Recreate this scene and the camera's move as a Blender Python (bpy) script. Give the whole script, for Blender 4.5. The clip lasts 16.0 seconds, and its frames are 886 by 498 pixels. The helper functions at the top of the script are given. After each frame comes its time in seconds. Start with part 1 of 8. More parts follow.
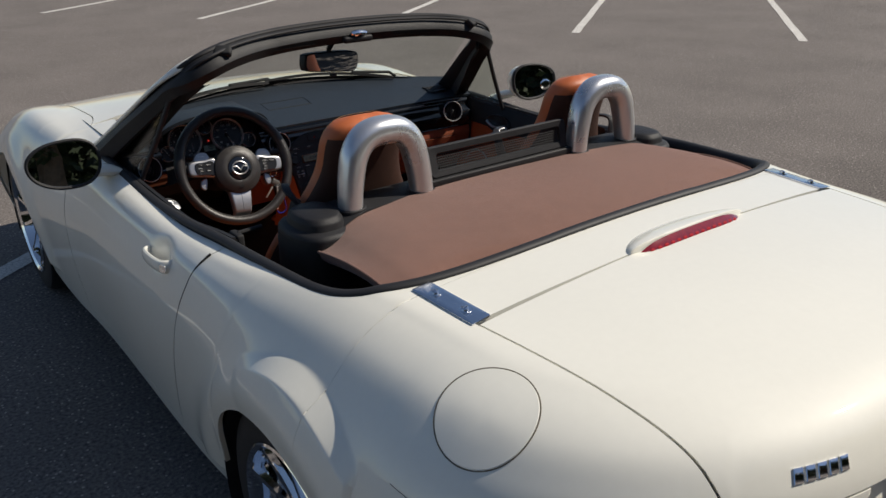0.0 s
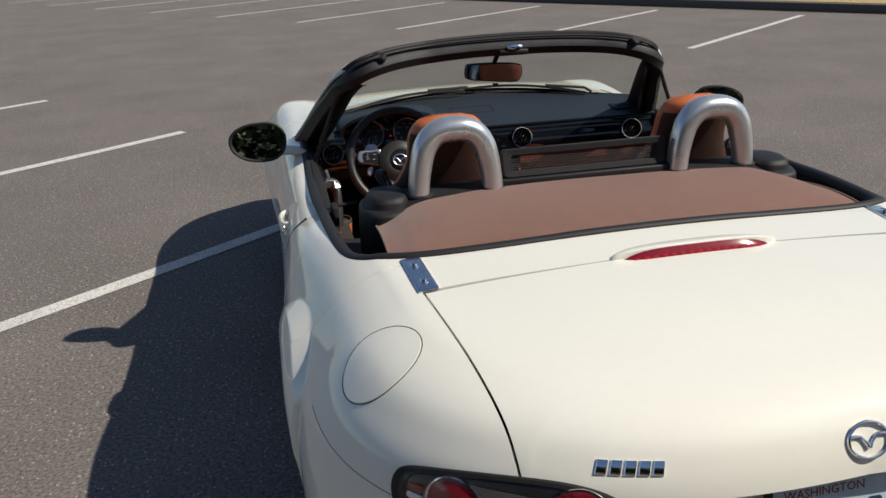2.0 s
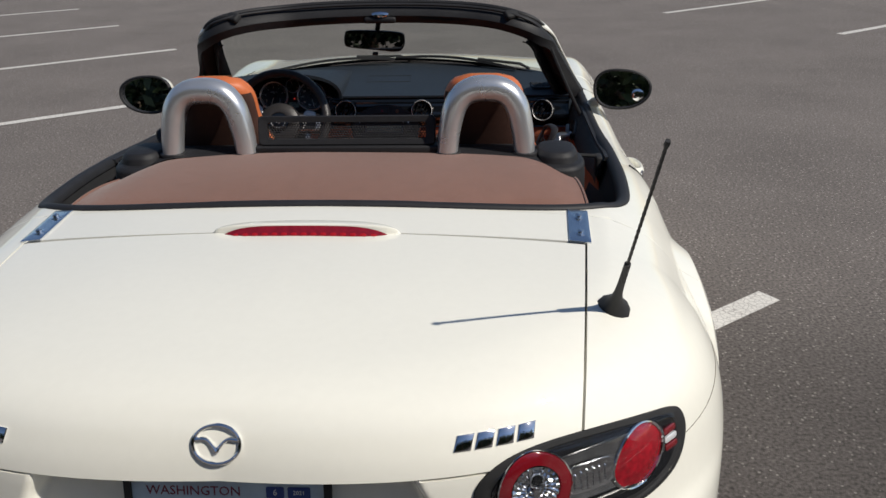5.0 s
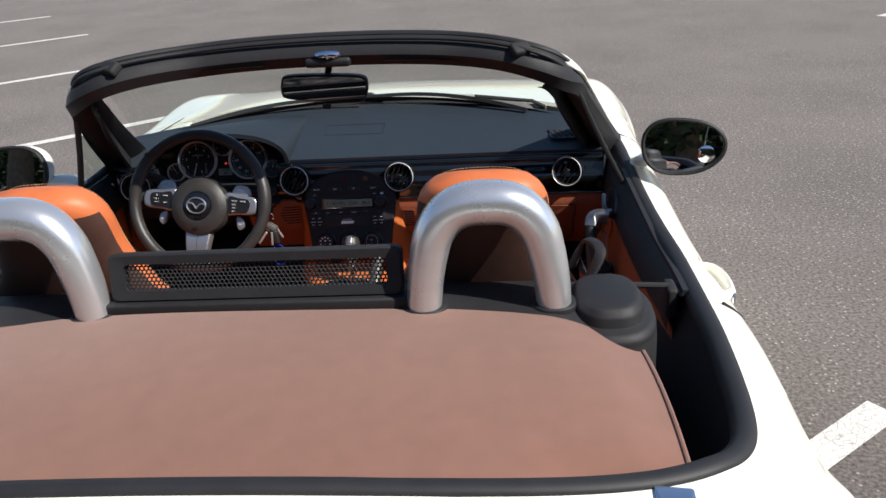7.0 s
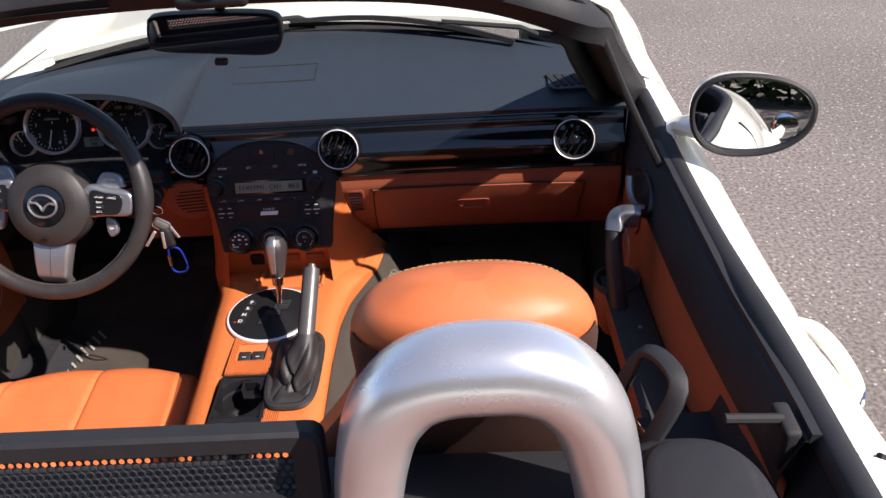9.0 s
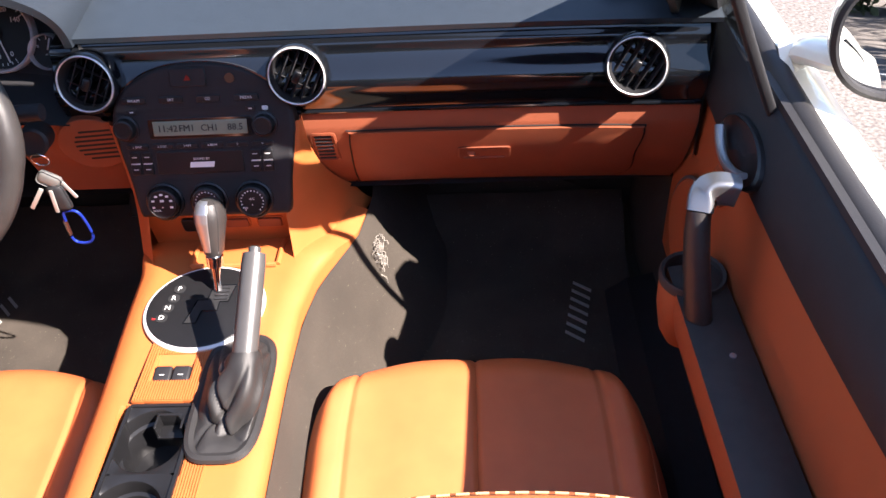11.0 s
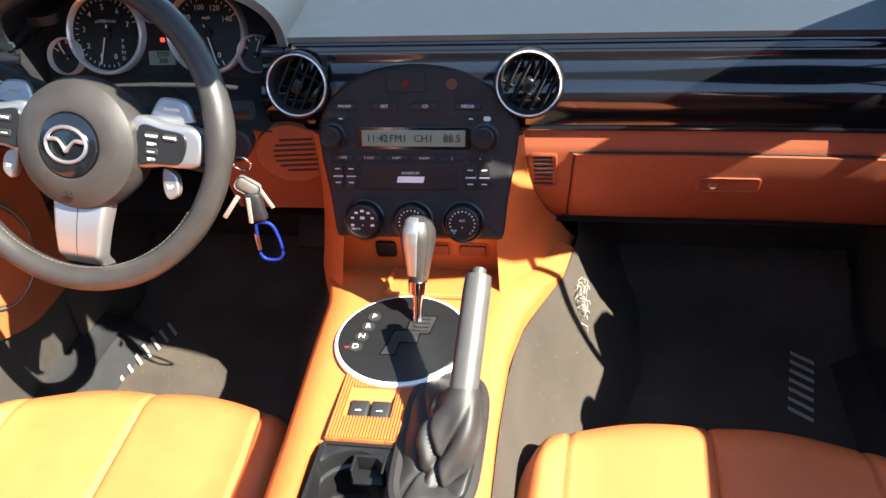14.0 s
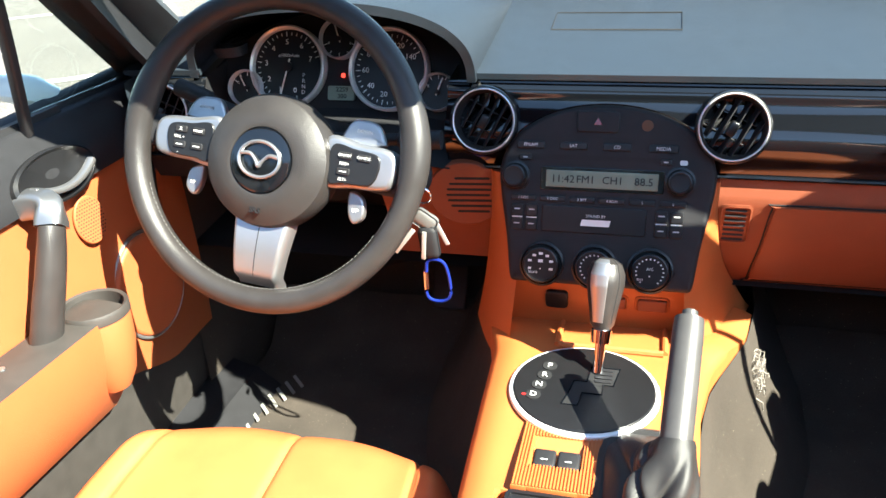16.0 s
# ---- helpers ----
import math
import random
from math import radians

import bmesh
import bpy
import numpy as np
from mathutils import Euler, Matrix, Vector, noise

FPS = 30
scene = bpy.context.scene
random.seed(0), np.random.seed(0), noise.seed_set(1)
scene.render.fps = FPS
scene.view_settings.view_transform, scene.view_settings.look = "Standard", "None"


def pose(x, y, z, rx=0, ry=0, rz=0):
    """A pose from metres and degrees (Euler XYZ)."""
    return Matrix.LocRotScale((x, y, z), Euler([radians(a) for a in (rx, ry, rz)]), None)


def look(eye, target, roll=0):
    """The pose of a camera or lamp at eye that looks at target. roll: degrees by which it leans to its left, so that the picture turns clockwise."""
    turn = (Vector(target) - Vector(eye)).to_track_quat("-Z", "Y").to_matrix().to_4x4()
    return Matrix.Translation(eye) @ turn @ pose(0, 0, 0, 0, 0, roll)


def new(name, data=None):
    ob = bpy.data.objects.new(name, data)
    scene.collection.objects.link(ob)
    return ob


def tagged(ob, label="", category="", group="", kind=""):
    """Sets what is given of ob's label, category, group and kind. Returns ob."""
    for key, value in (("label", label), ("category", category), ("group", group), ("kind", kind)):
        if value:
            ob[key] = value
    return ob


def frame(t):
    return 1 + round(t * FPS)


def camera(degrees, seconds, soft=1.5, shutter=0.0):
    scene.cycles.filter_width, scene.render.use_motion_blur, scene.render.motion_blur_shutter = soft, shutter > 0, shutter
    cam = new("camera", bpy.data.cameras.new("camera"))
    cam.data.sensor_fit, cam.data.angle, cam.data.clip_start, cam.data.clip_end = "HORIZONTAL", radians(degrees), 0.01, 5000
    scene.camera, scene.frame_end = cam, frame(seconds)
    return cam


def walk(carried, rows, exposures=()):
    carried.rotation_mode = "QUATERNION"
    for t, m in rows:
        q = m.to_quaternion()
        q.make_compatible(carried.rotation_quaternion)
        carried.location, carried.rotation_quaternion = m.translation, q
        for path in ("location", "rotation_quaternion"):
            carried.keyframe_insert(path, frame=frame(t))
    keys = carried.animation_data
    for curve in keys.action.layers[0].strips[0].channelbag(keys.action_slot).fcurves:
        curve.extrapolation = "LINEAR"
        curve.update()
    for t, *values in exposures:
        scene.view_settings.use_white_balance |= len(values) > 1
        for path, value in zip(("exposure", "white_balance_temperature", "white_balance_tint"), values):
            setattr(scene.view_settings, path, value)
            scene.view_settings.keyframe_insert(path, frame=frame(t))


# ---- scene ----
import functools

from mathutils.bvhtree import BVHTree

cam = camera(58.2, 16.0)
PATH = [
    (0, (-1.374, -1.155, 1.572), (-0.274, 0.306, 0.763), -0.3),
    (0.5, (-1.2, -1.239, 1.58), (-0.253, 0.341, 0.802), 0.5),
    (1, (-0.988, -1.404, 1.578), (-0.28, 0.307, 0.823), 0.1),
    (1.5, (-0.856, -1.515, 1.582), (-0.338, 0.276, 0.859), -0.7),
    (2, (-0.827, -1.652, 1.563), (-0.467, 0.169, 0.819), -2.2),
    (2.5, (-0.753, -1.816, 1.542), (-0.471, -0.029, 0.69), -2.1),
    (3, (-0.472, -2.024, 1.509), (-0.288, -0.251, 0.602), -1.3),
    (3.5, (-0.254, -2.096, 1.505), (-0.121, -0.306, 0.624), -1.3),
    (4, (-0.031, -2.027, 1.511), (0.079, -0.213, 0.676), -0.9),
    (4.2, (0.074, -1.99, 1.517), (0.14, -0.166, 0.698), -0.7),
    (6.3, (0.555, -1.033, 1.515), (0.276, 0.784, 0.728), -2.5),
    (6.5, (0.536, -0.952, 1.513), (0.249, 0.863, 0.723), -2.4),
    (7, (0.396, -0.739, 1.511), (0.26, 1.077, 0.683), -3.6),
    (7.5, (0.324, -0.585, 1.515), (0.375, 1.207, 0.628), -2.3),
    (8, (0.349, -0.429, 1.502), (0.405, 1.347, 0.585), -1.0),
    (8.2, (0.376, -0.346, 1.509), (0.398, 1.41, 0.552), -1.2),
    (10.3, (0.362, 0.288, 1.363), (0.275, 1.845, 0.111), -5.1),
    (10.5, (0.364, 0.326, 1.346), (0.277, 1.874, 0.082), -4.7),
    (11, (0.366, 0.393, 1.299), (0.287, 1.912, 0.0), -3.6),
    (11.5, (0.358, 0.453, 1.261), (0.252, 1.95, -0.061), -4.2),
    (12, (0.325, 0.464, 1.248), (0.153, 1.954, -0.076), -5.5),
    (12.5, (0.291, 0.465, 1.24), (0.072, 1.959, -0.071), -4.7),
    (13, (0.251, 0.459, 1.22), (-0.009, 1.986, -0.046), -4.6),
    (13.5, (0.215, 0.462, 1.196), (-0.086, 2.037, 0.001), -4.8),
    (14, (0.184, 0.461, 1.165), (-0.139, 2.08, 0.037), -4.8),
    (14.5, (0.146, 0.458, 1.141), (-0.165, 2.12, 0.072), -4.4),
    (15, (0.107, 0.45, 1.114), (-0.2, 2.149, 0.103), -3.5),
    (15.5, (0.062, 0.438, 1.088), (-0.296, 2.163, 0.14), -3.0),
    (16, (0.03, 0.436, 1.076), (-0.459, 2.158, 0.184), -3.2),
]
EXPOSURES = [(0.0, 0.08, 6750, 10), (0.6, 0.15, 6740, 10), (2.0, 0.16, 6700, 9), (3.0, 0.05, 6630, 9), (3.5, 0.0, 6600, 9), (4.2, -0.05, 6500, 9), (6.3, 0.34, 6400, 11), (7.0, 0.72, 6350, 10), (8.2, 1.06, 6400, 13), (10.3, 1.84, 6650, 24), (11.0, 2.48, 6600, 18), (12.0, 2.94, 6600, 11), (13.0, 2.80, 6900, 7), (14.0, 2.80, 6700, 4), (15.0, 2.88, 6550, 1), (16.0, 2.85, 6500, -1)]
walk(cam, [(t, look(eye, target, roll)) for t, eye, target, roll in PATH], EXPOSURES)

# ---------------------------------------------------------------- light
SUN_DIR = Vector((0.92, -0.40, 1.0)).normalized()
world = bpy.data.worlds.new("sky")
scene.world = world
world.use_nodes = True
wn = world.node_tree
sky = wn.nodes.new("ShaderNodeTexSky")
sky.sky_type = 'NISHITA'
sky.sun_disc = False
sky.sun_elevation = math.asin(SUN_DIR.z)
sky.sun_rotation = math.atan2(SUN_DIR.x, SUN_DIR.y)
sky.air_density, sky.dust_density, sky.ozone_density = 0.85, 0.25, 1.6
wn.links.new(sky.outputs[0], wn.nodes["Background"].inputs[0])
wn.nodes["Background"].inputs[1].default_value = 0.085
sun_data = bpy.data.lights.new("sun", 'SUN')
sun_data.energy, sun_data.angle, sun_data.color = 4.5, radians(0.55), (1.0, 0.935, 0.835)
sun = new("sun", sun_data)
sun.matrix_world = look(SUN_DIR * 30, (0, 0, 0))


# ---------------------------------------------------------------- materials
def mat(name, color, rough=0.5, metal=0.0, coat=0.0, var=0.0, scale=40.0, bump=0.0, bscale=400.0, var2=0.0, scale2=4.0,
        spec=0.5, coat_rough=0.05, rvar=0.0, detail=3.0, trans=0.0, ior=1.45, sheen=0.0):
    """A principled material with colour variation at two scales, uneven gloss and fine relief, in metres."""
    m = bpy.data.materials.new(name)
    m.use_nodes = True
    nt = m.node_tree
    b = nt.nodes["Principled BSDF"]
    b.inputs["Base Color"].default_value = (*color, 1)
    b.inputs["Roughness"].default_value = rough
    b.inputs["Metallic"].default_value = metal
    b.inputs["Coat Weight"].default_value = coat
    b.inputs["Coat Roughness"].default_value = coat_rough
    b.inputs["Specular IOR Level"].default_value = spec
    b.inputs["Transmission Weight"].default_value = trans
    b.inputs["IOR"].default_value = ior
    b.inputs["Sheen Weight"].default_value = sheen
    geo = nt.nodes.new("ShaderNodeNewGeometry")
    last = None
    for amount, sc in ((var, scale), (var2, scale2)):
        if not amount:
            continue
        n = nt.nodes.new("ShaderNodeTexNoise")
        n.inputs["Scale"].default_value, n.inputs["Detail"].default_value = sc, detail
        nt.links.new(geo.outputs["Position"], n.inputs["Vector"])
        ramp = nt.nodes.new("ShaderNodeMapRange")
        ramp.inputs["From Min"].default_value, ramp.inputs["From Max"].default_value = 0.25, 0.75
        ramp.inputs["To Min"].default_value, ramp.inputs["To Max"].default_value = 1 - amount, 1 + amount
        nt.links.new(n.outputs["Fac"], ramp.inputs["Value"])
        if last is None:
            last = ramp.outputs[0]
        else:
            mul = nt.nodes.new("ShaderNodeMath")
            mul.operation = 'MULTIPLY'
            nt.links.new(last, mul.inputs[0])
            nt.links.new(ramp.outputs[0], mul.inputs[1])
            last = mul.outputs[0]
    if last is not None:
        vm = nt.nodes.new("ShaderNodeVectorMath")
        vm.operation = 'SCALE'
        vm.inputs[0].default_value = color
        nt.links.new(last, vm.inputs["Scale"])
        nt.links.new(vm.outputs[0], b.inputs["Base Color"])
    if rvar:
        n = nt.nodes.new("ShaderNodeTexNoise")
        n.inputs["Scale"].default_value, n.inputs["Detail"].default_value = 9.0, 5.0
        nt.links.new(geo.outputs["Position"], n.inputs["Vector"])
        ramp = nt.nodes.new("ShaderNodeMapRange")
        ramp.inputs["To Min"].default_value, ramp.inputs["To Max"].default_value = max(0, rough - rvar), rough + rvar
        nt.links.new(n.outputs["Fac"], ramp.inputs["Value"])
        nt.links.new(ramp.outputs[0], b.inputs["Roughness"])
    if bump:
        n = nt.nodes.new("ShaderNodeTexNoise")
        n.inputs["Scale"].default_value, n.inputs["Detail"].default_value = bscale, 2.0
        nt.links.new(geo.outputs["Position"], n.inputs["Vector"])
        bp = nt.nodes.new("ShaderNodeBump")
        bp.inputs["Strength"].default_value, bp.inputs["Distance"].default_value = bump, 0.001
        nt.links.new(n.outputs["Fac"], bp.inputs["Height"])
        nt.links.new(bp.outputs[0], b.inputs["Normal"])
    return m


def glass_mat(name, tint, rough=0.0, keep=0.9):
    """Thin clear pane: mostly see-through, with a Fresnel gloss."""
    m = bpy.data.materials.new(name)
    m.use_nodes = True
    nt = m.node_tree
    nt.nodes.remove(nt.nodes["Principled BSDF"])
    out = nt.nodes["Material Output"]
    tr, gl, mx = nt.nodes.new("ShaderNodeBsdfTransparent"), nt.nodes.new("ShaderNodeBsdfGlossy"), nt.nodes.new("ShaderNodeMixShader")
    tr.inputs[0].default_value = (*tint, 1)
    gl.inputs["Roughness"].default_value = rough
    lw, pw, ma = nt.nodes.new("ShaderNodeLayerWeight"), nt.nodes.new("ShaderNodeMath"), nt.nodes.new("ShaderNodeMath")
    lw.inputs[0].default_value = 0.5
    pw.operation, pw.inputs[1].default_value = 'POWER', 5.0
    ma.operation, ma.inputs[1].default_value, ma.inputs[2].default_value = 'MULTIPLY_ADD', 0.4, 0.04
    nt.links.new(lw.outputs["Facing"], pw.inputs[0])
    nt.links.new(pw.outputs[0], ma.inputs[0])
    nt.links.new(ma.outputs[0], mx.inputs[0])
    nt.links.new(tr.outputs[0], mx.inputs[1])
    nt.links.new(gl.outputs[0], mx.inputs[2])
    nt.links.new(mx.outputs[0], out.inputs[0])
    return m


def glow_mat(name, color, strength, base=(0.02, 0.02, 0.02)):
    m = mat(name, base, 0.4)
    b = m.node_tree.nodes["Principled BSDF"]
    b.inputs["Emission Color"].default_value = (*color, 1)
    b.inputs["Emission Strength"].default_value = strength
    return m


PAINT = mat("cream_white_paint", (0.79, 0.775, 0.695), 0.52, coat=0.9, coat_rough=0.03, spec=0.3, var=0.012, scale=60, var2=0.02, scale2=2.5, rvar=0.05)
ORANGE = mat("tan_orange_leather", (0.50, 0.130, 0.042), 0.45, var=0.06, scale=25, bump=0.22, bscale=1500, var2=0.05, scale2=5, rvar=0.06)
ORANGE_P = mat("tan_orange_plastic", (0.47, 0.127, 0.034), 0.5, var=0.03, scale=30, bump=0.3, bscale=1300, rvar=0.05)
# console orange toned down on the doors, their shade worked into the colour
ORANGE_DIM = mat("tan_orange_door_shade", (0.36, 0.097, 0.033), 0.5, var=0.03, scale=30, bump=0.3, bscale=1300, rvar=0.05)
# console orange darkened, with the shade under the dash put into the colour
ORANGE_SHADE = mat("tan_orange_dash_shade", (0.235, 0.064, 0.029), 0.55, var=0.05, scale=30, bump=0.4, bscale=1100, rvar=0.06)
COVER = mat("brown_canvas", (0.188, 0.093, 0.067), 0.9, var=0.06, scale=30, bump=0.6, bscale=1500, var2=0.08, scale2=3, sheen=0.2)
BLACK = mat("black_textured_plastic", (0.016, 0.016, 0.018), 0.55, spec=0.35, var=0.12, scale=60, bump=0.35, bscale=1400, rvar=0.08)
# trim black lifted on the doors, brightening their shade by colour
DOOR_BLACK = mat("lifted_black_door_plastic", (0.038, 0.034, 0.031), 0.6, var=0.15, scale=50, bump=0.3, bscale=1200, rvar=0.08)
CAP_SILVER = mat("satin_handle_silver", (0.27, 0.275, 0.285), 0.34, metal=0.85, var=0.04, scale=40, rvar=0.05)
BLACK_D = mat("matt_black_trim", (0.012, 0.012, 0.013), 0.75, var=0.15, scale=40)
RUBBER = mat("black_rubber", (0.015, 0.015, 0.017), 0.6, var=0.15, scale=30, bump=0.2, bscale=500)
GLOSS = mat("piano_black", (0.005, 0.006, 0.008), 0.08, spec=0.9, var2=0.2, scale2=6, rvar=0.03)
DASH = mat("dark_grey_dash_vinyl", (0.020, 0.027, 0.036), 0.45, var=0.08, scale=50, bump=0.5, bscale=900, rvar=0.08)
HOOD = mat("dark_hood_vinyl", (0.012, 0.017, 0.024), 0.55, var=0.08, scale=50, bump=0.4, bscale=900, rvar=0.06)
SILVER = mat("satin_silver_paint", (0.64, 0.65, 0.67), 0.28, metal=0.78, var=0.03, scale=30, rvar=0.05)
SILVER_P = mat("silver_plastic", (0.42, 0.42, 0.43), 0.34, metal=0.85, var=0.03, scale=40, rvar=0.06)
CHROME = mat("chrome", (0.82, 0.83, 0.85), 0.06, metal=1.0, rvar=0.03)
STEEL = mat("polished_steel", (0.72, 0.74, 0.78), 0.22, metal=1.0, var=0.06, scale=25, rvar=0.06)
MIRROR = mat("mirror_glass", (0.85, 0.87, 0.88), 0.01, metal=1.0)
MIRROR_DIM = mat("dipping_mirror_glass", (0.40, 0.41, 0.42), 0.01, metal=1.0)
LEATHER_B = mat("black_leather", (0.029, 0.026, 0.025), 0.38, var=0.15, scale=40, bump=0.35, bscale=900, rvar=0.1)
CARPET = mat("dark_carpet", (0.046, 0.037, 0.029), 0.95, var=0.35, scale=900, bump=0.9, bscale=1600, var2=0.22, scale2=7)
RED_LENS = mat("red_lens", (0.27, 0.004, 0.012), 0.12, coat=1.0, coat_rough=0.03, var=0.35, scale=110, bump=0.6, bscale=160)
RED_DARK = mat("dark_red_lens", (0.17, 0.006, 0.011), 0.12, coat=1.0, coat_rough=0.03)
CLEAR = glass_mat("clear_lens", (0.93, 0.94, 0.95))
PANE = glass_mat("windscreen_glass", (0.88, 0.92, 0.89))
BROWN_BACK = mat("dark_brown_seat_back", (0.050, 0.020, 0.013), 0.7, var=0.1, scale=60, bump=0.4, bscale=900)
LAMP_GREY = mat("smoky_lamp_reflector", (0.22, 0.225, 0.235), 0.26, metal=0.8, var=0.3, scale=45, bump=0.5, bscale=120)
MARKER_RED = mat("smoked_red_lens", (0.028, 0.003, 0.005), 0.12, coat=1.0, coat_rough=0.03)
SILVER_REF = mat("reflector", (0.74, 0.76, 0.79), 0.14, metal=1.0, bump=1.0, bscale=170)
WHITE = mat("white_print", (0.75, 0.75, 0.73), 0.5)
KEY_HEAD = mat("grey_key_plastic", (0.13, 0.13, 0.125), 0.35, var=0.1, scale=80)
SATIN_BLACK = mat("satin_black_plate", (0.010, 0.010, 0.011), 0.30, var=0.1, scale=60, bump=0.15, bscale=1200, rvar=0.05)
KEY_STEEL = mat("worn_key_steel", (0.36, 0.35, 0.33), 0.4, metal=0.3, var=0.1, scale=80)
GREYTXT = mat("grey_print", (0.62, 0.62, 0.62), 0.5)
RED_P = mat("red_print", (0.45, 0.02, 0.02), 0.5)
STITCH = mat("cream_thread", (0.46, 0.28, 0.13), 0.8)
RING_W = mat("bright_satin_ring", (0.78, 0.78, 0.79), 0.32, metal=0.35, rvar=0.05)
GRIP = mat("grey_worn_leather", (0.075, 0.072, 0.070), 0.33, metal=0.25, var=0.08, scale=60, bump=0.2, bscale=900, rvar=0.06)
GAITER = mat("black_gaiter_leather", (0.020, 0.019, 0.019), 0.50, var=0.15, scale=50, bump=0.3, bscale=1500, rvar=0.1)


# ---------------------------------------------------------------- helpers of this scene
def part(name, bm, material, parent=None, label="", smooth=True, sharp=0.6):
    """Links a bmesh as one mesh object under its thing or part."""
    me = bpy.data.meshes.new(name)
    bmesh.ops.remove_doubles(bm, verts=bm.verts, dist=1e-6)
    if smooth:
        for f in bm.faces:
            f.smooth = True
        for e in bm.edges:
            if len(e.link_faces) == 2 and e.calc_face_angle(0) > sharp:
                e.smooth = False
    bm.to_mesh(me)
    bm.free()
    for m in material if isinstance(material, (list, tuple)) else [material]:
        me.materials.append(m)
    ob = new(name, me)
    if parent is not None:
        ob.parent = parent
    if label:
        tagged(ob, label)
    return ob


def thing(name, label, category, at=(0, 0, 0), group="", kind=""):
    ob = new(name)
    ob.empty_display_size = 0.1
    ob.location = at
    return tagged(ob, label, category, group, kind)


def surf(nu, nv, f, bm=None, close_u=False, close_v=False):
    """A grid of quads over f(u, v), u and v from 0 to 1."""
    bm = bm or bmesh.new()
    cu, cv = nu + (not close_u), nv + (not close_v)
    vs = [[bm.verts.new(f(i / nu, j / nv)) for j in range(cv)] for i in range(cu)]
    for i in range(nu):
        for j in range(nv):
            a, b = vs[i], vs[(i + 1) % cu]
            q = [a[j], b[j], b[(j + 1) % cv], a[(j + 1) % cv]]
            bm.faces.new(q)
    return bm


def fixn(bm):
    bmesh.ops.remove_doubles(bm, verts=bm.verts, dist=1e-6)
    bmesh.ops.dissolve_degenerate(bm, edges=bm.edges, dist=1e-6)
    bmesh.ops.recalc_face_normals(bm, faces=bm.faces)
    return bm


def frames(pts, closed, up):
    """Tangent, side and up at each point of a path."""
    pts = [Vector(p) for p in pts]
    out, n = [], len(pts)
    for i, p in enumerate(pts):
        a = pts[(i - 1) % n] if closed or i else p
        b = pts[(i + 1) % n] if closed or i < n - 1 else p
        t = (b - a).normalized()
        s = t.cross(Vector(up))
        if s.length < 1e-4:
            s = t.cross(Vector((1, 0.01, 0)))
        s.normalize()
        out.append((p, t, s, s.cross(t).normalized()))
    return out


def sweep(pts, section, closed=False, up=(0, 0, 1), caps=True, bm=None, taper=None):
    """A section [(side, up), ...] swept along a path."""
    bm = bm or bmesh.new()
    rings = []
    fr = frames(pts, closed, up)
    for k, (p, t, s, u) in enumerate(fr):
        w = taper(k / max(1, len(fr) - 1)) if taper else 1.0
        rings.append([bm.verts.new(p + s * a * w + u * b * w) for a, b in section])
    n, m = len(rings), len(section)
    for i in range(n if closed else n - 1):
        for j in range(m):
            a, b = rings[i], rings[(i + 1) % n]
            bm.faces.new([a[j], b[j], b[(j + 1) % m], a[(j + 1) % m]])
    if caps and not closed:
        bm.faces.new(rings[0][::-1])
        bm.faces.new(rings[-1])
    bmesh.ops.recalc_face_normals(bm, faces=bm.faces)
    return bm


def circle(r, n=12, ry=None):
    ry = r if ry is None else ry
    return [(r * math.cos(2 * math.pi * i / n), ry * math.sin(2 * math.pi * i / n)) for i in range(n)]


def rrect(w, h, r, n=4):
    """A rectangle's outline with rounded corners, about 0."""
    r = min(r, w / 2 - 1e-5, h / 2 - 1e-5)
    out = []
    for cx, cy, a0 in ((w / 2 - r, h / 2 - r, 0), (-w / 2 + r, h / 2 - r, 90), (-w / 2 + r, -h / 2 + r, 180), (w / 2 - r, -h / 2 + r, 270)):
        for i in range(n + 1):
            a = radians(a0 + 90 * i / n)
            out.append((cx + r * math.cos(a), cy + r * math.sin(a)))
    return out


def tube(pts, r, n=10, closed=False, bm=None, taper=None, up=(0, 0, 1)):
    return sweep(pts, circle(r, n), closed, up, True, bm, taper)


def spline(pts, n, closed=False):
    """Catmull-Rom through points of any dimension."""
    p = np.array(pts, float)
    m = len(p)
    out = []
    segs = m if closed else m - 1
    for k in range(n if closed else n + 1):
        s = k * segs / n
        i = min(int(s), segs - 1)
        f = s - i
        idx = [(i - 1), i, i + 1, i + 2]
        idx = [j % m for j in idx] if closed else [min(max(j, 0), m - 1) for j in idx]
        a, b, c, d = p[idx]
        out.append(0.5 * ((2 * b) + (c - a) * f + (2 * a - 5 * b + 4 * c - d) * f * f + (3 * b - a - 3 * c + d) * f ** 3))
    return out


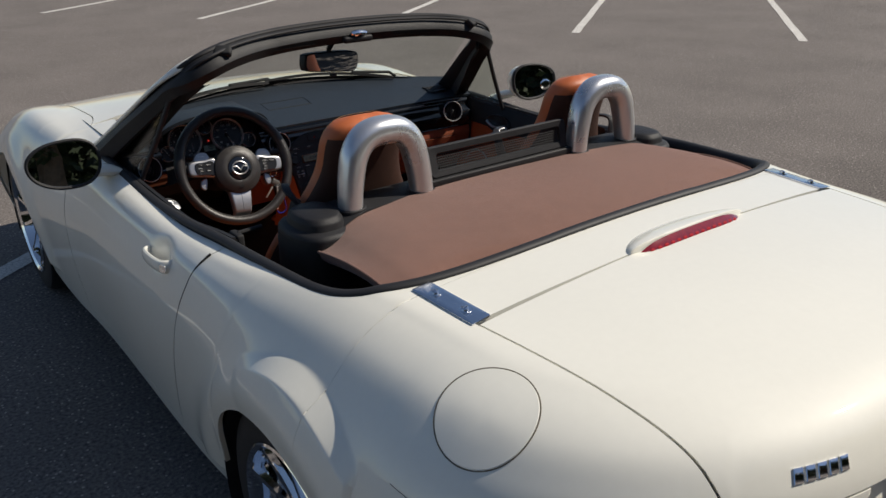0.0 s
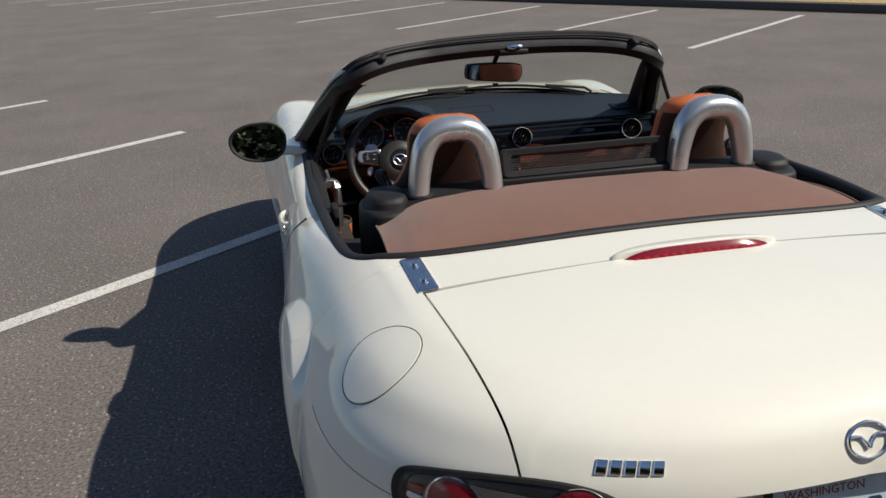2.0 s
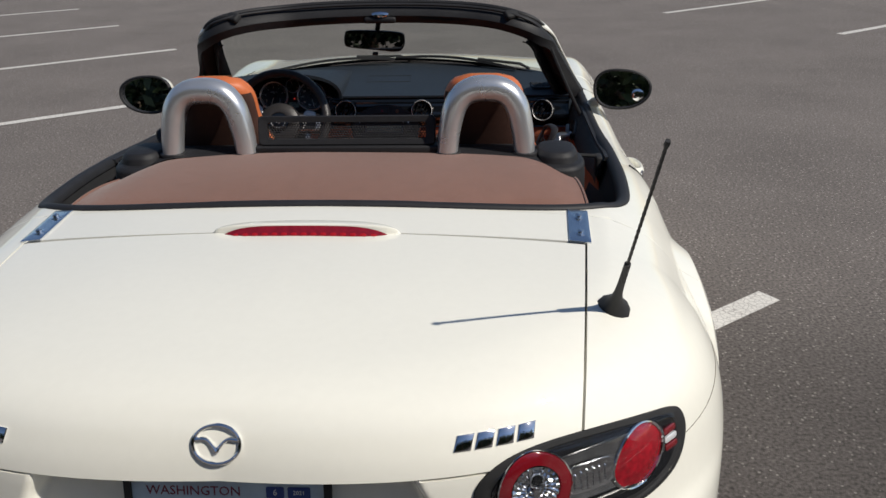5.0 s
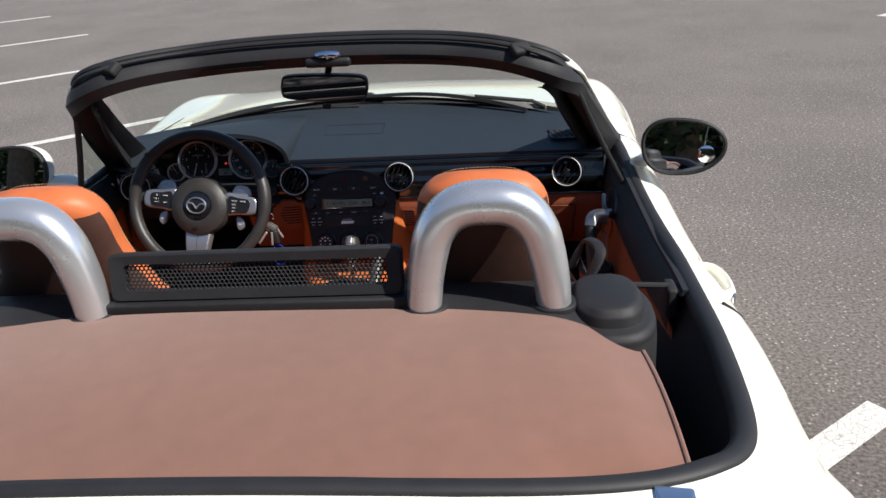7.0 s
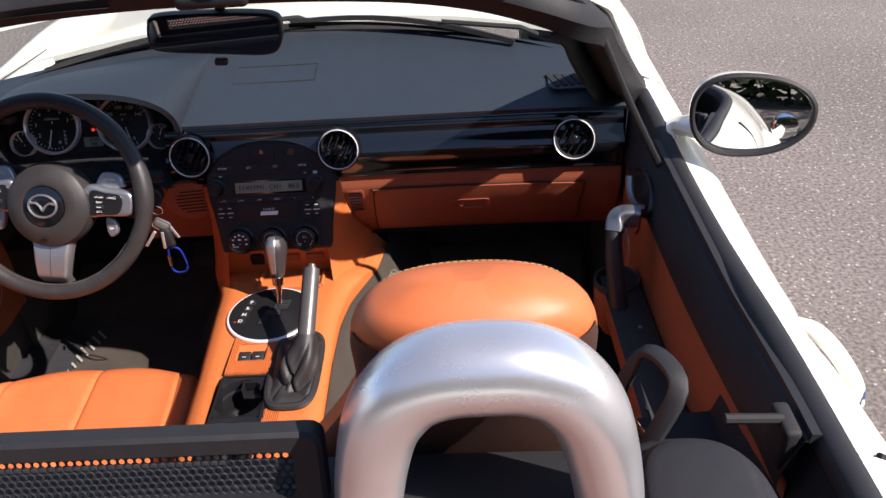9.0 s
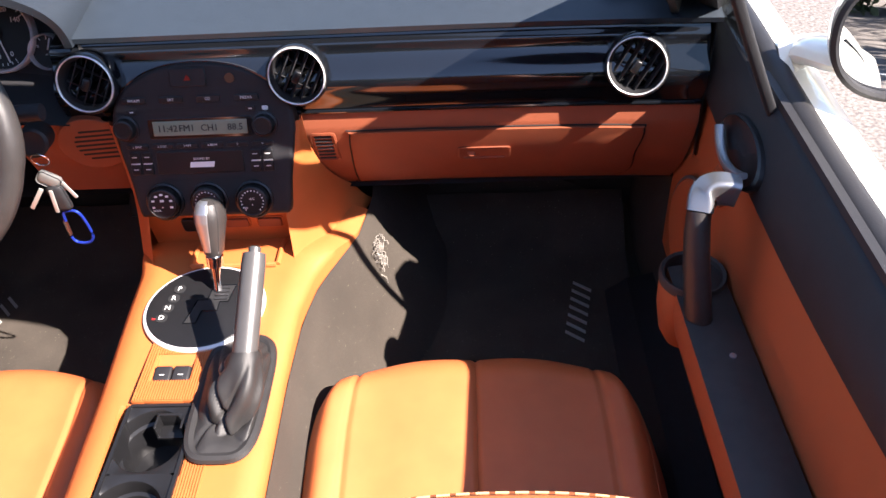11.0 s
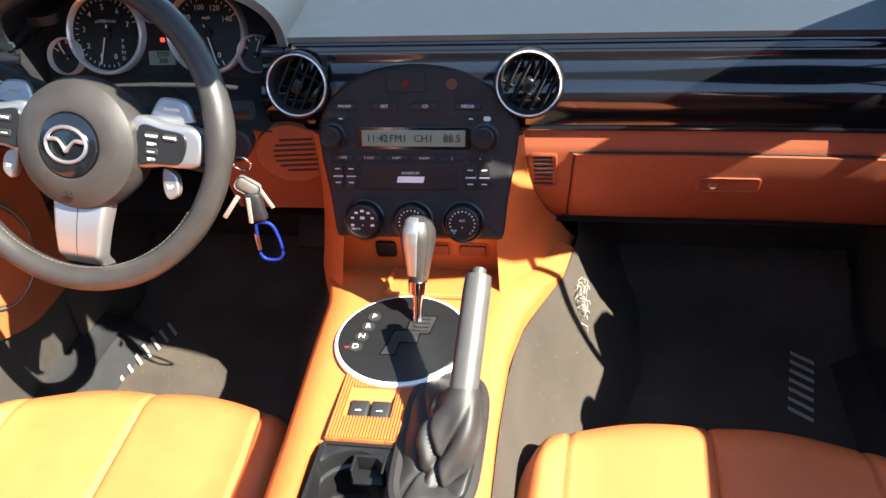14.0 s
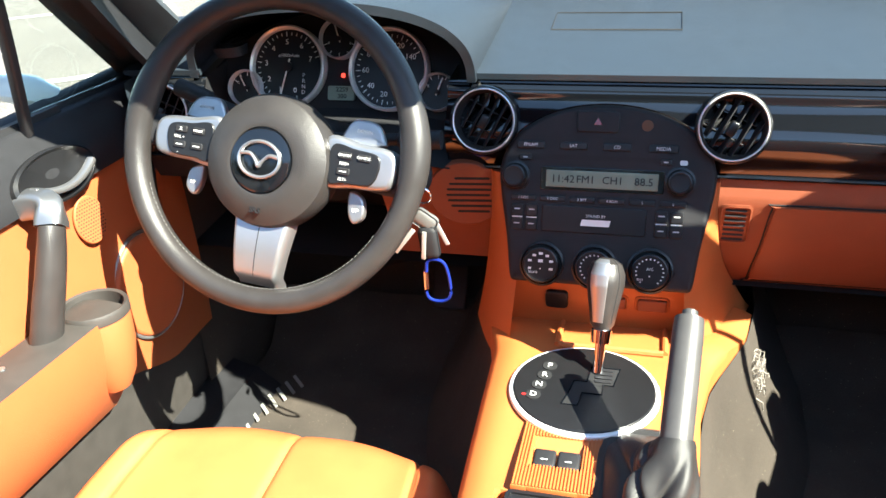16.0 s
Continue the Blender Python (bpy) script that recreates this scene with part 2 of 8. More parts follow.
def slab(outline, depth, m=None, bevel=0.0, bm=None, back=0.0, dome=0.0):
    """A flat plate of a closed outline in x, y; its face at z = depth, its back at z = back, with a bevelled front edge."""
    bm = bm or bmesh.new()
    m = m or Matrix()
    cx = sum(p[0] for p in outline) / len(outline)
    cy = sum(p[1] for p in outline) / len(outline)

    def ring(inset, z):
        out = []
        n = len(outline)
        for i in range(n):
            ax, ay = outline[i - 1]
            bx, by = outline[(i + 1) % n]
            tx, ty = bx - ax, by - ay
            l = math.hypot(tx, ty) or 1
            out.append(bm.verts.new(m @ Vector((outline[i][0] - ty / l * inset, outline[i][1] + tx / l * inset, z))))
        return out
    area = sum(outline[i - 1][0] * outline[i][1] - outline[i][0] * outline[i - 1][1] for i in range(len(outline)))
    sgn = 1 if area > 0 else -1
    rings = [ring(0, back)]
    if bevel:
        for k in range(4):
            a = radians(30 * k)
            rings.append(ring(sgn * bevel * (1 - math.cos(a)), depth - bevel + bevel * math.sin(a)))
        rings.append(ring(sgn * bevel * 1.15, depth))
    else:
        rings.append(ring(0, depth))
    for a, b in zip(rings, rings[1:]):
        for i in range(len(a)):
            j = (i + 1) % len(a)
            bm.faces.new([a[i], a[j], b[j], b[i]])
    c = bm.verts.new(m @ Vector((cx, cy, depth + dome)))
    for i in range(len(rings[-1])):
        bm.faces.new([rings[-1][i], rings[-1][(i + 1) % len(outline)], c])
    bm.faces.new(rings[0][::-1])
    bmesh.ops.recalc_face_normals(bm, faces=bm.faces)
    return bm


def rbox(w, d, h, r=0.01, m=None, bm=None, n=3):
    """A box of that size about 0 (z from 0 to h) with rounded edges."""
    bm = bm or bmesh.new()
    t = bmesh.new()
    bmesh.ops.create_cube(t, size=1)
    for v in t.verts:
        v.co = Vector((v.co.x * w, v.co.y * d, (v.co.z + 0.5) * h))
    if r:
        bmesh.ops.bevel(t, geom=list(t.edges), offset=r, segments=n, affect='EDGES', profile=0.5)
    if m:
        bmesh.ops.transform(t, matrix=m, verts=t.verts)
    me = bpy.data.meshes.new("t")
    t.to_mesh(me)
    t.free()
    bm.from_mesh(me)
    bpy.data.meshes.remove(me)
    return bm


def lathe(profile, n=32, m=None, bm=None, sx=1.0, sy=1.0):
    """A profile [(r, z), ...] turned about z."""
    bm = bm or bmesh.new()
    m = m or Matrix()
    rings = []
    for r, z in profile:
        if r < 1e-6:
            rings.append([bm.verts.new(m @ Vector((0, 0, z)))])
        else:
            rings.append([bm.verts.new(m @ Vector((r * sx * math.cos(2 * math.pi * i / n), r * sy * math.sin(2 * math.pi * i / n), z))) for i in range(n)])
    for a, b in zip(rings, rings[1:]):
        for i in range(n):
            j = (i + 1) % n
            q = [a[i % len(a)], a[j % len(a)], b[j % len(b)], b[i % len(b)]]
            q = list(dict.fromkeys(q))
            if len(q) > 2:
                bm.faces.new(q)
    bmesh.ops.recalc_face_normals(bm, faces=bm.faces)
    return bm


def facing(at, normal, up=(0, 0, 1)):
    """A pose whose z points along normal, and whose y points up as far as it can."""
    z = Vector(normal).normalized()
    x = Vector(up).cross(z).normalized()
    y = z.cross(x)
    return Matrix.Translation(at) @ Matrix((x, y, z)).transposed().to_4x4()


def text(body, size, m, material, parent, name="lettering", depth=0.0004, align='CENTER'):
    cu = bpy.data.curves.new(name, 'FONT')
    cu.body, cu.size, cu.extrude, cu.align_x, cu.align_y = body, size, depth, align, 'CENTER'
    cu.resolution_u = 2
    tmp = bpy.data.objects.new(name, cu)
    me = bpy.data.meshes.new_from_object(tmp)
    bpy.data.objects.remove(tmp)
    me.transform(m)
    me.materials.clear()
    me.materials.append(material)
    ob = new(name, me)
    if parent is not None:
        ob.parent = parent
    return ob


def smooth(a, b, x):
    t = np.clip((x - a) / (b - a), 0, 1)
    return t * t * (3 - 2 * t)


# ---------------------------------------------------------------- the car park
U, V = Vector((0.795, 0.606, 0)), Vector((-0.606, 0.795, 0))


def asphalt():
    m = mat("asphalt", (0.160, 0.142, 0.131), 0.9, spec=0.25, var=0.62, scale=80, bump=0.9, bscale=260, var2=0.14, scale2=1.1, detail=8)
    nt = m.node_tree
    b = nt.nodes["Principled BSDF"]
    b.inputs["Normal"].links[0].from_node.inputs["Distance"].default_value = 0.004  # rough stones
    geo = nt.nodes.new("ShaderNodeNewGeometry")
    v = nt.nodes.new("ShaderNodeTexVoronoi")
    v.inputs["Scale"].default_value = 85
    nt.links.new(geo.outputs["Position"], v.inputs["Vector"])
    pick = nt.nodes.new("ShaderNodeMapRange")
    pick.inputs["From Min"].default_value, pick.inputs["From Max"].default_value = 0.870, 0.93
    sep = nt.nodes.new("ShaderNodeSeparateColor")
    nt.links.new(v.outputs["Color"], sep.inputs[0])
    nt.links.new(sep.outputs[0], pick.inputs["Value"])
    small = nt.nodes.new("ShaderNodeMapRange")
    small.inputs["From Min"].default_value, small.inputs["From Max"].default_value = 0.42, 0.30
    nt.links.new(v.outputs["Distance"], small.inputs["Value"])
    ramp = nt.nodes.new("ShaderNodeMath")
    ramp.operation = 'MULTIPLY'
    nt.links.new(pick.outputs[0], ramp.inputs[0])
    nt.links.new(small.outputs[0], ramp.inputs[1])
    mix = nt.nodes.new("ShaderNodeMix")
    mix.data_type = 'RGBA'
    old = b.inputs["Base Color"].links[0].from_socket
    nt.links.new(ramp.outputs[0], mix.inputs[0])
    nt.links.new(old, mix.inputs[6])
    mix.inputs[7].default_value = (0.40, 0.365, 0.33, 1)
    # asphalt darkened, with an uneven edge, in the empty bay behind and beside the car
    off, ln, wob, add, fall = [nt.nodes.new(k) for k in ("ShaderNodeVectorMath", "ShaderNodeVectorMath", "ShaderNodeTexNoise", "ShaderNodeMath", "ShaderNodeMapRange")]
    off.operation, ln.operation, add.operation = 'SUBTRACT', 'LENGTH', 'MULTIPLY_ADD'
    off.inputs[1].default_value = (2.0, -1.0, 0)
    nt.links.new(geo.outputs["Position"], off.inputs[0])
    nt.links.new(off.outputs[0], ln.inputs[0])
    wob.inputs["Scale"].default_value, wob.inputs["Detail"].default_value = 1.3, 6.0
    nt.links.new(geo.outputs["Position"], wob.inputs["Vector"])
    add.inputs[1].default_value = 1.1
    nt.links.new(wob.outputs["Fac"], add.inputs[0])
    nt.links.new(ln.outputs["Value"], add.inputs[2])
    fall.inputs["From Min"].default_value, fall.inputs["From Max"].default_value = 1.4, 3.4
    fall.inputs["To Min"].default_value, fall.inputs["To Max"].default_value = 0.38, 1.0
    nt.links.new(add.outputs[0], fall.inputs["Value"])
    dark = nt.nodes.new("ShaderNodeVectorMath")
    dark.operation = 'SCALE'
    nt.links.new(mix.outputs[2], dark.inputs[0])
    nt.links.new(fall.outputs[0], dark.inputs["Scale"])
    nt.links.new(dark.outputs[0], b.inputs["Base Color"])
    return m


def line_paint():
    m = mat("worn_white_line_paint", (0.62, 0.60, 0.56), 0.75, var=0.12, scale=90, bump=0.5, bscale=300, var2=0.08, scale2=3)
    nt = m.node_tree
    b = nt.nodes["Principled BSDF"]
    geo = nt.nodes.new("ShaderNodeNewGeometry")
    v = nt.nodes.new("ShaderNodeTexVoronoi")
    v.feature, v.inputs["Scale"].default_value = 'DISTANCE_TO_EDGE', 42
    nt.links.new(geo.outputs["Position"], v.inputs["Vector"])
    ramp = nt.nodes.new("ShaderNodeMapRange")
    ramp.inputs["From Min"].default_value, ramp.inputs["From Max"].default_value = 0.0, 0.07
    nt.links.new(v.outputs["Distance"], ramp.inputs["Value"])
    mix = nt.nodes.new("ShaderNodeMix")
    mix.data_type = 'RGBA'
    old = b.inputs["Base Color"].links[0].from_socket
    nt.links.new(ramp.outputs[0], mix.inputs[0])
    mix.inputs[6].default_value = (0.30, 0.28, 0.26, 1)
    nt.links.new(old, mix.inputs[7])
    nt.links.new(mix.outputs[2], b.inputs["Base Color"])
    return m


ASPHALT, LINE = asphalt(), line_paint()
CONCRETE = mat("dark_kerb_concrete", (0.085, 0.08, 0.078), 0.9, var=0.2, scale=60, bump=0.6, bscale=200)
DRY_GRASS = mat("dry_grass", (0.42, 0.30, 0.12), 0.95, var=0.3, scale=7, bump=0.8, bscale=60, var2=0.25, scale2=0.5, detail=6)
GALV = mat("galvanised_steel", (0.33, 0.34, 0.35), 0.5, metal=0.8, var=0.1, scale=30)

KERB = 13.5


def plane_uv(u0, u1, v0, v1, z, mtl, name, label, category, nu=2, nv=2):
    bm = surf(nu, nv, lambda a, b: U * (u0 + (u1 - u0) * a) + V * (v0 + (v1 - v0) * b) + Vector((0, 0, z)))
    bmesh.ops.recalc_face_normals(bm, faces=bm.faces)
    ob = part(name, bm, mtl, None)
    return tagged(ob, label, category, kind="structure")


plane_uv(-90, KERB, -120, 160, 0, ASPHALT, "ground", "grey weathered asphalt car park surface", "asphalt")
plane_uv(KERB + 0.28, 400, -300, 400, 0.06, DRY_GRASS, "field", "dry yellow grass field beyond the kerb", "grass")
bm = bmesh.new()
rbox(0.30, 280, 0.15, 0.02, Matrix.Translation(U * (KERB + 0.15) + V * 20) @ Matrix.Rotation(math.atan2(U.y, U.x), 4, 'Z'), bm)
tagged(part("kerb", bm, CONCRETE), "low dark concrete kerb along the field", "kerb", kind="structure")

for side, u0, u1, v0, n, step in (("far", 8.52, 12.9, -9.59, 16, 2.665), ("own", -2.6, 2.02, -5.22, 8, 2.66)):
    for k in range(n):
        v = v0 + k * step
        wob = [0.004 * math.sin(3.1 * k + i * 1.7) for i in range(9)]
        bm = surf(8, 1, lambda a, b: U * (u0 + (u1 - u0) * a) + V * (v + (b - 0.5) * 0.102 + wob[int(a * 8 + 0.5)]) + Vector((0, 0, 0.004)))
        bmesh.ops.recalc_face_normals(bm, faces=bm.faces)
        tagged(part("parking_line", bm, LINE), "worn cracked white parking line on asphalt", "road marking", group="parking lines", kind="structure")


# ---------------------------------------------------------------- the car's body
car = thing("roadster_car", "cream white two-seat roadster with its roof folded, parked on asphalt", "car")

# Sections of the skin: stations from the tail (-1) round the corner (0) and on to the nose, with
# the half width, and each section's way out (share of the half width) and height, from the middle to the sill.
STATIONS = [-1.0, -0.5, 0.0, 0.3, 0.72, 1.2, 1.7, 2.1, 2.64, 3.1, 3.32]
WIDTHS = [1, 1, 0.868, 0.880, 0.874, 0.876, 0.882, 0.902, 0.925, 0.85, 0.64]
OUT = [
    (0, .38, .68, .80, .85, .882, .900, .916, .950, .992, 1.000, .972),
    (0, .38, .66, .78, .86, .908, .938, .950, .968, 1.002, 1.010, .990),
    (0, .38, .665, .755, .84, .90, .945, .98, 1.0, 1.0, .995, .975),
    (0, .38, .70, .785, .86, .915, .955, .985, 1.0, 1.0, .985, .955),
    (0, .40, .78, .875, .915, .95, .97, .99, 1.0, 1.0, .985, .955),
    (0, .40, .80, .875, .915, .945, .967, .985, .998, 1.0, .985, .955),
    (0, .40, .80, .87, .91, .945, .967, .985, .998, 1.0, .985, .955),
    (0, .40, .72, .82, .88, .92, .95, .975, .995, 1.0, .985, .955),
    (0, .40, .68, .78, .86, .91, .945, .975, .995, 1.0, .985, .955),
    (0, .40, .68, .78, .86, .91, .945, .975, .995, 1.0, .985, .955),
    (0, .40, .68, .78, .86, .91, .945, .975, .995, 1.0, .985, .955),
]
UPW = [
    (.905, .90, .882, .864, .838, .80, .755, .69, .60, .553, .42, .333),
    (.905, .898, .882, .866, .84, .80, .755, .69, .60, .553, .42, .30),
    (.905, .897, .882, .866, .83, .78, .73, .67, .59, .50, .38, .26),
    (.905, .90, .884, .868, .83, .78, .73, .67, .60, .50, .38, .26),
    (.86, .86, .845, .83, .81, .78, .74, .68, .61, .50, .35, .18),
    (.82, .82, .805, .795, .785, .76, .72, .67, .60, .50, .35, .17),
    (.90, .885, .83, .805, .79, .765, .725, .67, .60, .50, .35, .17),
    (.890, .877, .83, .812, .80, .775, .735, .675, .60, .50, .35, .17),
    (.806, .797, .783, .79, .785, .755, .71, .655, .59, .50, .38, .26),
    (.69, .68, .665, .66, .645, .615, .58, .54, .49, .44, .36, .24),
    (.60, .59, .57, .56, .55, .53, .50, .47, .44, .40, .34, .24),
]
POLE = -0.2
_out, _up = np.array(OUT), np.array(UPW)


def hermite(xs, ys, x):
    """Smooth interpolation through uneven stations."""
    xs, ys = np.asarray(xs, float), np.asarray(ys, float)
    i = int(np.clip(np.searchsorted(xs, x) - 1, 0, len(xs) - 2))
    d = np.diff(ys, axis=0) / (np.diff(xs)[:, None] if ys.ndim > 1 else np.diff(xs))

    def slope(k):
        return d[0] if k == 0 else d[-1] if k == len(xs) - 1 else (d[k - 1] * (xs[k + 1] - xs[k]) + d[k] * (xs[k] - xs[k - 1])) / (xs[k + 1] - xs[k - 1])
    h = xs[i + 1] - xs[i]
    t = (x - xs[i]) / h
    return ((2 * t**3 - 3 * t**2 + 1) * ys[i] + (t**3 - 2 * t**2 + t) * h * slope(i) + (3 * t**2 - 2 * t**3) * ys[i + 1] + (t**3 - t**2) * h * slope(i + 1))


NV = 264


def section(q):
    """The fine section at a station: ways out (share) and heights, over NV + 1 steps."""
    ctrl = np.stack([hermite(STATIONS, _out, q), hermite(STATIONS, _up, q)], 1)
    ctrl = np.vstack([[-ctrl[1, 0], ctrl[1, 1]], ctrl])
    m = len(ctrl) - 1
    u = np.arange(24, 24 * m + 1) / 24
    i = np.minimum(u.astype(int), m - 1)
    f = (u - i)[:, None]
    a, b, c, d = ctrl[np.maximum(i - 1, 0)], ctrl[i], ctrl[i + 1], ctrl[np.minimum(i + 2, m)]
    full = 0.5 * (2 * b + (c - a) * f + (2 * a - 5 * b + 4 * c - d) * f**2 + (3 * b - a - 3 * c + d) * f**3)
    return full[:NV + 1, 0], full[:NV + 1, 1]


def column(q, side):
    """Points of the skin from the middle to the sill. q below 0: round the tail."""
    rho, z = section(q)
    if q < 0:
        phi = -q * math.pi / 2
        c, s = math.cos(phi), math.sin(phi)
        r = ((abs(c) / 0.868) ** 2.3 + (s / 0.66) ** 2.3) ** (-1 / 2.3)
        x, y = rho * r * c, POLE - rho * r * s
        # the hollow for the number plate
        half_w = 0.312 - 0.085 * smooth(0.665, 0.555, z) - 0.02 * smooth(0.70, 0.757, z)
        soft = 0.026 + 0.03 * smooth(0.62, 0.54, z)
        m = (1 - smooth(half_w - soft, half_w, np.abs(x))) * (1 - smooth(0.604, 0.540, z)) * (z < 0.756) * (y < -0.6)
        y = y + m * np.maximum(0, -0.765 - 0.21 * (0.674 - z) - y)
    else:
        w = hermite(STATIONS[2:], WIDTHS[2:], q)
        x, y = rho * w, np.full_like(rho, POLE + q)
        # the flare over each wheel
        for yc in (0.09, 2.44):
            r = np.hypot(y - yc + 0.02, z - 0.30)
            if yc < 1:
                # the lip that swells out over the rear wheel, with a crease along its top
                rr = np.hypot(y - 0.05, z - 0.30)
                th = np.degrees(np.arctan2(z - 0.30, y - 0.05))
                lip = np.where(rr > 0.436, np.clip((0.466 - rr) / 0.030, 0, 1), np.exp(-(0.436 - rr) / 0.10))
                x = x + 0.027 * lip * np.cos(np.radians(np.clip((th - 96) * 90 / 36, -90, 90))) ** 0.9 * smooth(0.5, 0.75, rho)
            x = x + 0.013 * np.exp(-((r - 0.385) / 0.055) ** 2) * (z > 0.25) * smooth(0.5, 0.75, rho)
    return np.stack([side * x, y, z], 1)


def arch(p):
    return min((p[1] - 0.09) ** 2, (p[1] - 2.44) ** 2) + (p[2] - 0.285) ** 2 < 0.33 ** 2 or (min(abs(p[1] - 0.09), abs(p[1] - 2.44)) < 0.33 and p[2] < 0.285)


REAR_EDGE = -0.056


def opening_half(y):
    if y < REAR_EDGE:
        return 0.0
    if y < 0.45:
        return 0.735 * (1 - min(1.0, (0.45 - y) / (0.45 - REAR_EDGE)) ** 5.5) ** (1 / 5.5) + 0.02 * smooth(0.1, 0.5, y)
    return 0.735 + 0.02 * smooth(0.1, 0.5, y) + 0.012 * smooth(0.45, 0.8, y)


def trunk_half(y):
    return 0.585 - 0.11 * max(0.0, POLE - y)


def panel(cols, keep, rows, bm):
    """A sheet over columns of the skin, each cut to the stretch that keep() accepts, with its edges turned in."""
    grid = []
    for pts in cols:
        ok = [keep(p) for p in pts]
        run = [i for i, k in enumerate(ok) if k]
        if not run:
            continue
        a = run[0]
        b = a
        while b + 1 < len(ok) and ok[b + 1]:
            b += 1
        if b - a < 1:
            continue

        def edge(i, j):
            p, q = Vector(pts[i]), Vector(pts[j])
            lo, hi = 0.0, 1.0
            for _ in range(14):
                mid = (lo + hi) / 2
                if keep(p.lerp(q, mid)):
                    lo = mid
                else:
                    hi = mid
            return p.lerp(q, lo)
        line = [Vector(p) for p in pts[a:b + 1]]
        if a > 0:
            line.insert(0, edge(a, a - 1))
        if b < len(pts) - 1:
            line.append(edge(b, b + 1))
        arr = np.array(line)
        ln = np.r_[0, np.cumsum(np.linalg.norm(np.diff(arr, axis=0), axis=1))]
        s = np.linspace(0, ln[-1], rows + 1)
        grid.append(np.stack([np.interp(s, ln, arr[:, k]) for k in range(3)], 1))
    vs = [[bm.verts.new(p) for p in line] for line in grid]
    faces = []
    for a, b in zip(vs, vs[1:]):
        for j in range(rows):
            faces.append(bm.faces.new([a[j], b[j], b[j + 1], a[j + 1]]))
    bmesh.ops.remove_doubles(bm, verts=bm.verts, dist=1e-5)
    bmesh.ops.dissolve_degenerate(bm, edges=bm.edges, dist=1e-6)
    return bm


def turn_in(bm, depth=0.012):
    """Outward normals, and the sheet's free edges folded inwards."""
    bmesh.ops.recalc_face_normals(bm, faces=bm.faces)
    c = Vector((0, 1.2, 0.5))
    if sum((f.calc_center_median() - c).dot(f.normal) * f.calc_area() for f in bm.faces) < 0:
        bmesh.ops.reverse_faces(bm, faces=bm.faces)
    bm.normal_update()
    free = [e for e in bm.edges if e.is_boundary]
    nrm = {v: v.normal.copy() for e in free for v in e.verts}
    at = {tuple(v.co): n for v, n in nrm.items()}
    made = bmesh.ops.extrude_edge_only(bm, edges=free)
    for v in [g for g in made["geom"] if isinstance(g, bmesh.types.BMVert)]:
        v.co -= at[tuple(v.co)] * depth
    for e in free:
        e.smooth = False
    return bm


def fan(n, lo=0.0, hi=1.0):
    """Columns right round the tail, from the one side to the other."""
    out = []
    for i in range(n + 1):
        a = lo + (hi - lo) * i / n
        side = 1 if a <= 0.5 else -1
        out.append(column(-2 * a if a <= 0.5 else -2 * (1 - a), side))
    return out


G = 0.0022
in_trunk = lambda p, g: abs(p[0]) < trunk_half(p[1]) - g and p[2] > 0.757 + g
trunk_lid = part("trunk_lid", turn_in(panel(fan(160), lambda p: in_trunk(p, G) and p[1] < POLE - 0.0008, 90, bmesh.new())), PAINT, car, sharp=0.9)
deck = bmesh.new()
ys = [POLE + 0.0008 + (REAR_EDGE - POLE - 0.0016) * i / 16 for i in range(17)]
for side in (1, -1):
    panel([column(y - POLE, side) for y in ys], lambda p: abs(p[0]) < trunk_half(p[1]) - G, 60, deck)
rear_deck = part("rear_deck", turn_in(deck), PAINT, car, sharp=0.9)

shell = bmesh.new()
panel(fan(360), lambda p: not in_trunk(p, -G) and not arch(p), 110, shell)
DOOR_REAR = lambda z: 0.51 + 0.44 * max(0.0, 0.84 - z) ** 1.05
DOOR_FRONT = lambda z: 1.60 + 0.10 * max(0.0, 0.80 - z)


def sheared(side, ya, yb, n, ease=None):
    """Columns between two slanted lines ya(z), yb(z) of the skin."""
    out = []
    for i in range(n + 1):
        c = i / n
        c = ease(c) if ease else c
        mid = column(ya(0.5) * (1 - c) + yb(0.5) * c - POLE, side)
        z = mid[:, 2]
        line = []
        yy = np.array([ya(h) * (1 - c) + yb(h) * c for h in z])
        for k in range(0, NV + 1, 1):
            line.append((mid[k, 0], yy[k], z[k]))
        line = np.array(line)
        # widths follow the true station
        w0 = hermite(STATIONS[2:], WIDTHS[2:], mid[0, 1] - POLE)
        ws = np.array([hermite(STATIONS[2:], WIDTHS[2:], y - POLE) for y in yy[::8]])
        line[:, 0] *= np.interp(np.arange(NV + 1), np.arange(0, NV + 1, 8), ws) / w0
        # the hollow behind the door handle
        line[:, 0] -= side * 0.017 * np.exp(-(((line[:, 1] - 0.752) / 0.062) ** 2 + ((line[:, 2] - 0.741) / 0.036) ** 2) ** 2)
        out.append(line)
    return out


def outside(p):
    return abs(p[0]) > opening_half(p[1]) and not arch(p)


for side in (1, -1):
    panel([column(y - POLE, side) for y in np.linspace(POLE, REAR_EDGE - 0.0005, 18)], lambda p: abs(p[0]) > trunk_half(p[1]) + G and not arch(p), 110, shell)
    start = lambda z: REAR_EDGE + 0.0002
    panel(sheared(side, start, lambda z: DOOR_REAR(z) - G, 70, lambda c: c ** 1.6), outside, 110, shell)
body_shell = part("body_shell", turn_in(shell), PAINT, car, sharp=0.9)

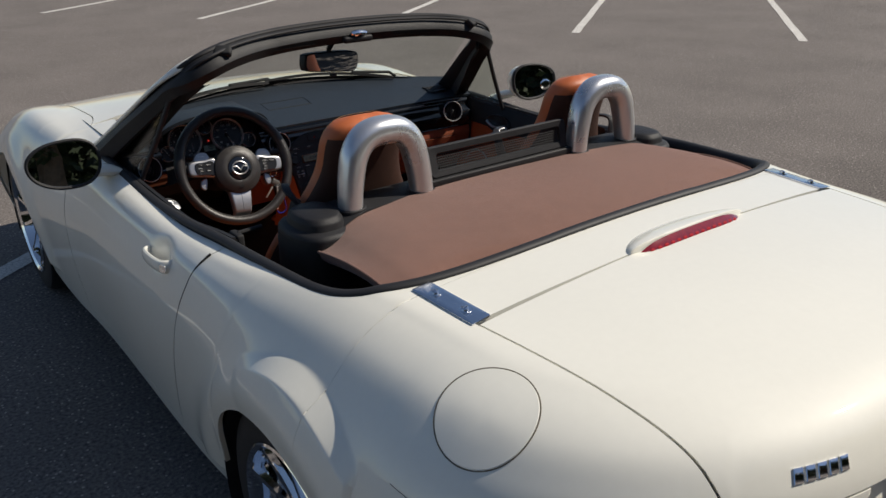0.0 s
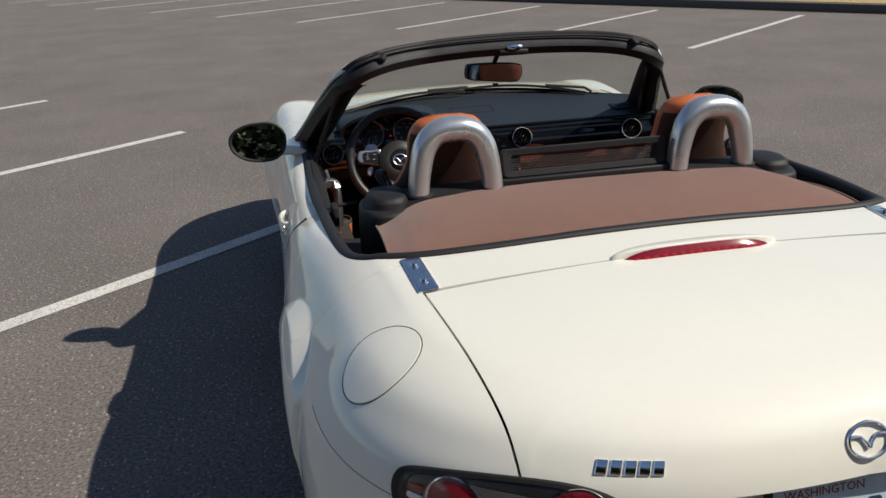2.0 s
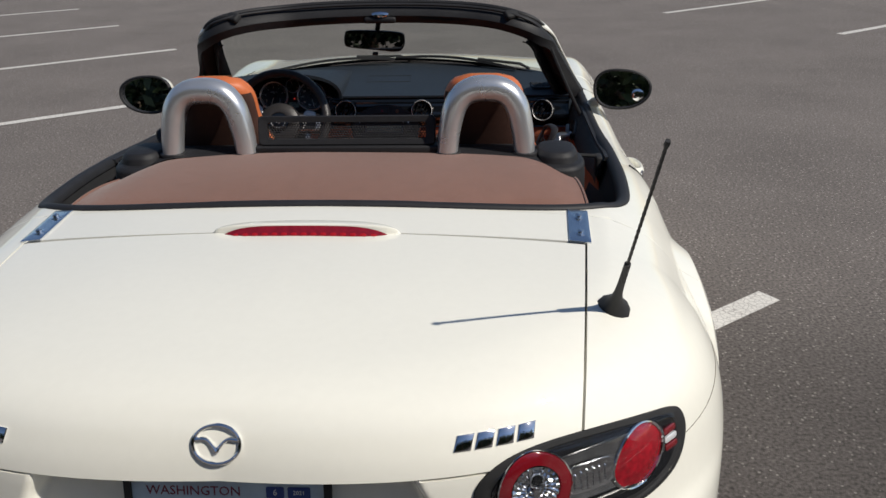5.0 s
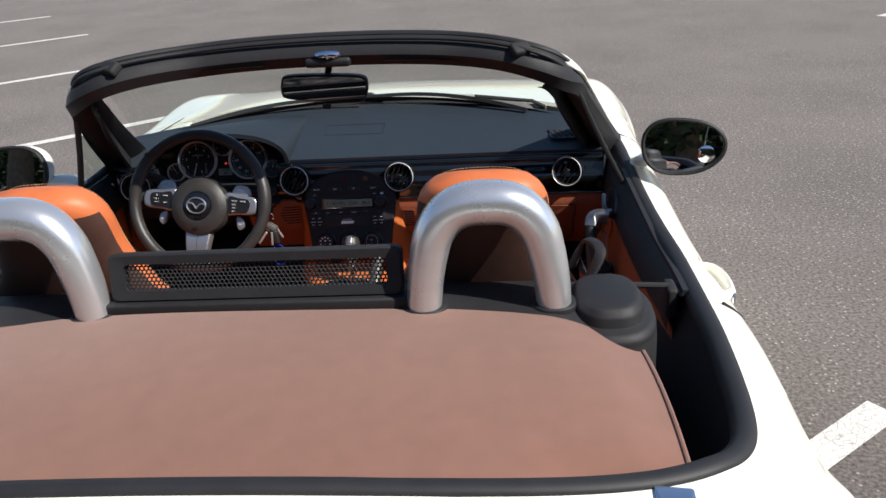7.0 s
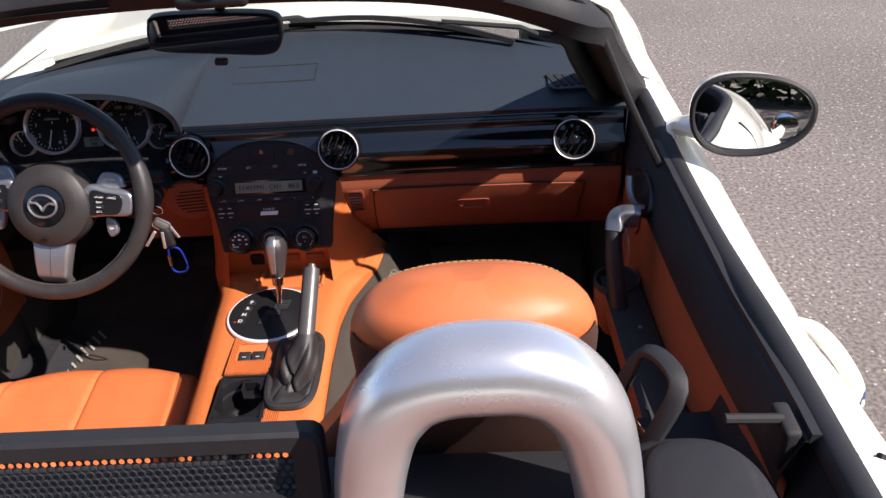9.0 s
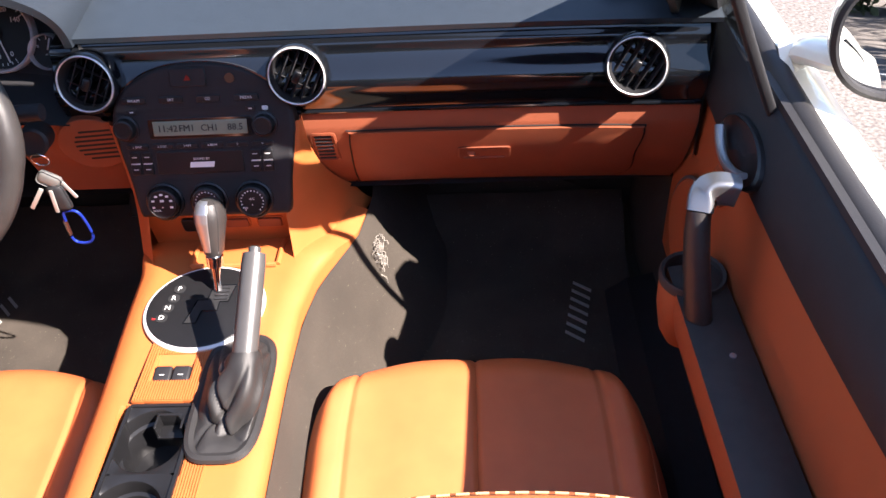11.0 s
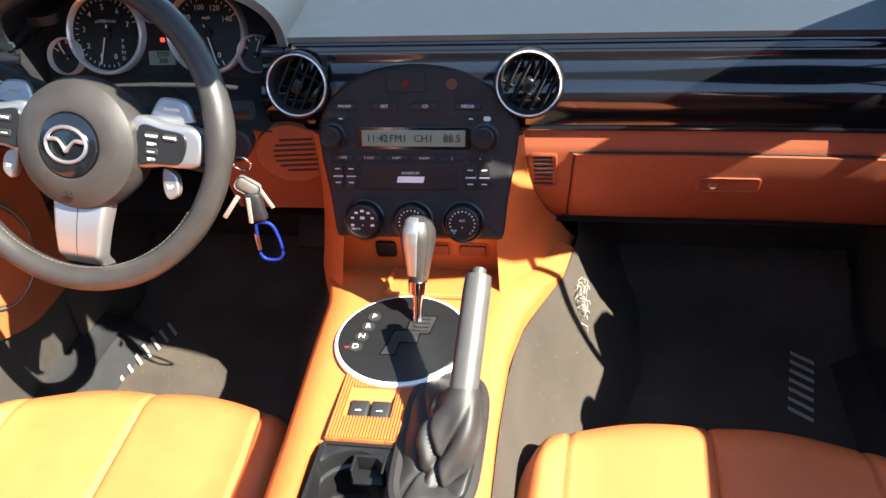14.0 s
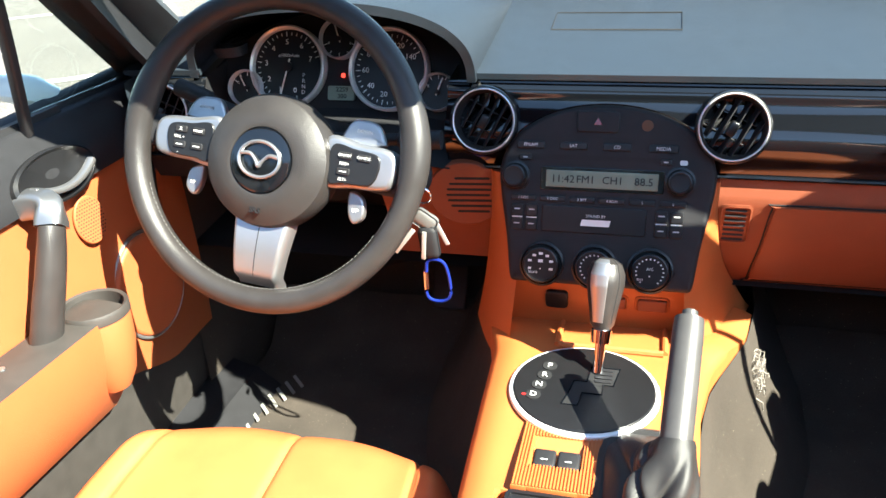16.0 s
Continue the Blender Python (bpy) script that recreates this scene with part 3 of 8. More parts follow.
for side in (1, -1):
    bm = panel(sheared(side, lambda z: DOOR_REAR(z) + G, lambda z: DOOR_FRONT(z) - G, 60), lambda p: outside(p) and p[2] > 0.215, 90, bmesh.new())
    door = part("door", turn_in(bm), PAINT, car, sharp=0.9)
    if side == 1:
        door_r = door
    else:
        door_l = door
    bm = panel(sheared(side, lambda z: DOOR_REAR(z) + 0.0, lambda z: DOOR_FRONT(z), 20), lambda p: p[2] < 0.211, 8, bmesh.new())
    part("side_sill", turn_in(bm), PAINT, car, sharp=0.9)
    bm = panel(sheared(side, lambda z: DOOR_FRONT(z) + G, lambda z: 3.12, 70), lambda p: abs(p[0]) > (0.62 if p[1] < 1.858 else 0.66 + 0.1 * smooth(2.0, 1.66, p[1])) and not arch(p), 90, bmesh.new())
    part("front_fender", turn_in(bm), PAINT, car, sharp=0.9)
bm = bmesh.new()
for side in (1, -1):
    panel([column(y - POLE, side) for y in np.linspace(1.86, 3.118, 50)], lambda p: abs(p[0]) < 0.656 + 0.1 * smooth(2.0, 1.66, p[1]), 50, bm)
part("hood", turn_in(bm), PAINT, car, sharp=0.9)

# dark seams behind the door shuts
for side, dr in ((1, door_r), (-1, door_l)):
    for fn, lo in ((DOOR_REAR, 0.21), (DOOR_FRONT, 0.21)):
        seam = []
        for z in np.linspace(0.815, lo, 40):
            y = fn(z)
            c = column(y - POLE, side)
            seam.append(Vector((np.interp(-z, -c[60:, 2], c[60:, 0]) - side * 0.0035, y, z)))
        part("door_shut", tube(seam, 0.0034, 6), BLACK_D, body_shell)


@functools.lru_cache(maxsize=4000)
def tail_column(q, side):
    return column(q, side)


def tail(theta, z, side, off=0.0):
    """A point of the skin round the tail, by the angle from the side (degrees) and the height, off metres proud."""
    def at(th, h):
        c = tail_column(round(-th / 90, 5), side)
        i = np.arange(len(c))[60:]
        j = np.interp(-h, -c[i, 2], i)
        return Vector([np.interp(j, np.arange(len(c)), c[:, k]) for k in range(3)])
    p = at(theta, z)
    if off:
        a, b = at(theta + 0.6, z) - p, at(theta, z + 0.005) - p
        n = a.cross(b).normalized()
        if n.y > 0:
            n = -n
        p += n * off
    return p


def skin_tree():
    bm = bmesh.new()
    for o in (trunk_lid, rear_deck, body_shell, door_l, door_r):
        bm.from_mesh(o.data)
    return BVHTree.FromBMesh(bm)


SKIN = skin_tree()


def drop(x, y, off=0.0):
    """The top of the skin at x, y."""
    l, n, _, _ = SKIN.ray_cast(Vector((x, y, 1.6)), Vector((0, 0, -1)))
    return (l + n * off) if l else Vector((x, y, 0.885 + off))


def on_skin(m, x, y, off=0.0):
    """The skin under the point x, y of the pose m, looking along its -z."""
    l, n, _, _ = SKIN.ray_cast(m @ Vector((x, y, 0.25)), -(m.to_3x3() @ Vector((0, 0, 1))))
    return (l + n * off) if l else m @ Vector((x, y, off))


def disc(outline, place, heights, bm=None, centre=None):
    """A lid over an outline in 2D, laid by place(a, b, off); heights: [(share of the way in, off), ...] from the edge to the middle."""
    bm = bm or bmesh.new()
    cx = sum(p[0] for p in outline) / len(outline) if centre is None else centre[0]
    cy = sum(p[1] for p in outline) / len(outline) if centre is None else centre[1]
    rings = []
    for f, h in heights:
        if f >= 0.999:
            rings.append([bm.verts.new(place(cx, cy, h))])
        else:
            rings.append([bm.verts.new(place(cx + (a - cx) * (1 - f), cy + (b - cy) * (1 - f), h)) for a, b in outline])
    n = len(outline)
    for a, b in zip(rings, rings[1:]):
        for i in range(n):
            q = list(dict.fromkeys([a[i], a[(i + 1) % n], b[(i + 1) % len(b)], b[i % len(b)]]))
            if len(q) > 2:
                bm.faces.new(q)
    bmesh.ops.recalc_face_normals(bm, faces=bm.faces)
    return bm


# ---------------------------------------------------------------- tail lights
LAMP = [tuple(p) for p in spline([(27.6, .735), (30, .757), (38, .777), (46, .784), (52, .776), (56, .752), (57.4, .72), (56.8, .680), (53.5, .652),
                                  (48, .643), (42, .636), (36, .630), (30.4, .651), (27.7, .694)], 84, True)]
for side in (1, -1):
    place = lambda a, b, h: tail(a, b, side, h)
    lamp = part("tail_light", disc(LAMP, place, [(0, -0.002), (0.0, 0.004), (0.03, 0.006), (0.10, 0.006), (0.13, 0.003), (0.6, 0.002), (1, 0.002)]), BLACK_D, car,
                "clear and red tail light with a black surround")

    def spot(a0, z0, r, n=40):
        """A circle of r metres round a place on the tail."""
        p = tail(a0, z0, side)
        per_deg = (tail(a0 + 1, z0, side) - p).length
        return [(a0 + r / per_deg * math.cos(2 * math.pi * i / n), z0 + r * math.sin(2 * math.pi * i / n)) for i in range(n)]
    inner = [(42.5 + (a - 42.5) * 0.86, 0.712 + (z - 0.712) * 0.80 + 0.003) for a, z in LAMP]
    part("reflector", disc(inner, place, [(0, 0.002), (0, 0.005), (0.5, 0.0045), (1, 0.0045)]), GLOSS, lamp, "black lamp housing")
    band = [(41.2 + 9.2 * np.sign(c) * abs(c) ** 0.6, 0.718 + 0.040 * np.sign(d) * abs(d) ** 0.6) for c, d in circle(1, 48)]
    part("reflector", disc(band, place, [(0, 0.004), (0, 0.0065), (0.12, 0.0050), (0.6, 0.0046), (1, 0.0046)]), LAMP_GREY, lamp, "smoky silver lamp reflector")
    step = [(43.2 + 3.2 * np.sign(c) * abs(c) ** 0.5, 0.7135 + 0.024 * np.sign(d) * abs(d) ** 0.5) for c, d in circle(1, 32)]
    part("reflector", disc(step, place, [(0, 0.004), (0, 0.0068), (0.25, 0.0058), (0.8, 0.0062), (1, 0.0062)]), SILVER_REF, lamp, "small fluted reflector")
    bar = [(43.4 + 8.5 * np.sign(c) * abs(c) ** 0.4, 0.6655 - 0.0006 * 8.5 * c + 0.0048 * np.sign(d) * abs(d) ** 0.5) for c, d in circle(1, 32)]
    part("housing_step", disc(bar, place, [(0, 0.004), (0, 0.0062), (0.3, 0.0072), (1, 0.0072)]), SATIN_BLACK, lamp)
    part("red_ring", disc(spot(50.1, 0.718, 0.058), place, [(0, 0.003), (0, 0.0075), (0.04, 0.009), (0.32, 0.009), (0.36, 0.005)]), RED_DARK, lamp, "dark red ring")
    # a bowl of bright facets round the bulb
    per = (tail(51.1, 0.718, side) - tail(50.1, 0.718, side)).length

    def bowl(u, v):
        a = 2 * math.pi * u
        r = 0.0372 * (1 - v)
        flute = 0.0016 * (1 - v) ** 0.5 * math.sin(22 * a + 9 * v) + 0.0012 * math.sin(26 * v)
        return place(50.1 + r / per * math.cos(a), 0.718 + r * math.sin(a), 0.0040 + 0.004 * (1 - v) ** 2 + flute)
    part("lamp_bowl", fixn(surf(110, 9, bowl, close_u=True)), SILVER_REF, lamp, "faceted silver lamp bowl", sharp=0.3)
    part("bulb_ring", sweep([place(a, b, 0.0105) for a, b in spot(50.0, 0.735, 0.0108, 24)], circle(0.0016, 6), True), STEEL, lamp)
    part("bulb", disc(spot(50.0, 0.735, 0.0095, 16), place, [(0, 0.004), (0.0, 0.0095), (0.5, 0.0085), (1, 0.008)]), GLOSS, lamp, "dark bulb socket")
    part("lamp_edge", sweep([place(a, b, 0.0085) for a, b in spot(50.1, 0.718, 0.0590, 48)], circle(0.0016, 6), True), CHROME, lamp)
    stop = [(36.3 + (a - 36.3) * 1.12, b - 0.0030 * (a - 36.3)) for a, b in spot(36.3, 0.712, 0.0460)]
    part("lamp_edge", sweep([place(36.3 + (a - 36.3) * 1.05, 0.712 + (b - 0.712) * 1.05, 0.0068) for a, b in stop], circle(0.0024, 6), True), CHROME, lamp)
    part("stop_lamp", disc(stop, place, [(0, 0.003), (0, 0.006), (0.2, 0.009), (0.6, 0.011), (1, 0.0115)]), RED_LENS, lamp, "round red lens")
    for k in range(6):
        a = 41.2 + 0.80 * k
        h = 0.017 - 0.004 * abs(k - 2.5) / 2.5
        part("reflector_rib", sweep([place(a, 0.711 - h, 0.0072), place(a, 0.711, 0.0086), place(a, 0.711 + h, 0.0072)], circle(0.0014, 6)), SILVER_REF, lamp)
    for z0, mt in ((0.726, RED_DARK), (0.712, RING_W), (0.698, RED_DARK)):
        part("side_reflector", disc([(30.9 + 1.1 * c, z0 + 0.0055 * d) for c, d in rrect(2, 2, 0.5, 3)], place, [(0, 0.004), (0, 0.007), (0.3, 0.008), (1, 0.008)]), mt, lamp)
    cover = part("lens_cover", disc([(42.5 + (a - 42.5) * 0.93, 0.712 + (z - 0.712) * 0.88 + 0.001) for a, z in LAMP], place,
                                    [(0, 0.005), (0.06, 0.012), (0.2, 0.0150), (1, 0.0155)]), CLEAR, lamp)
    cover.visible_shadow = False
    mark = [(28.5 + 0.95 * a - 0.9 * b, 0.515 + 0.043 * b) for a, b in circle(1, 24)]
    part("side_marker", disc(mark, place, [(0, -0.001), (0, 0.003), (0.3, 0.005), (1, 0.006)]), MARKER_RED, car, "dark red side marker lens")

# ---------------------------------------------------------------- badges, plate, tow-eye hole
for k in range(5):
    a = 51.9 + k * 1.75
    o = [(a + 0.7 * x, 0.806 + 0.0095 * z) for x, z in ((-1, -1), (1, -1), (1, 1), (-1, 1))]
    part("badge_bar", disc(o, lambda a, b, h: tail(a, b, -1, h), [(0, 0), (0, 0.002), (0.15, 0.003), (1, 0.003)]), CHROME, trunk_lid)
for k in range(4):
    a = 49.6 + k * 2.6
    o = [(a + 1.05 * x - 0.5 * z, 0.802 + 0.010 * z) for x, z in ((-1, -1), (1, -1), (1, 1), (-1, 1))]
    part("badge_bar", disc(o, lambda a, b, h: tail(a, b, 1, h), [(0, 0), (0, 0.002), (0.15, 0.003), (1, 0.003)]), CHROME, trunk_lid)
em = facing(tail(90, 0.812, 1, 0.002), (0, -0.91, 0.42))


def emblem(m, r, parent, material):
    """An oval ring with a winged bar across, as a plain shape."""
    ring = [m @ Vector((r * math.cos(a), 0.8 * r * math.sin(a), 0.001)) for a in np.linspace(0, 2 * math.pi, 41)[:-1]]
    bm = sweep(ring, circle(r * 0.085, 8), True, m.to_3x3() @ Vector((0, 0, 1)))
    wing = spline([(-0.9, 0.18), (-0.45, 0.2), (-0.12, -0.12), (0, -0.3), (0.12, -0.12), (0.45, 0.2), (0.9, 0.18)], 24)
    sweep([m @ Vector((x * r, y * r, 0.001)) for x, y in wing], circle(r * 0.10, 8), False, m.to_3x3() @ Vector((0, 0, 1)), bm=bm,
          taper=lambda t: 0.75 + 0.25 * abs(math.cos(2 * math.pi * t)))
    return part("emblem", bm, material, parent, "oval winged badge")


emblem(em, 0.0345, trunk_lid, CHROME)

pm = facing((0, -0.773, 0.675), (0, -0.979, 0.205))
PLATE_W, PLATE_H = 0.314, 0.160
plate = part("number_plate", slab(rrect(0.305, 0.150, 0.008), 0.004, pm), mat("plate_white", (0.50, 0.60, 0.68), 0.4, var=0.12, scale=18, var2=0.1, scale2=9), car,
             "pale blue and white number plate in a black frame")
PLATE_INK = mat("plate_blue_ink", (0.02, 0.035, 0.09), 0.5)
for k in range(7):
    x = -0.107 + 0.0362 * k
    part("character_bar", slab(rrect(0.024, 0.058, 0.004, 2), 0.0062, pm @ Matrix.Translation((x, -0.009, 0)), back=0.003), PLATE_INK, plate)
text("WASHINGTON", 0.021, pm @ Matrix.Translation((-0.052, 0.044, 0.0043)), mat("plate_red_ink", (0.20, 0.03, 0.05), 0.5), plate, align='CENTER')
for x, t in ((0.072, "6"), (0.108, "2021")):
    part("sticker", slab(rrect(0.027 if t == "6" else 0.034, 0.018, 0.002, 2), 0.0052, pm @ Matrix.Translation((x, 0.044, 0)), back=0.003), mat("sticker_blue", (0.03, 0.06, 0.22), 0.5), plate)
    text(t, 0.014 if t == "6" else 0.009, pm @ Matrix.Translation((x, 0.044, 0.0054)), WHITE, plate)
bm = bmesh.new()
o, i = rrect(PLATE_W, PLATE_H, 0.010), rrect(PLATE_W - 0.022, PLATE_H - 0.034, 0.006)
i = [(x, y + 0.006) for x, y in i]
va = [bm.verts.new(pm @ Vector((x, y, 0))) for x, y in o]
vb = [bm.verts.new(pm @ Vector((x, y, 0.008))) for x, y in o]
vc = [bm.verts.new(pm @ Vector((x, y, 0.009))) for x, y in i]
vd = [bm.verts.new(pm @ Vector((x, y, 0.003))) for x, y in i]
for a, b in ((va, vb), (vb, vc), (vc, vd)):
    for k in range(len(a)):
        bm.faces.new([a[k], a[(k + 1) % len(a)], b[(k + 1) % len(a)], b[k]])
bmesh.ops.recalc_face_normals(bm, faces=bm.faces)
part("plate_frame", bm, BLACK, plate, "black plastic plate frame")
for k in range(17):
    part("letter_bar", slab(rrect(0.0108, 0.0150, 0.002, 2), 0.0098, pm @ Matrix.Translation((-0.110 + 0.01375 * k, -0.0685, 0)), back=0.0075), WHITE, plate)
for k in range(6):
    part("letter_bar", slab(rrect(0.014, 0.006, 0.001, 2), 0.0098, pm @ Matrix.Translation((-0.055 + 0.019 * k, 0.0745, 0)), back=0.0075), GREYTXT, plate)
place = lambda a, b, h: tail(a, b, 1, h)
ring_ = [place(60.1 + 1.35 * a, 0.678 + 0.017 * b, 0.0006) for a, b in circle(1, 24)]
part("tow_eye_rim", sweep(ring_, circle(0.0022, 6), True), PAINT, body_shell)
hole = [(60.1 + 0.85 * a, 0.678 + 0.0105 * b) for a, b in circle(1, 20)]
part("tow_eye_hole", disc(hole, place, [(0, 0.0), (0.1, 0.0012), (0.6, 0.0008), (1, 0.0008)]), [BLACK_D], car, "dark round tow-eye hole")
SEAM = mat("dusty_seam", (0.10, 0.085, 0.06), 0.8)
SCUFF = mat("scuff_marks", (0.05, 0.045, 0.04), 0.8)
for pts, w in ((((71.3, .535), (70.2, .533), (67.5, .500), (64.7, .468), (60.5, .428)), 0.0016), (((79.5, .404), (76.6, .402)), 0.0014), (((77.0, .455), (74.5, .432)), 0.0010),
               (((68.5, .398), (68.0, .396)), 0.002), (((66.5, .372), (62, .366)), 0.0012), (((112.5, .412), (112.9, .411)), 0.002), (((83.7, .45), (84, .41)), 0.0008)):
    path = [tail(a if a <= 90 else 180 - a, z, 1 if a <= 90 else -1, 0.0002) for a, z in spline(pts, 12)]
    part("scuff", sweep(path, circle(w * 0.6, 5, w * 0.25), taper=lambda t: 1.5 - 1.3 * t), SCUFF, body_shell, "dark scuff on the bumper")
ring = [tail(47.5 + 1.9 * a, 0.373 + 0.026 * b, 1, 0.0002) for a, b in circle(1, 30)]
part("tow_cover_gap", sweep(ring, circle(0.0008, 5), True), SCUFF, body_shell)

for side in (1, -1):
    path = [tail(a, z, side, 0.0003) for a, z in spline([(28.0, 0.692), (21, 0.694), (14, 0.699), (6, 0.707)], 20)]
    part("bumper_seam", sweep(path, circle(0.0006, 5)), SEAM, body_shell)

# lower black valance and exhaust
bm = bmesh.new()
rows = []
for k in range(81):
    th = 180 * k / 80
    side, a = (1, th) if th <= 90 else (-1, 180 - th)
    c = column(-a / 90, side)
    e = Vector(c[-1])
    inn = Vector((e.x * 0.9, (e.y + 0.2) * 0.92 - 0.2, e.z))
    rows.append([e + Vector((0, 0.004, 0.012)), e + Vector((0, 0.006, -0.012)), inn + Vector((0, 0.01, -0.075)), inn + Vector((0, 0.2, -0.10))])
vs = [[bm.verts.new(p) for p in r] for r in rows if abs(r[0].x) < 0.56]
for a, b in zip(vs, vs[1:]):
    for j in range(3):
        bm.faces.new([a[j], b[j], b[j + 1], a[j + 1]])
bmesh.ops.recalc_face_normals(bm, faces=bm.faces)
part("lower_valance", bm, BLACK_D, car, "matt black lower bumper valance")
for x in (0.43, -0.43):
    m = Matrix.Translation((x, -0.775, 0.262)) @ Matrix.Rotation(radians(90), 4, 'X')
    part("exhaust_tip", lathe([(0.030, -0.25), (0.0345, -0.02), (0.0365, 0.0), (0.0345, 0.002), (0.032, -0.002), (0.030, -0.12), (0.0, -0.12)], 28, m), STEEL, car, "polished steel exhaust tip")

# ---------------------------------------------------------------- hinge plates, third brake light, antenna, fuel door
for side in (1, -1):
    hm = facing(drop(side * 0.578, -0.118), (side * 0.09, -0.02, 1), (side * 0.06, 1, 0))
    o = rrect(0.044, 0.172, 0.003, 2)
    bm = disc(o, lambda a, b, h: on_skin(hm, a, b, h), [(0, -0.001), (0, 0.003), (0.04, 0.0036), (0.5, 0.0036), (1, 0.0036)])
    hinge = part("hinge_plate", bm, STEEL, car, "polished steel strap with two bolts")
    for y in (0.042, -0.042):
        c = on_skin(hm, 0, y, 0.0036)
        part("bolt", lathe([(0.0125, 0.0), (0.0125, 0.0012), (0.0075, 0.0016), (0.0075, 0.0055), (0.0045, 0.007), (0.004, 0.004), (0, 0.004)], 18, facing(c, (side * 0.09, -0.02, 1))), CHROME, hinge)
pod = bmesh.new()
BRAKE_X = 0.014


def pod_at(u, v):
    x = -0.196 + 0.392 * u
    w = max(0.0, 1 - abs(x / 0.196) ** 6) ** 0.5
    y0, y1 = -0.205 + 0.062 * w * (1 - 0.55 * abs(x / 0.196) ** 2.5), -0.205 - 0.006 * w
    if v < 0.7:
        t = v / 0.7
        y, h = y0 + (y1 - y0) * t, 0.0215 * w * math.sin(t * math.pi / 2) ** 0.8
    else:
        t = (v - 0.7) / 0.3
        y, h = y1 - 0.004 * t * w, 0.0215 * w * (1 - t)
    return Vector((x + BRAKE_X, y + 0.006, 0.9025 - 0.0006 + h - 0.07 * x * x))


surf(48, 22, pod_at, pod)
bmesh.ops.recalc_face_normals(pod, faces=pod.faces)
brake = part("third_brake_light", pod, PAINT, car, "raised cream housing with a slim red brake light", sharp=0.8)
bm = surf(40, 6, lambda u, v: Vector((BRAKE_X - 0.176 + 0.352 * u, -0.2055 - 0.0035 - 0.018 * (1 - v) * (1 - abs(2 * u - 1) ** 6) - 0.0015 * math.sin(math.pi * v), 0.9000 + (v * 0.0215) * (1 - abs(2 * u - 1) ** 5) - 0.07 * (-0.176 + 0.352 * u) ** 2)))
lens = part("red_lens", fixn(bm), mat("deep_red_lens", (0.20, 0.005, 0.012), 0.12, coat=1.0, coat_rough=0.03, var=0.25, scale=90), brake, "slim deep red lens")
LAMP_CELL = mat("red_lamp_cell", (0.34, 0.008, 0.016), 0.6, spec=0.1)
for k in range(15):
    u = 0.10 + 0.80 * k / 14
    x = -0.176 + 0.352 * u
    at = Vector((x + BRAKE_X, -0.2055 - 0.005 - 0.018 * 0.62 * (1 - abs(2 * u - 1) ** 6), 0.9000 + 0.38 * 0.0215 * (1 - abs(2 * u - 1) ** 5) - 0.07 * x * x))
    part("lamp_cell", lathe([(0.0075, -0.0010), (0.0062, 0.0004), (0.0035, 0.0010), (0, 0.0012)], 14, facing(at, (0, -0.77, 0.64)), sy=0.55), LAMP_CELL, lens)

ab = drop(0.604, -0.453)
tip = Vector((0.617, -0.69, 1.232))
knee = ab.lerp(tip, 0.33)
bm = sweep([ab + (knee - ab) * t for t in np.linspace(0, 1, 12)], circle(0.0055, 12), up=(1, 0, 0), taper=lambda t: 1 + 4.2 * (1 - t) ** 6 + 0.25 * (1 - t))
antenna = part("antenna", bm, RUBBER, car, "black whip antenna on a rubber foot")
bm = sweep([knee + (tip - knee) * t for t in np.linspace(0, 1, 40)], circle(0.0024, 8), up=(1, 0, 0), taper=lambda t: (1.0 if int(t * 39) % 2 else 1.25) * (1.5 if t > 0.97 else 1))
part("whip", bm, RUBBER, antenna)

fm = facing((-0.703, -0.370, 0.836), (-0.46, -0.13, 0.87), (-0.35, 0.9, 0))
part("fuel_door", disc(circle(0.0865, 56), lambda a, b, h: on_skin(fm, a, b, h), [(0, -0.002), (0, 0.0006), (0.012, 0.0012), (0.35, 0.0012), (0.7, 0.0012), (1, 0.0012)]), PAINT, car, "round cream fuel door", sharp=0.5)
part("fuel_door_gap", sweep([on_skin(fm, a, b, 0.0) for a, b in circle(0.0880, 72)], circle(0.0012, 6), True), SEAM, car)

# ---------------------------------------------------------------- door handles
for side, dr in ((1, door_r), (-1, door_l)):
    hx = side * 0.842
    path = spline([(hx - side * 0.012, 0.668, 0.740), (hx + side * 0.010, 0.681, 0.739), (hx + side * 0.019, 0.706, 0.738), (hx + side * 0.022, 0.766, 0.735), (hx + side * 0.015, 0.816, 0.731), (hx - side * 0.008, 0.836, 0.729)], 26)
    handle = part("door_handle", sweep([Vector(p) for p in path], circle(0.0085, 12, 0.016), taper=lambda t: 1.2 - 0.3 * t), PAINT, dr, "cream pull door handle")
    part("lock", lathe([(0.011, 0), (0.011, 0.003), (0.006, 0.004), (0, 0.003)], 16, facing((hx + side * 0.016, 0.676, 0.739), (side, -0.5, 0.1))), STEEL, handle)

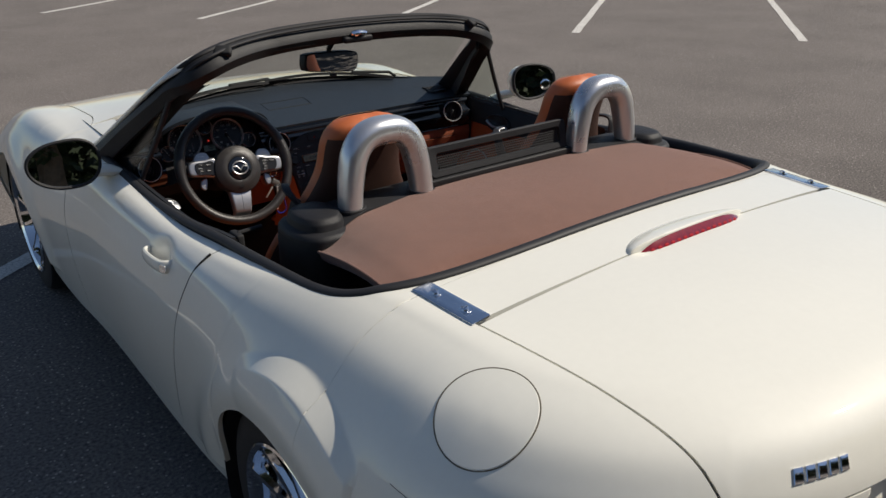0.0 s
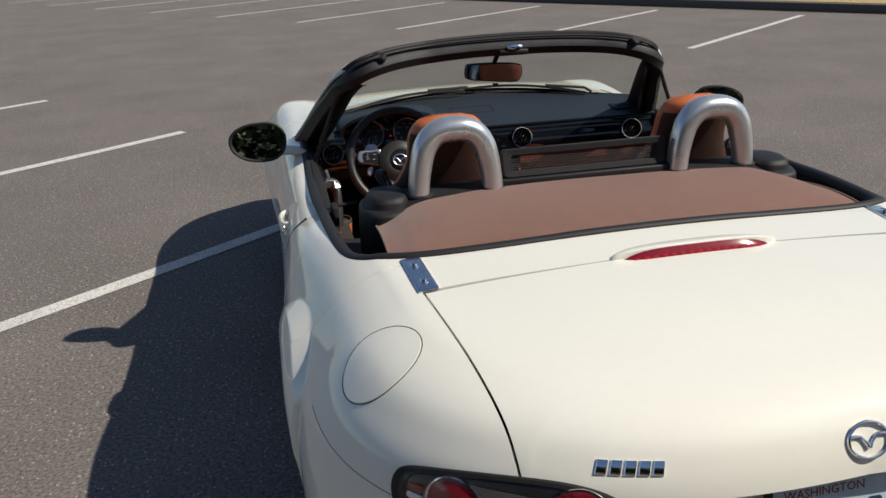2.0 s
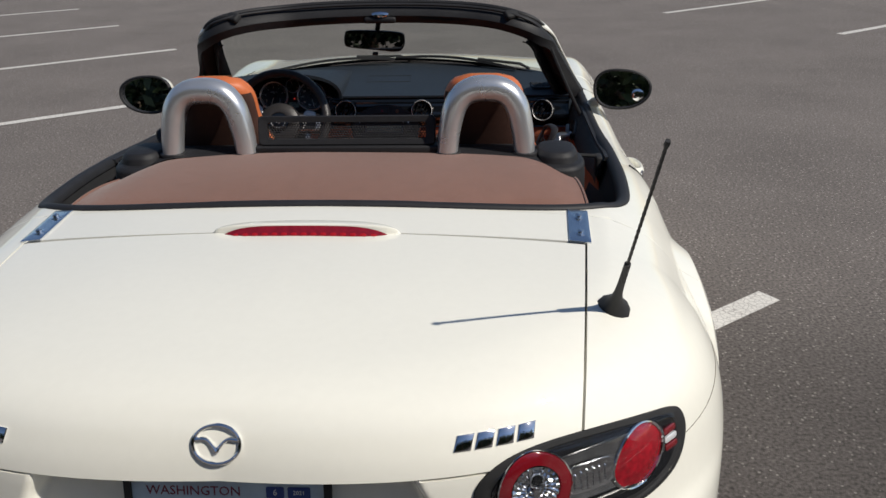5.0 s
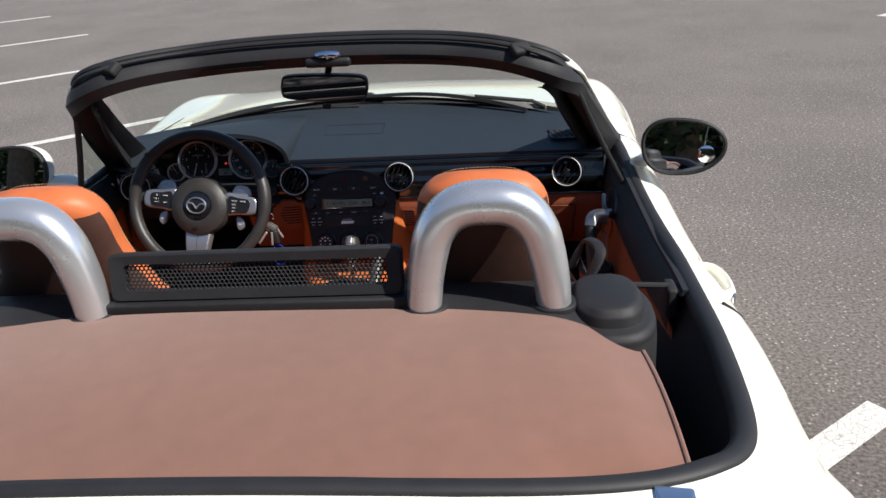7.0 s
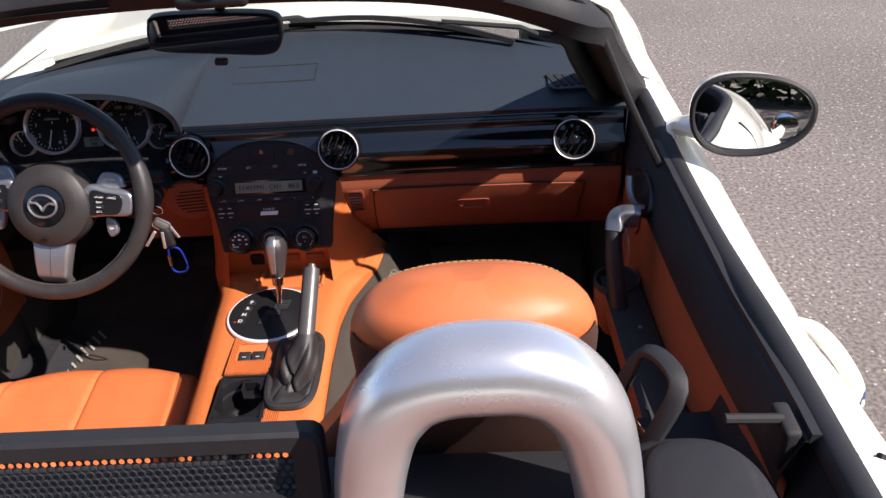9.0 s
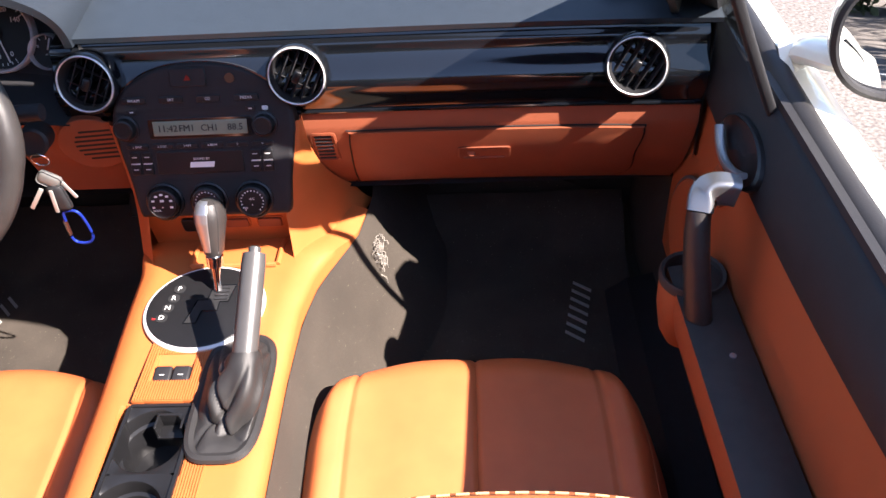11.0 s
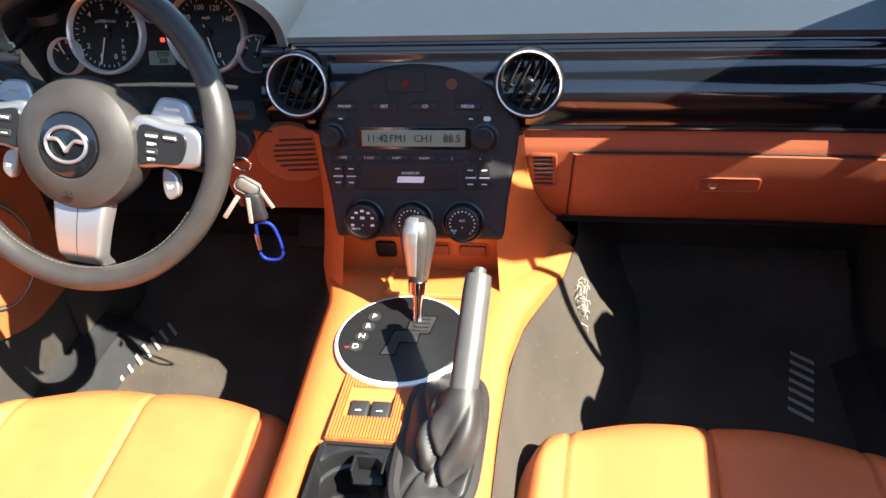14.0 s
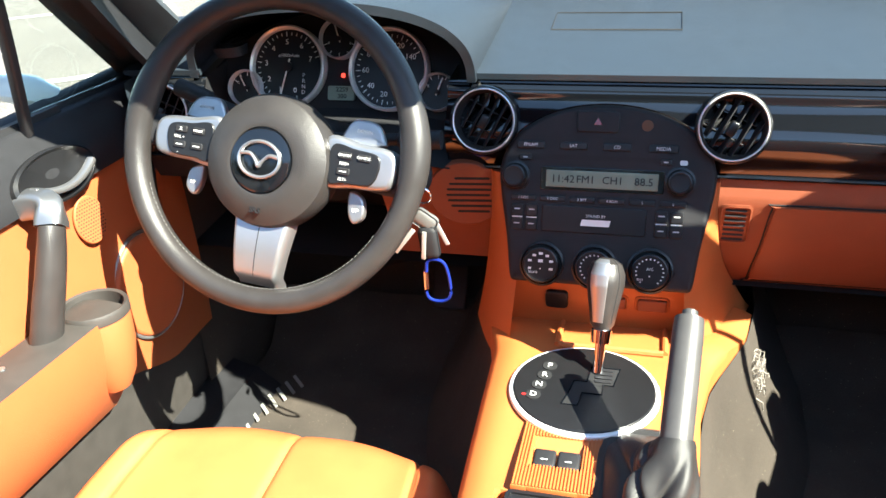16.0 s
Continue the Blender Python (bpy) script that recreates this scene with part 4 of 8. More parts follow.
# ---------------------------------------------------------------- wheels
for yc in (0.09, 2.44):
    for side in (1, -1):
        wm = Matrix.Translation((side * (0.745 if yc < 1 else 0.785), yc, 0.308)) @ Matrix.Rotation(radians(90 * side), 4, 'Y')
        tyre = part("wheel", lathe([(0.215, -0.10), (0.26, -0.105), (0.295, -0.095), (0.307, -0.07), (0.307, 0.07), (0.295, 0.095), (0.26, 0.105), (0.218, 0.10), (0.212, 0.085)], 64, wm), RUBBER, car, "low-profile tyre on a silver alloy rim")
        bm = lathe([(0.212, -0.09), (0.205, -0.05), (0.205, 0.06), (0.214, 0.092), (0.221, 0.103), (0.216, 0.106), (0.206, 0.098), (0.196, 0.06)], 64, wm)
        rim = part("rim", bm, CHROME, tyre, "bright alloy rim")
        bm = lathe([(0.0, 0.075), (0.03, 0.075), (0.045, 0.062), (0.05, 0.03)], 24, wm)
        for k in range(10):
            a = 2 * math.pi * k / 10
            sweep([wm @ Vector((r * math.cos(a + 0.05 * (r > 0.1)), r * math.sin(a + 0.05 * (r > 0.1)), z)) for r, z in ((0.035, 0.062), (0.10, 0.068), (0.16, 0.078), (0.206, 0.088))],
                  [(-0.010, -0.008), (0.010, -0.008), (0.007, 0.007), (-0.007, 0.007)], up=wm.to_3x3() @ Vector((0, 0, 1)), bm=bm)
        part("spokes", bm, CHROME, tyre)
        part("brake_disc", lathe([(0.06, 0.0), (0.14, 0.0), (0.14, -0.02), (0.06, -0.02)], 32, wm), STEEL, tyre)
        bm = bmesh.new()
        lin = [(side * 0.60, yc + 0.342 * math.cos(a), 0.285 + 0.342 * math.sin(a)) for a in np.linspace(-0.35, math.pi + 0.35, 28)]
        va = [bm.verts.new(p) for p in lin]
        vb = [bm.verts.new((side * (0.855 if yc < 1 else 0.885), p[1], p[2])) for p in lin]
        for k in range(27):
            bm.faces.new([va[k], va[k + 1], vb[k + 1], vb[k]])
        bm.faces.new(va)
        part("wheel_arch_liner", bm, BLACK_D, car)
bm = rbox(1.2, 3.6, 0.02, 0.0, Matrix.Translation((0, 1.2, 0.155)))
part("underbody", bm, BLACK_D, car)

# ---------------------------------------------------------------- edge of the cockpit
def edge_point(y, side):
    c = column(y - POLE, side)
    x = opening_half(y)
    z = np.interp(x, np.abs(c[:, 0]), c[:, 2])
    return Vector((side * x, y, z))


side_ys = [REAR_EDGE + 0.0003 + (1.52 - REAR_EDGE) * t ** 3 for t in np.linspace(0, 1, 70)]
rim_path = [edge_point(y, -1) for y in side_ys[::-1]]
gapx = abs(rim_path[-1].x)
rim_path += [Vector((x, REAR_EDGE - 0.0005, edge_point(REAR_EDGE + 0.0001, 1).z + 0.004 * (1 - (x / gapx) ** 2))) for x in np.linspace(-gapx, gapx, 12)[1:-1]]
rim_path += [edge_point(y, 1) for y in side_ys]
seal = [(-0.004, -0.012), (0.002, 0.001), (-0.002, 0.006), (-0.010, 0.009), (-0.020, 0.007), (-0.029, 0.000), (-0.031, -0.014)]
part("cockpit_seal", sweep(rim_path, seal), RUBBER, car, "black rubber seal round the cockpit edge", sharp=1.2)
# black well behind and beside the folded roof
bm = bmesh.new()
well = [p for p in rim_path if p.y < 0.75]
rings = [[bm.verts.new(p + Vector((-0.022 * np.sign(p.x) if abs(p.x) > 0.3 else 0, 0.015 if p.y < 0.2 else 0, -0.006))) for p in well]]
rings.append([bm.verts.new(Vector((p.x * 0.945, max(p.y, -0.01), p.z - 0.07))) for p in well])
rings.append([bm.verts.new(Vector((p.x * 0.91, max(p.y, 0.05), 0.66))) for p in well])
rings.append([bm.verts.new(Vector((p.x * 0.62, max(p.y, 0.12), 0.64))) for p in well])
for a, b in zip(rings, rings[1:]):
    for k in range(len(a) - 1):
        bm.faces.new([a[k], a[k + 1], b[k + 1], b[k]])
bmesh.ops.recalc_face_normals(bm, faces=bm.faces)
part("roof_well", bm, BLACK_D, car)

# ---------------------------------------------------------------- folded roof
def roof_top(u, v):
    s = 2 * u - 1
    w = 0.614 + 0.004 * v
    x = s * w
    yf = 0.394 - 0.062 * abs(x / 0.6) ** 3.2
    yr = -0.042 + 0.060 * abs(s) ** 5
    y = yf + (yr - yf) * v
    z = 0.886 + 0.011 * (1 - v) ** 1.5 - 0.012 * abs(s) ** 2.2 * (1 - v) + 0.020 * math.sin(math.pi * min(1, v * 1.05)) ** 0.8 * (1 - 0.5 * s * s) - 0.016 * v ** 3
    z -= 0.034 * smooth(0.72, 1.0, abs(s)) ** 1.5 * (1 - v)
    z += 0.0025 * math.sin(9 * x + 3) * math.sin(7 * y) - 0.020 * max(0, abs(s) - 0.9) / 0.1 * 0.5
    # the cloth sags behind the edge near both rear corners
    z -= 0.022 * smooth(0.80, 1.0, v) * (math.exp(-((s + 0.62) / 0.17) ** 2) + 0.8 * math.exp(-((s - 0.80) / 0.10) ** 2))
    return Vector((x, y, z))


bm = surf(96, 40, roof_top)
roof = part("folded_roof", fixn(bm), COVER, car, "reddish brown canvas top folded flat behind the seats")
bm = surf(96, 3, lambda u, v: roof_top(u, 0) + Vector((0, 0.006 * v, -0.05 * v)))
part("front_skirt", fixn(bm), COVER, roof)
for s in (0, 1):
    bm = surf(3, 30, lambda a, b: roof_top(s, b) + Vector(((1 if s else -1) * (0.006 * math.sin(3.1 * a) - 0.02 * a), 0, -0.032 * a)))
    part("side_skirt", fixn(bm), COVER, roof)
    part("piping", tube([roof_top(s, t) + Vector((0, 0, 0.001)) for t in np.linspace(0, 1, 24)], 0.0035, 8), COVER, roof)

# ---------------------------------------------------------------- black trim behind the seats, hoops, wind blocker
def rear_trim(u, v):
    x = -0.625 + 1.25 * u
    yb = 0.394 - 0.062 * abs(min(abs(x), 0.6) / 0.6) ** 3.2 - 0.012
    y = yb + (0.50 - yb) * v
    z = 0.894 + 0.006 * math.sin(math.pi * min(1, v * 1.2)) - 0.030 * smooth(0.46, 0.6, abs(x)) * (1 - v) - 0.09 * smooth(0.602, 0.625, abs(x)) - 0.06 * smooth(0.8, 1, v)
    return Vector((x, y, z))


trim = part("rear_trim", fixn(surf(80, 20, rear_trim)), BLACK, car, "black plastic panel behind the seats")
part("trim_front", fixn(surf(60, 8, lambda u, v: Vector((-0.625 + 1.25 * u, 0.50 + 0.03 * v, 0.825 - 0.48 * v)))), BLACK, car)
for side in (1, -1):
    def tower(u, v):
        # a rounded block that swells from the trim, with a flat cap
        a = 2 * math.pi * u
        ca, sa = math.cos(a), math.sin(a)
        k, z = np.interp(v, (0, 0.30, 0.50, 0.56, 0.62, 0.78, 0.88, 0.95, 1.0), (1.30, 1.28, 1.24, 1.15, 0.95, 0.90, 0.78, 0.45, 0.0)), np.interp(v, (0, 0.30, 0.50, 0.56, 0.62, 0.78, 0.88, 0.95, 1.0), (0.74, 0.835, 0.866, 0.874, 0.878, 0.894, 0.905, 0.909, 0.910))
        return Vector((side * (0.570 + k * 0.062 * np.sign(ca) * abs(ca) ** 0.75), 0.408 + k * 0.080 * np.sign(sa) * abs(sa) ** (0.75 if sa > 0 else 0.95), z))
    part("belt_tower", fixn(surf(48, 24, lambda u, v: tower(u, 0.44 + 0.56 * v), close_u=True)), BLACK, trim, "rounded black cap over the belt reel", sharp=0.9)
    # lower part in a darker black that carries the shade round the tower
    part("tower_base", fixn(surf(48, 12, lambda u, v: tower(u, 0.44 * v), close_u=True)), BLACK_D, trim)
    # tapering hoop
    c = Vector((side * 0.38, 0.392, 0.894))
    arc = [(-0.104, 0.0), (-0.100, 0.045), (-0.092, 0.09), (-0.081, 0.127), (-0.060, 0.156), (-0.033, 0.170), (0, 0.173), (0.033, 0.170), (0.060, 0.156), (0.081, 0.127), (0.092, 0.09), (0.100, 0.045), (0.104, 0.0)]
    path = [c + Vector((x, 0.012 * z / 0.185, z)) for x, z in spline(arc, 72)]
    hoop = part("roll_hoop", sweep(path, rrect(0.056, 0.062, 0.0265, 6), up=(0, 1, 0), taper=lambda t: 1.20 - 0.22 * abs(2 * t - 1) ** 1.5), SILVER, car, "satin silver roll hoop behind the seat")
    for x in (-0.103, 0.103):
        part("hoop_foot", slab([(p[0] * 1.12, p[1] * 1.12) for p in rrect(0.066, 0.060, 0.027, 5)], 0.014, Matrix.Translation(c + Vector((x, 0, -0.008))), bevel=0.004), BLACK, hoop, "black foot collar")

wb = bmesh.new()
bx, bz0, bz1, by = 0.243, 0.912, 0.993, 0.412
outer = rrect(2 * bx, bz1 - bz0, 0.012, 4)
inner = rrect(2 * bx - 0.05, bz1 - bz0 - 0.036, 0.008, 4)
wm = facing((0, by, (bz0 + bz1) / 2), (0, -0.97, 0.24))
ro = [[wb.verts.new(wm @ Vector((x, y, h))) for x, y in o] for o, h in ((outer, -0.012), (outer, 0.006), ([(a * 0.985, b * 0.92) for a, b in outer], 0.010), (inner, 0.008), (inner, -0.012))]
for a, b in zip(ro, ro[1:] + ro[:1]):
    for k in range(len(a)):
        wb.faces.new([a[k], a[(k + 1) % len(a)], b[(k + 1) % len(a)], b[k]])
bmesh.ops.recalc_face_normals(wb, faces=wb.faces)
blocker = part("wind_blocker", wb, BLACK, car, "black framed mesh wind blocker between the hoops")
# honeycomb of holes: a sheet of hexagonal cells
bm = bmesh.new()
pitch, ww, hh = 0.0074, 2 * bx - 0.048, bz1 - bz0 - 0.034
ny = int(hh / (pitch * 0.866)) + 1
nx = int(ww / pitch) + 1
for j in range(ny):
    for i in range(nx):
        x = -ww / 2 + (i + 0.5 * (j % 2)) * pitch
        y = -hh / 2 + j * pitch * 0.866
        if abs(x) > ww / 2 or abs(y) > hh / 2:
            continue
        ra, rb = [], []
        for k in range(6):
            a = radians(60 * k + 30)
            ra.append(bm.verts.new(wm @ Vector((x + pitch * 0.577 * math.cos(a), y + pitch * 0.577 * math.sin(a), 0.0))))
            rb.append(bm.verts.new(wm @ Vector((x + pitch * 0.36 * math.cos(a), y + pitch * 0.36 * math.sin(a), 0.0008))))
        for k in range(6):
            bm.faces.new([ra[k], ra[(k + 1) % 6], rb[(k + 1) % 6], rb[k]])
part("mesh_screen", bm, BLACK, blocker, "black perforated screen", smooth=False)
bm = rbox(2 * bx + 0.02, 0.05, 0.022, 0.005, Matrix.Translation((0, by - 0.004, 0.893)))
part("blocker_base", bm, BLACK, blocker)


# ---------------------------------------------------------------- windscreen
def mirrored(half):
    """A path from the middle out to one side, made into the whole."""
    return [swept(Vector((-p[0], p[1], p[2]))) for p in half[::-1]] + [swept(Vector(p)) for p in half[1:]]


def swept(p, k=1.0):
    """The frame's ends drawn back towards the seats."""
    w = k * smooth(0.28, 0.56, abs(p.x)) * (1 - 0.65 * smooth(1.25, 1.6, p.y))
    r = smooth(-0.3, 0.3, p.x)
    return p + Vector((-0.014 * w, (-0.078 + 0.054 * r) * w, (0.016 - 0.011 * r) * w))


half = [Vector(p) for p in spline([(0, 1.178, 1.177), (0.15, 1.174, 1.175), (0.30, 1.163, 1.168), (0.43, 1.150, 1.152), (0.525, 1.150, 1.124), (0.578, 1.185, 1.086), (0.612, 1.27, 1.030), (0.655, 1.385, 0.945),
                                    (0.705, 1.52, 0.845), (0.735, 1.60, 0.79)], 60)]
arch_path = mirrored(half)
sec = [(-0.045, -0.020), (-0.040, 0.012), (-0.022, 0.024), (0.022, 0.024), (0.040, 0.012), (0.045, -0.020), (0.030, -0.026), (-0.030, -0.026)]
frame_ws = part("windscreen_frame", sweep(arch_path, sec, up=(0, -0.62, 0.78), taper=lambda t: 0.92 + 0.52 * smooth(0.28, 0.5, abs(t - 0.5))), BLACK, car, "black windscreen frame and pillars", sharp=0.8)
outer = mirrored([p + Vector((0.03 * smooth(0.4, 0.62, p.x), 0.032 - 0.012 * smooth(0.4, 0.62, p.x), 0.011 + 0.004 * smooth(0.4, 0.6, p.x))) for p in half])
part("painted_frame", sweep(outer, circle(0.013, 10, 0.007), up=(0, -0.62, 0.78)), PAINT, frame_ws, "cream outer edge of the frame")
rub = mirrored([p + Vector((0.012 * smooth(0.4, 0.62, p.x), 0.004, 0.028)) for p in half])
part("frame_seal", tube(rub, 0.0075, 8), RUBBER, frame_ws)
seal2 = mirrored([p + Vector((0.0, -0.026, 0.022)) for p in half if p.y < 1.3])
part("frame_seal", tube(seal2, 0.005, 8), RUBBER, frame_ws)


for side in (1, -1):
    # inner trim of the pillar, widening to the dash
    foot = [swept(Vector((side * p.x, p.y, p.z))) for p in half if 0.56 < p.x and p.y < 1.56]

    def pillar(u, v):
        k = u * (len(foot) - 1)
        i = min(int(k), len(foot) - 2)
        p = foot[i].lerp(foot[i + 1], k - i)
        w = 0.030 + 0.045 * smooth(0.1, 0.9, u)
        return p + Vector((-side * (0.012 + 0.028 * v), 0.012 - w * v, -0.018 - 0.016 * v - 0.012 * math.sin(math.pi * v)))
    bm = surf(24, 8, pillar)
    bmesh.ops.recalc_face_normals(bm, faces=bm.faces)
    bmesh.ops.solidify(bm, geom=bm.faces, thickness=0.010)
    part("pillar_trim", fixn(bm), BLACK, frame_ws, "black inner trim of the windscreen pillar", sharp=1.2)


def screen(u, v):
    """The pane from the scuttle (v 0) to the header (v 1)."""
    s = 2 * u - 1
    i = (abs(s)) * (len(half) - 1) * 0.58
    top = Vector((s * 0.545, 1.215 + 0.012 * (1 - s * s), 1.172 - 0.055 * abs(s) ** 3))
    bot = Vector((s * 0.70, 1.845 - 0.24 * s * s, 0.885 - 0.05 * s * s))
    p = bot.lerp(swept(top), v)
    return p + Vector((0, 0.012, 0.018)) * math.sin(math.pi * v) * (1 - 0.4 * s * s)


pane = part("windscreen", fixn(surf(40, 16, screen)), PANE, car, "clear windscreen glass")
pane.visible_shadow = False
part("glass_band", fixn(surf(40, 2, lambda u, v: screen(u, 0.0 + 0.05 * v) + Vector((0, -0.003, -0.003)))), BLACK_D, pane)
# unseen opaque strip, added to keep the sun off the centre stack
part("glass_band", fixn(surf(40, 4, lambda u, v: screen(u, 0.885 + 0.115 * v) + Vector((0, -0.003, -0.003)))), BLACK_D, pane)
cowl = part("cowl", fixn(surf(40, 6, lambda u, v: Vector(((2 * u - 1) * 0.70, 1.80 - 0.22 * (2 * u - 1) ** 2 + 0.075 * v, 0.862 - 0.05 * (2 * u - 1) ** 2 + 0.012 * v)))), BLACK_D, car, "black cowl panel under the wipers")
for x0, x1 in ((-0.56, -0.02), (-0.02, 0.50)):
    pts = [Vector((x, 1.825 - 0.235 * (x / 0.7) ** 2 - 0.03 * (x - x0) / (x1 - x0), 0.897 - 0.05 * (x / 0.7) ** 2 + 0.012 * math.sin(math.pi * (x - x0) / (x1 - x0)))) for x in np.linspace(x0, x1, 14)]
    w = part("wiper", sweep(pts, [(-0.006, -0.004), (0.006, -0.004), (0.003, 0.006), (-0.003, 0.006)]), BLACK_D, car, "black wiper blade and arm")
    part("wiper_arm", tube([pts[9] + Vector((0, 0, 0.008)), pts[12] + Vector((0.06, 0.045, 0.004)), pts[12] + Vector((0.10, 0.06, -0.02))], 0.006, 8), BLACK_D, w)

# header furniture: visors, catches, dome lamp, mirror
for side in (1, -1):
    bm = surf(16, 6, lambda u, v: swept(Vector((side * (0.145 + 0.35 * u), 1.136 + 0.10 * v - 0.016 * u + 0.01 * u * u, 1.147 - 0.012 * v - 0.026 * u * u))))
    bmesh.ops.solidify(bm, geom=bm.faces, thickness=0.010)
    part("sun_visor", bm, BLACK, car, "black sun visor folded against the header")
    part("header_catch", rbox(0.05, 0.035, 0.022, 0.007, facing(swept(Vector((side * 0.470, 1.134, 1.150))), (side * 0.3, -0.5, 0.82))), BLACK_D, frame_ws)
m = Matrix.Translation((0.01, 1.172, 1.142)) @ Matrix.Rotation(radians(10), 4, 'X')
part("dome_lamp", rbox(0.11, 0.075, 0.022, 0.008, m), BLACK, car, "black dome lamp housing under the header")
part("lamp_lens", lathe([(0.021, 0), (0.020, 0.006), (0.012, 0.010), (0, 0.011)], 20, facing((0.012, 1.138, 1.166), (0, -0.75, 0.66)), sx=1.5, sy=0.5), CHROME, bpy.data.objects["dome_lamp"])
rm = facing((-0.030, 1.262, 1.060), (0.100, -0.994, 0.055)) @ Matrix.Rotation(radians(-5), 4, 'Z')
mo = [tuple(p) for p in spline([(-0.122, 0.018), (-0.105, 0.033), (0, 0.037), (0.105, 0.033), (0.124, 0.012), (0.118, -0.02), (0.09, -0.034), (0, -0.034), (-0.10, -0.032), (-0.122, -0.018)], 60, True)]
mo = [(x * 0.89, y * (0.96 + 0.6 * x)) for x, y in mo]
rv = part("rear_view_mirror", slab(mo, 0.012, rm, bevel=0.006, back=-0.022), BLACK, car, "black rear-view mirror on the screen")
part("mirror_glass", slab([(x * 0.95, y * 0.88) for x, y in mo], 0.0135, rm, back=0.011), MIRROR_DIM, rv, "dark dipping mirror glass")
part("mirror_stem", tube([(-0.03, 1.275, 1.06), (-0.02, 1.285, 1.10), (-0.006, 1.25, 1.15)], 0.009, 10), BLACK, rv)
part("mirror_tab", rbox(0.022, 0.012, 0.016, 0.004, rm @ Matrix.Translation((0.005, -0.045, 0))), BLACK, rv)

# ---------------------------------------------------------------- door mirrors and quarter lights
for side, c, nrm, dr in ((1, (0.868, 1.20, 0.886), (-0.165, -0.97, 0.160), door_r), (-1, (-0.922, 1.265, 0.868), (-0.02, -0.985, 0.155), door_l)):
    mm = facing(c, nrm)
    a, b = 0.102, 0.069

    def oval(t, k=1.0):
        x, y = math.cos(t), math.sin(t)
        sx = 1 + 0.06 * y
        return k * a * np.sign(x) * abs(x) ** 0.82 * sx, k * b * np.sign(y) * abs(y) ** 0.9 * (1 - 0.14 * side * x)
    ts = np.linspace(0, 2 * math.pi, 57)[:-1]
    bm = bmesh.new()
    rings = [[bm.verts.new(mm @ Vector((*oval(t, k), z))) for t in ts] for k, z in ((1.0, -0.006), (1.0, -0.02), (0.96, -0.045), (0.84, -0.07), (0.6, -0.09), (0.3, -0.10))]
    for p, q in zip(rings, rings[1:]):
        for i in range(len(ts)):
            bm.faces.new([p[i], p[(i + 1) % len(ts)], q[(i + 1) % len(ts)], q[i]])
    bm.faces.new(rings[-1])
    bmesh.ops.recalc_face_normals(bm, faces=bm.faces)
    house = part("door_mirror", bm, PAINT, car, "cream door mirror with a black rim")
    part("mirror_rim", sweep([mm @ Vector((*oval(t, 0.955), 0.0)) for t in ts], [(-0.004, -0.008), (0.005, -0.010), (0.006, 0.001), (0.001, 0.005), (-0.003, 0.003)], True, up=mm.to_3x3() @ Vector((0, 0, 1))), BLACK, house, "black mirror rim")
    mg = facing(Vector(c) + Vector((0.001, 0.004, 0)), (-0.215, -0.962, 0.172)) if side == 1 else mm @ Matrix.Rotation(radians(-4), 4, 'Y')
    part("mirror_glass", slab([oval(t, 0.93) for t in ts], -0.004, mg, back=-0.008), MIRROR, house)
    if side == 1:
        part("blind_spot_mirror", lathe([(0.0215, 0), (0.0215, 0.004), (0.019, 0.005), (0.012, 0.0062), (0, 0.0068)], 28, mg @ Matrix.Translation((0.055, -0.018, -0.005))), MIRROR, house, "small round convex mirror")
    stalk = [Vector((side * 0.775, 1.34, 0.795)), Vector((side * 0.80, 1.325, 0.815)), Vector((abs(c[0]) * side - side * 0.05, c[1] + 0.05, c[2] - 0.045)), Vector((c[0], c[1] + 0.05, c[2] - 0.02))]
    part("mirror_stalk", sweep([Vector(p) for p in spline(stalk, 14)], circle(0.036, 14, 0.017), taper=lambda t: 1.25 - 0.45 * t), PAINT, house)
    q = [swept(Vector((side * 0.607, 1.205, 1.060))), swept(Vector((side * 0.66, 1.215, 0.93)), 0.5), Vector((side * 0.726, 1.228, 0.786))]
    bar = part("quarter_light", sweep([Vector(p) for p in spline(q, 10)], rrect(0.013, 0.014, 0.004, 3), up=(0, 1, 0)), RUBBER, dr, "black quarter light bar with fixed glass")
    bm = bmesh.new()
    tri = [swept(Vector((side * 0.612, 1.215, 1.055))), Vector((side * 0.716, 1.235, 0.812)), Vector((side * 0.722, 1.56, 0.805))]
    vs = [bm.verts.new(p) for p in tri] + [bm.verts.new(p + Vector((side * 0.004, 0, 0))) for p in tri]
    bm.faces.new(vs[:3]), bm.faces.new(vs[3:][::-1])
    for i in range(3):
        bm.faces.new([vs[i], vs[(i + 1) % 3], vs[3 + (i + 1) % 3], vs[3 + i]])
    gl = part("glass", bm, PANE, bar, smooth=False)
    gl.visible_shadow = False


# ---------------------------------------------------------------- cockpit: floor, tunnel, doors
bm = surf(20, 20, lambda u, v: Vector((-0.74 + 1.48 * u, 0.52 + 1.45 * v, 0.172 + 0.30 * smooth(0.80, 1.0, v) + 0.004 * math.sin(9 * u) * math.sin(7 * v))))
part("floor_carpet", fixn(bm), CARPET, car, "dark grey carpeted floor")
part("firewall", fixn(surf(6, 6, lambda u, v: Vector((-0.70 + 1.40 * u, 1.90 - 0.1 * v - 0.12 * (2 * u - 1) ** 2, 0.15 + (0.69 - 0.09 * (2 * u - 1) ** 2) * v)))), BLACK_D, car)

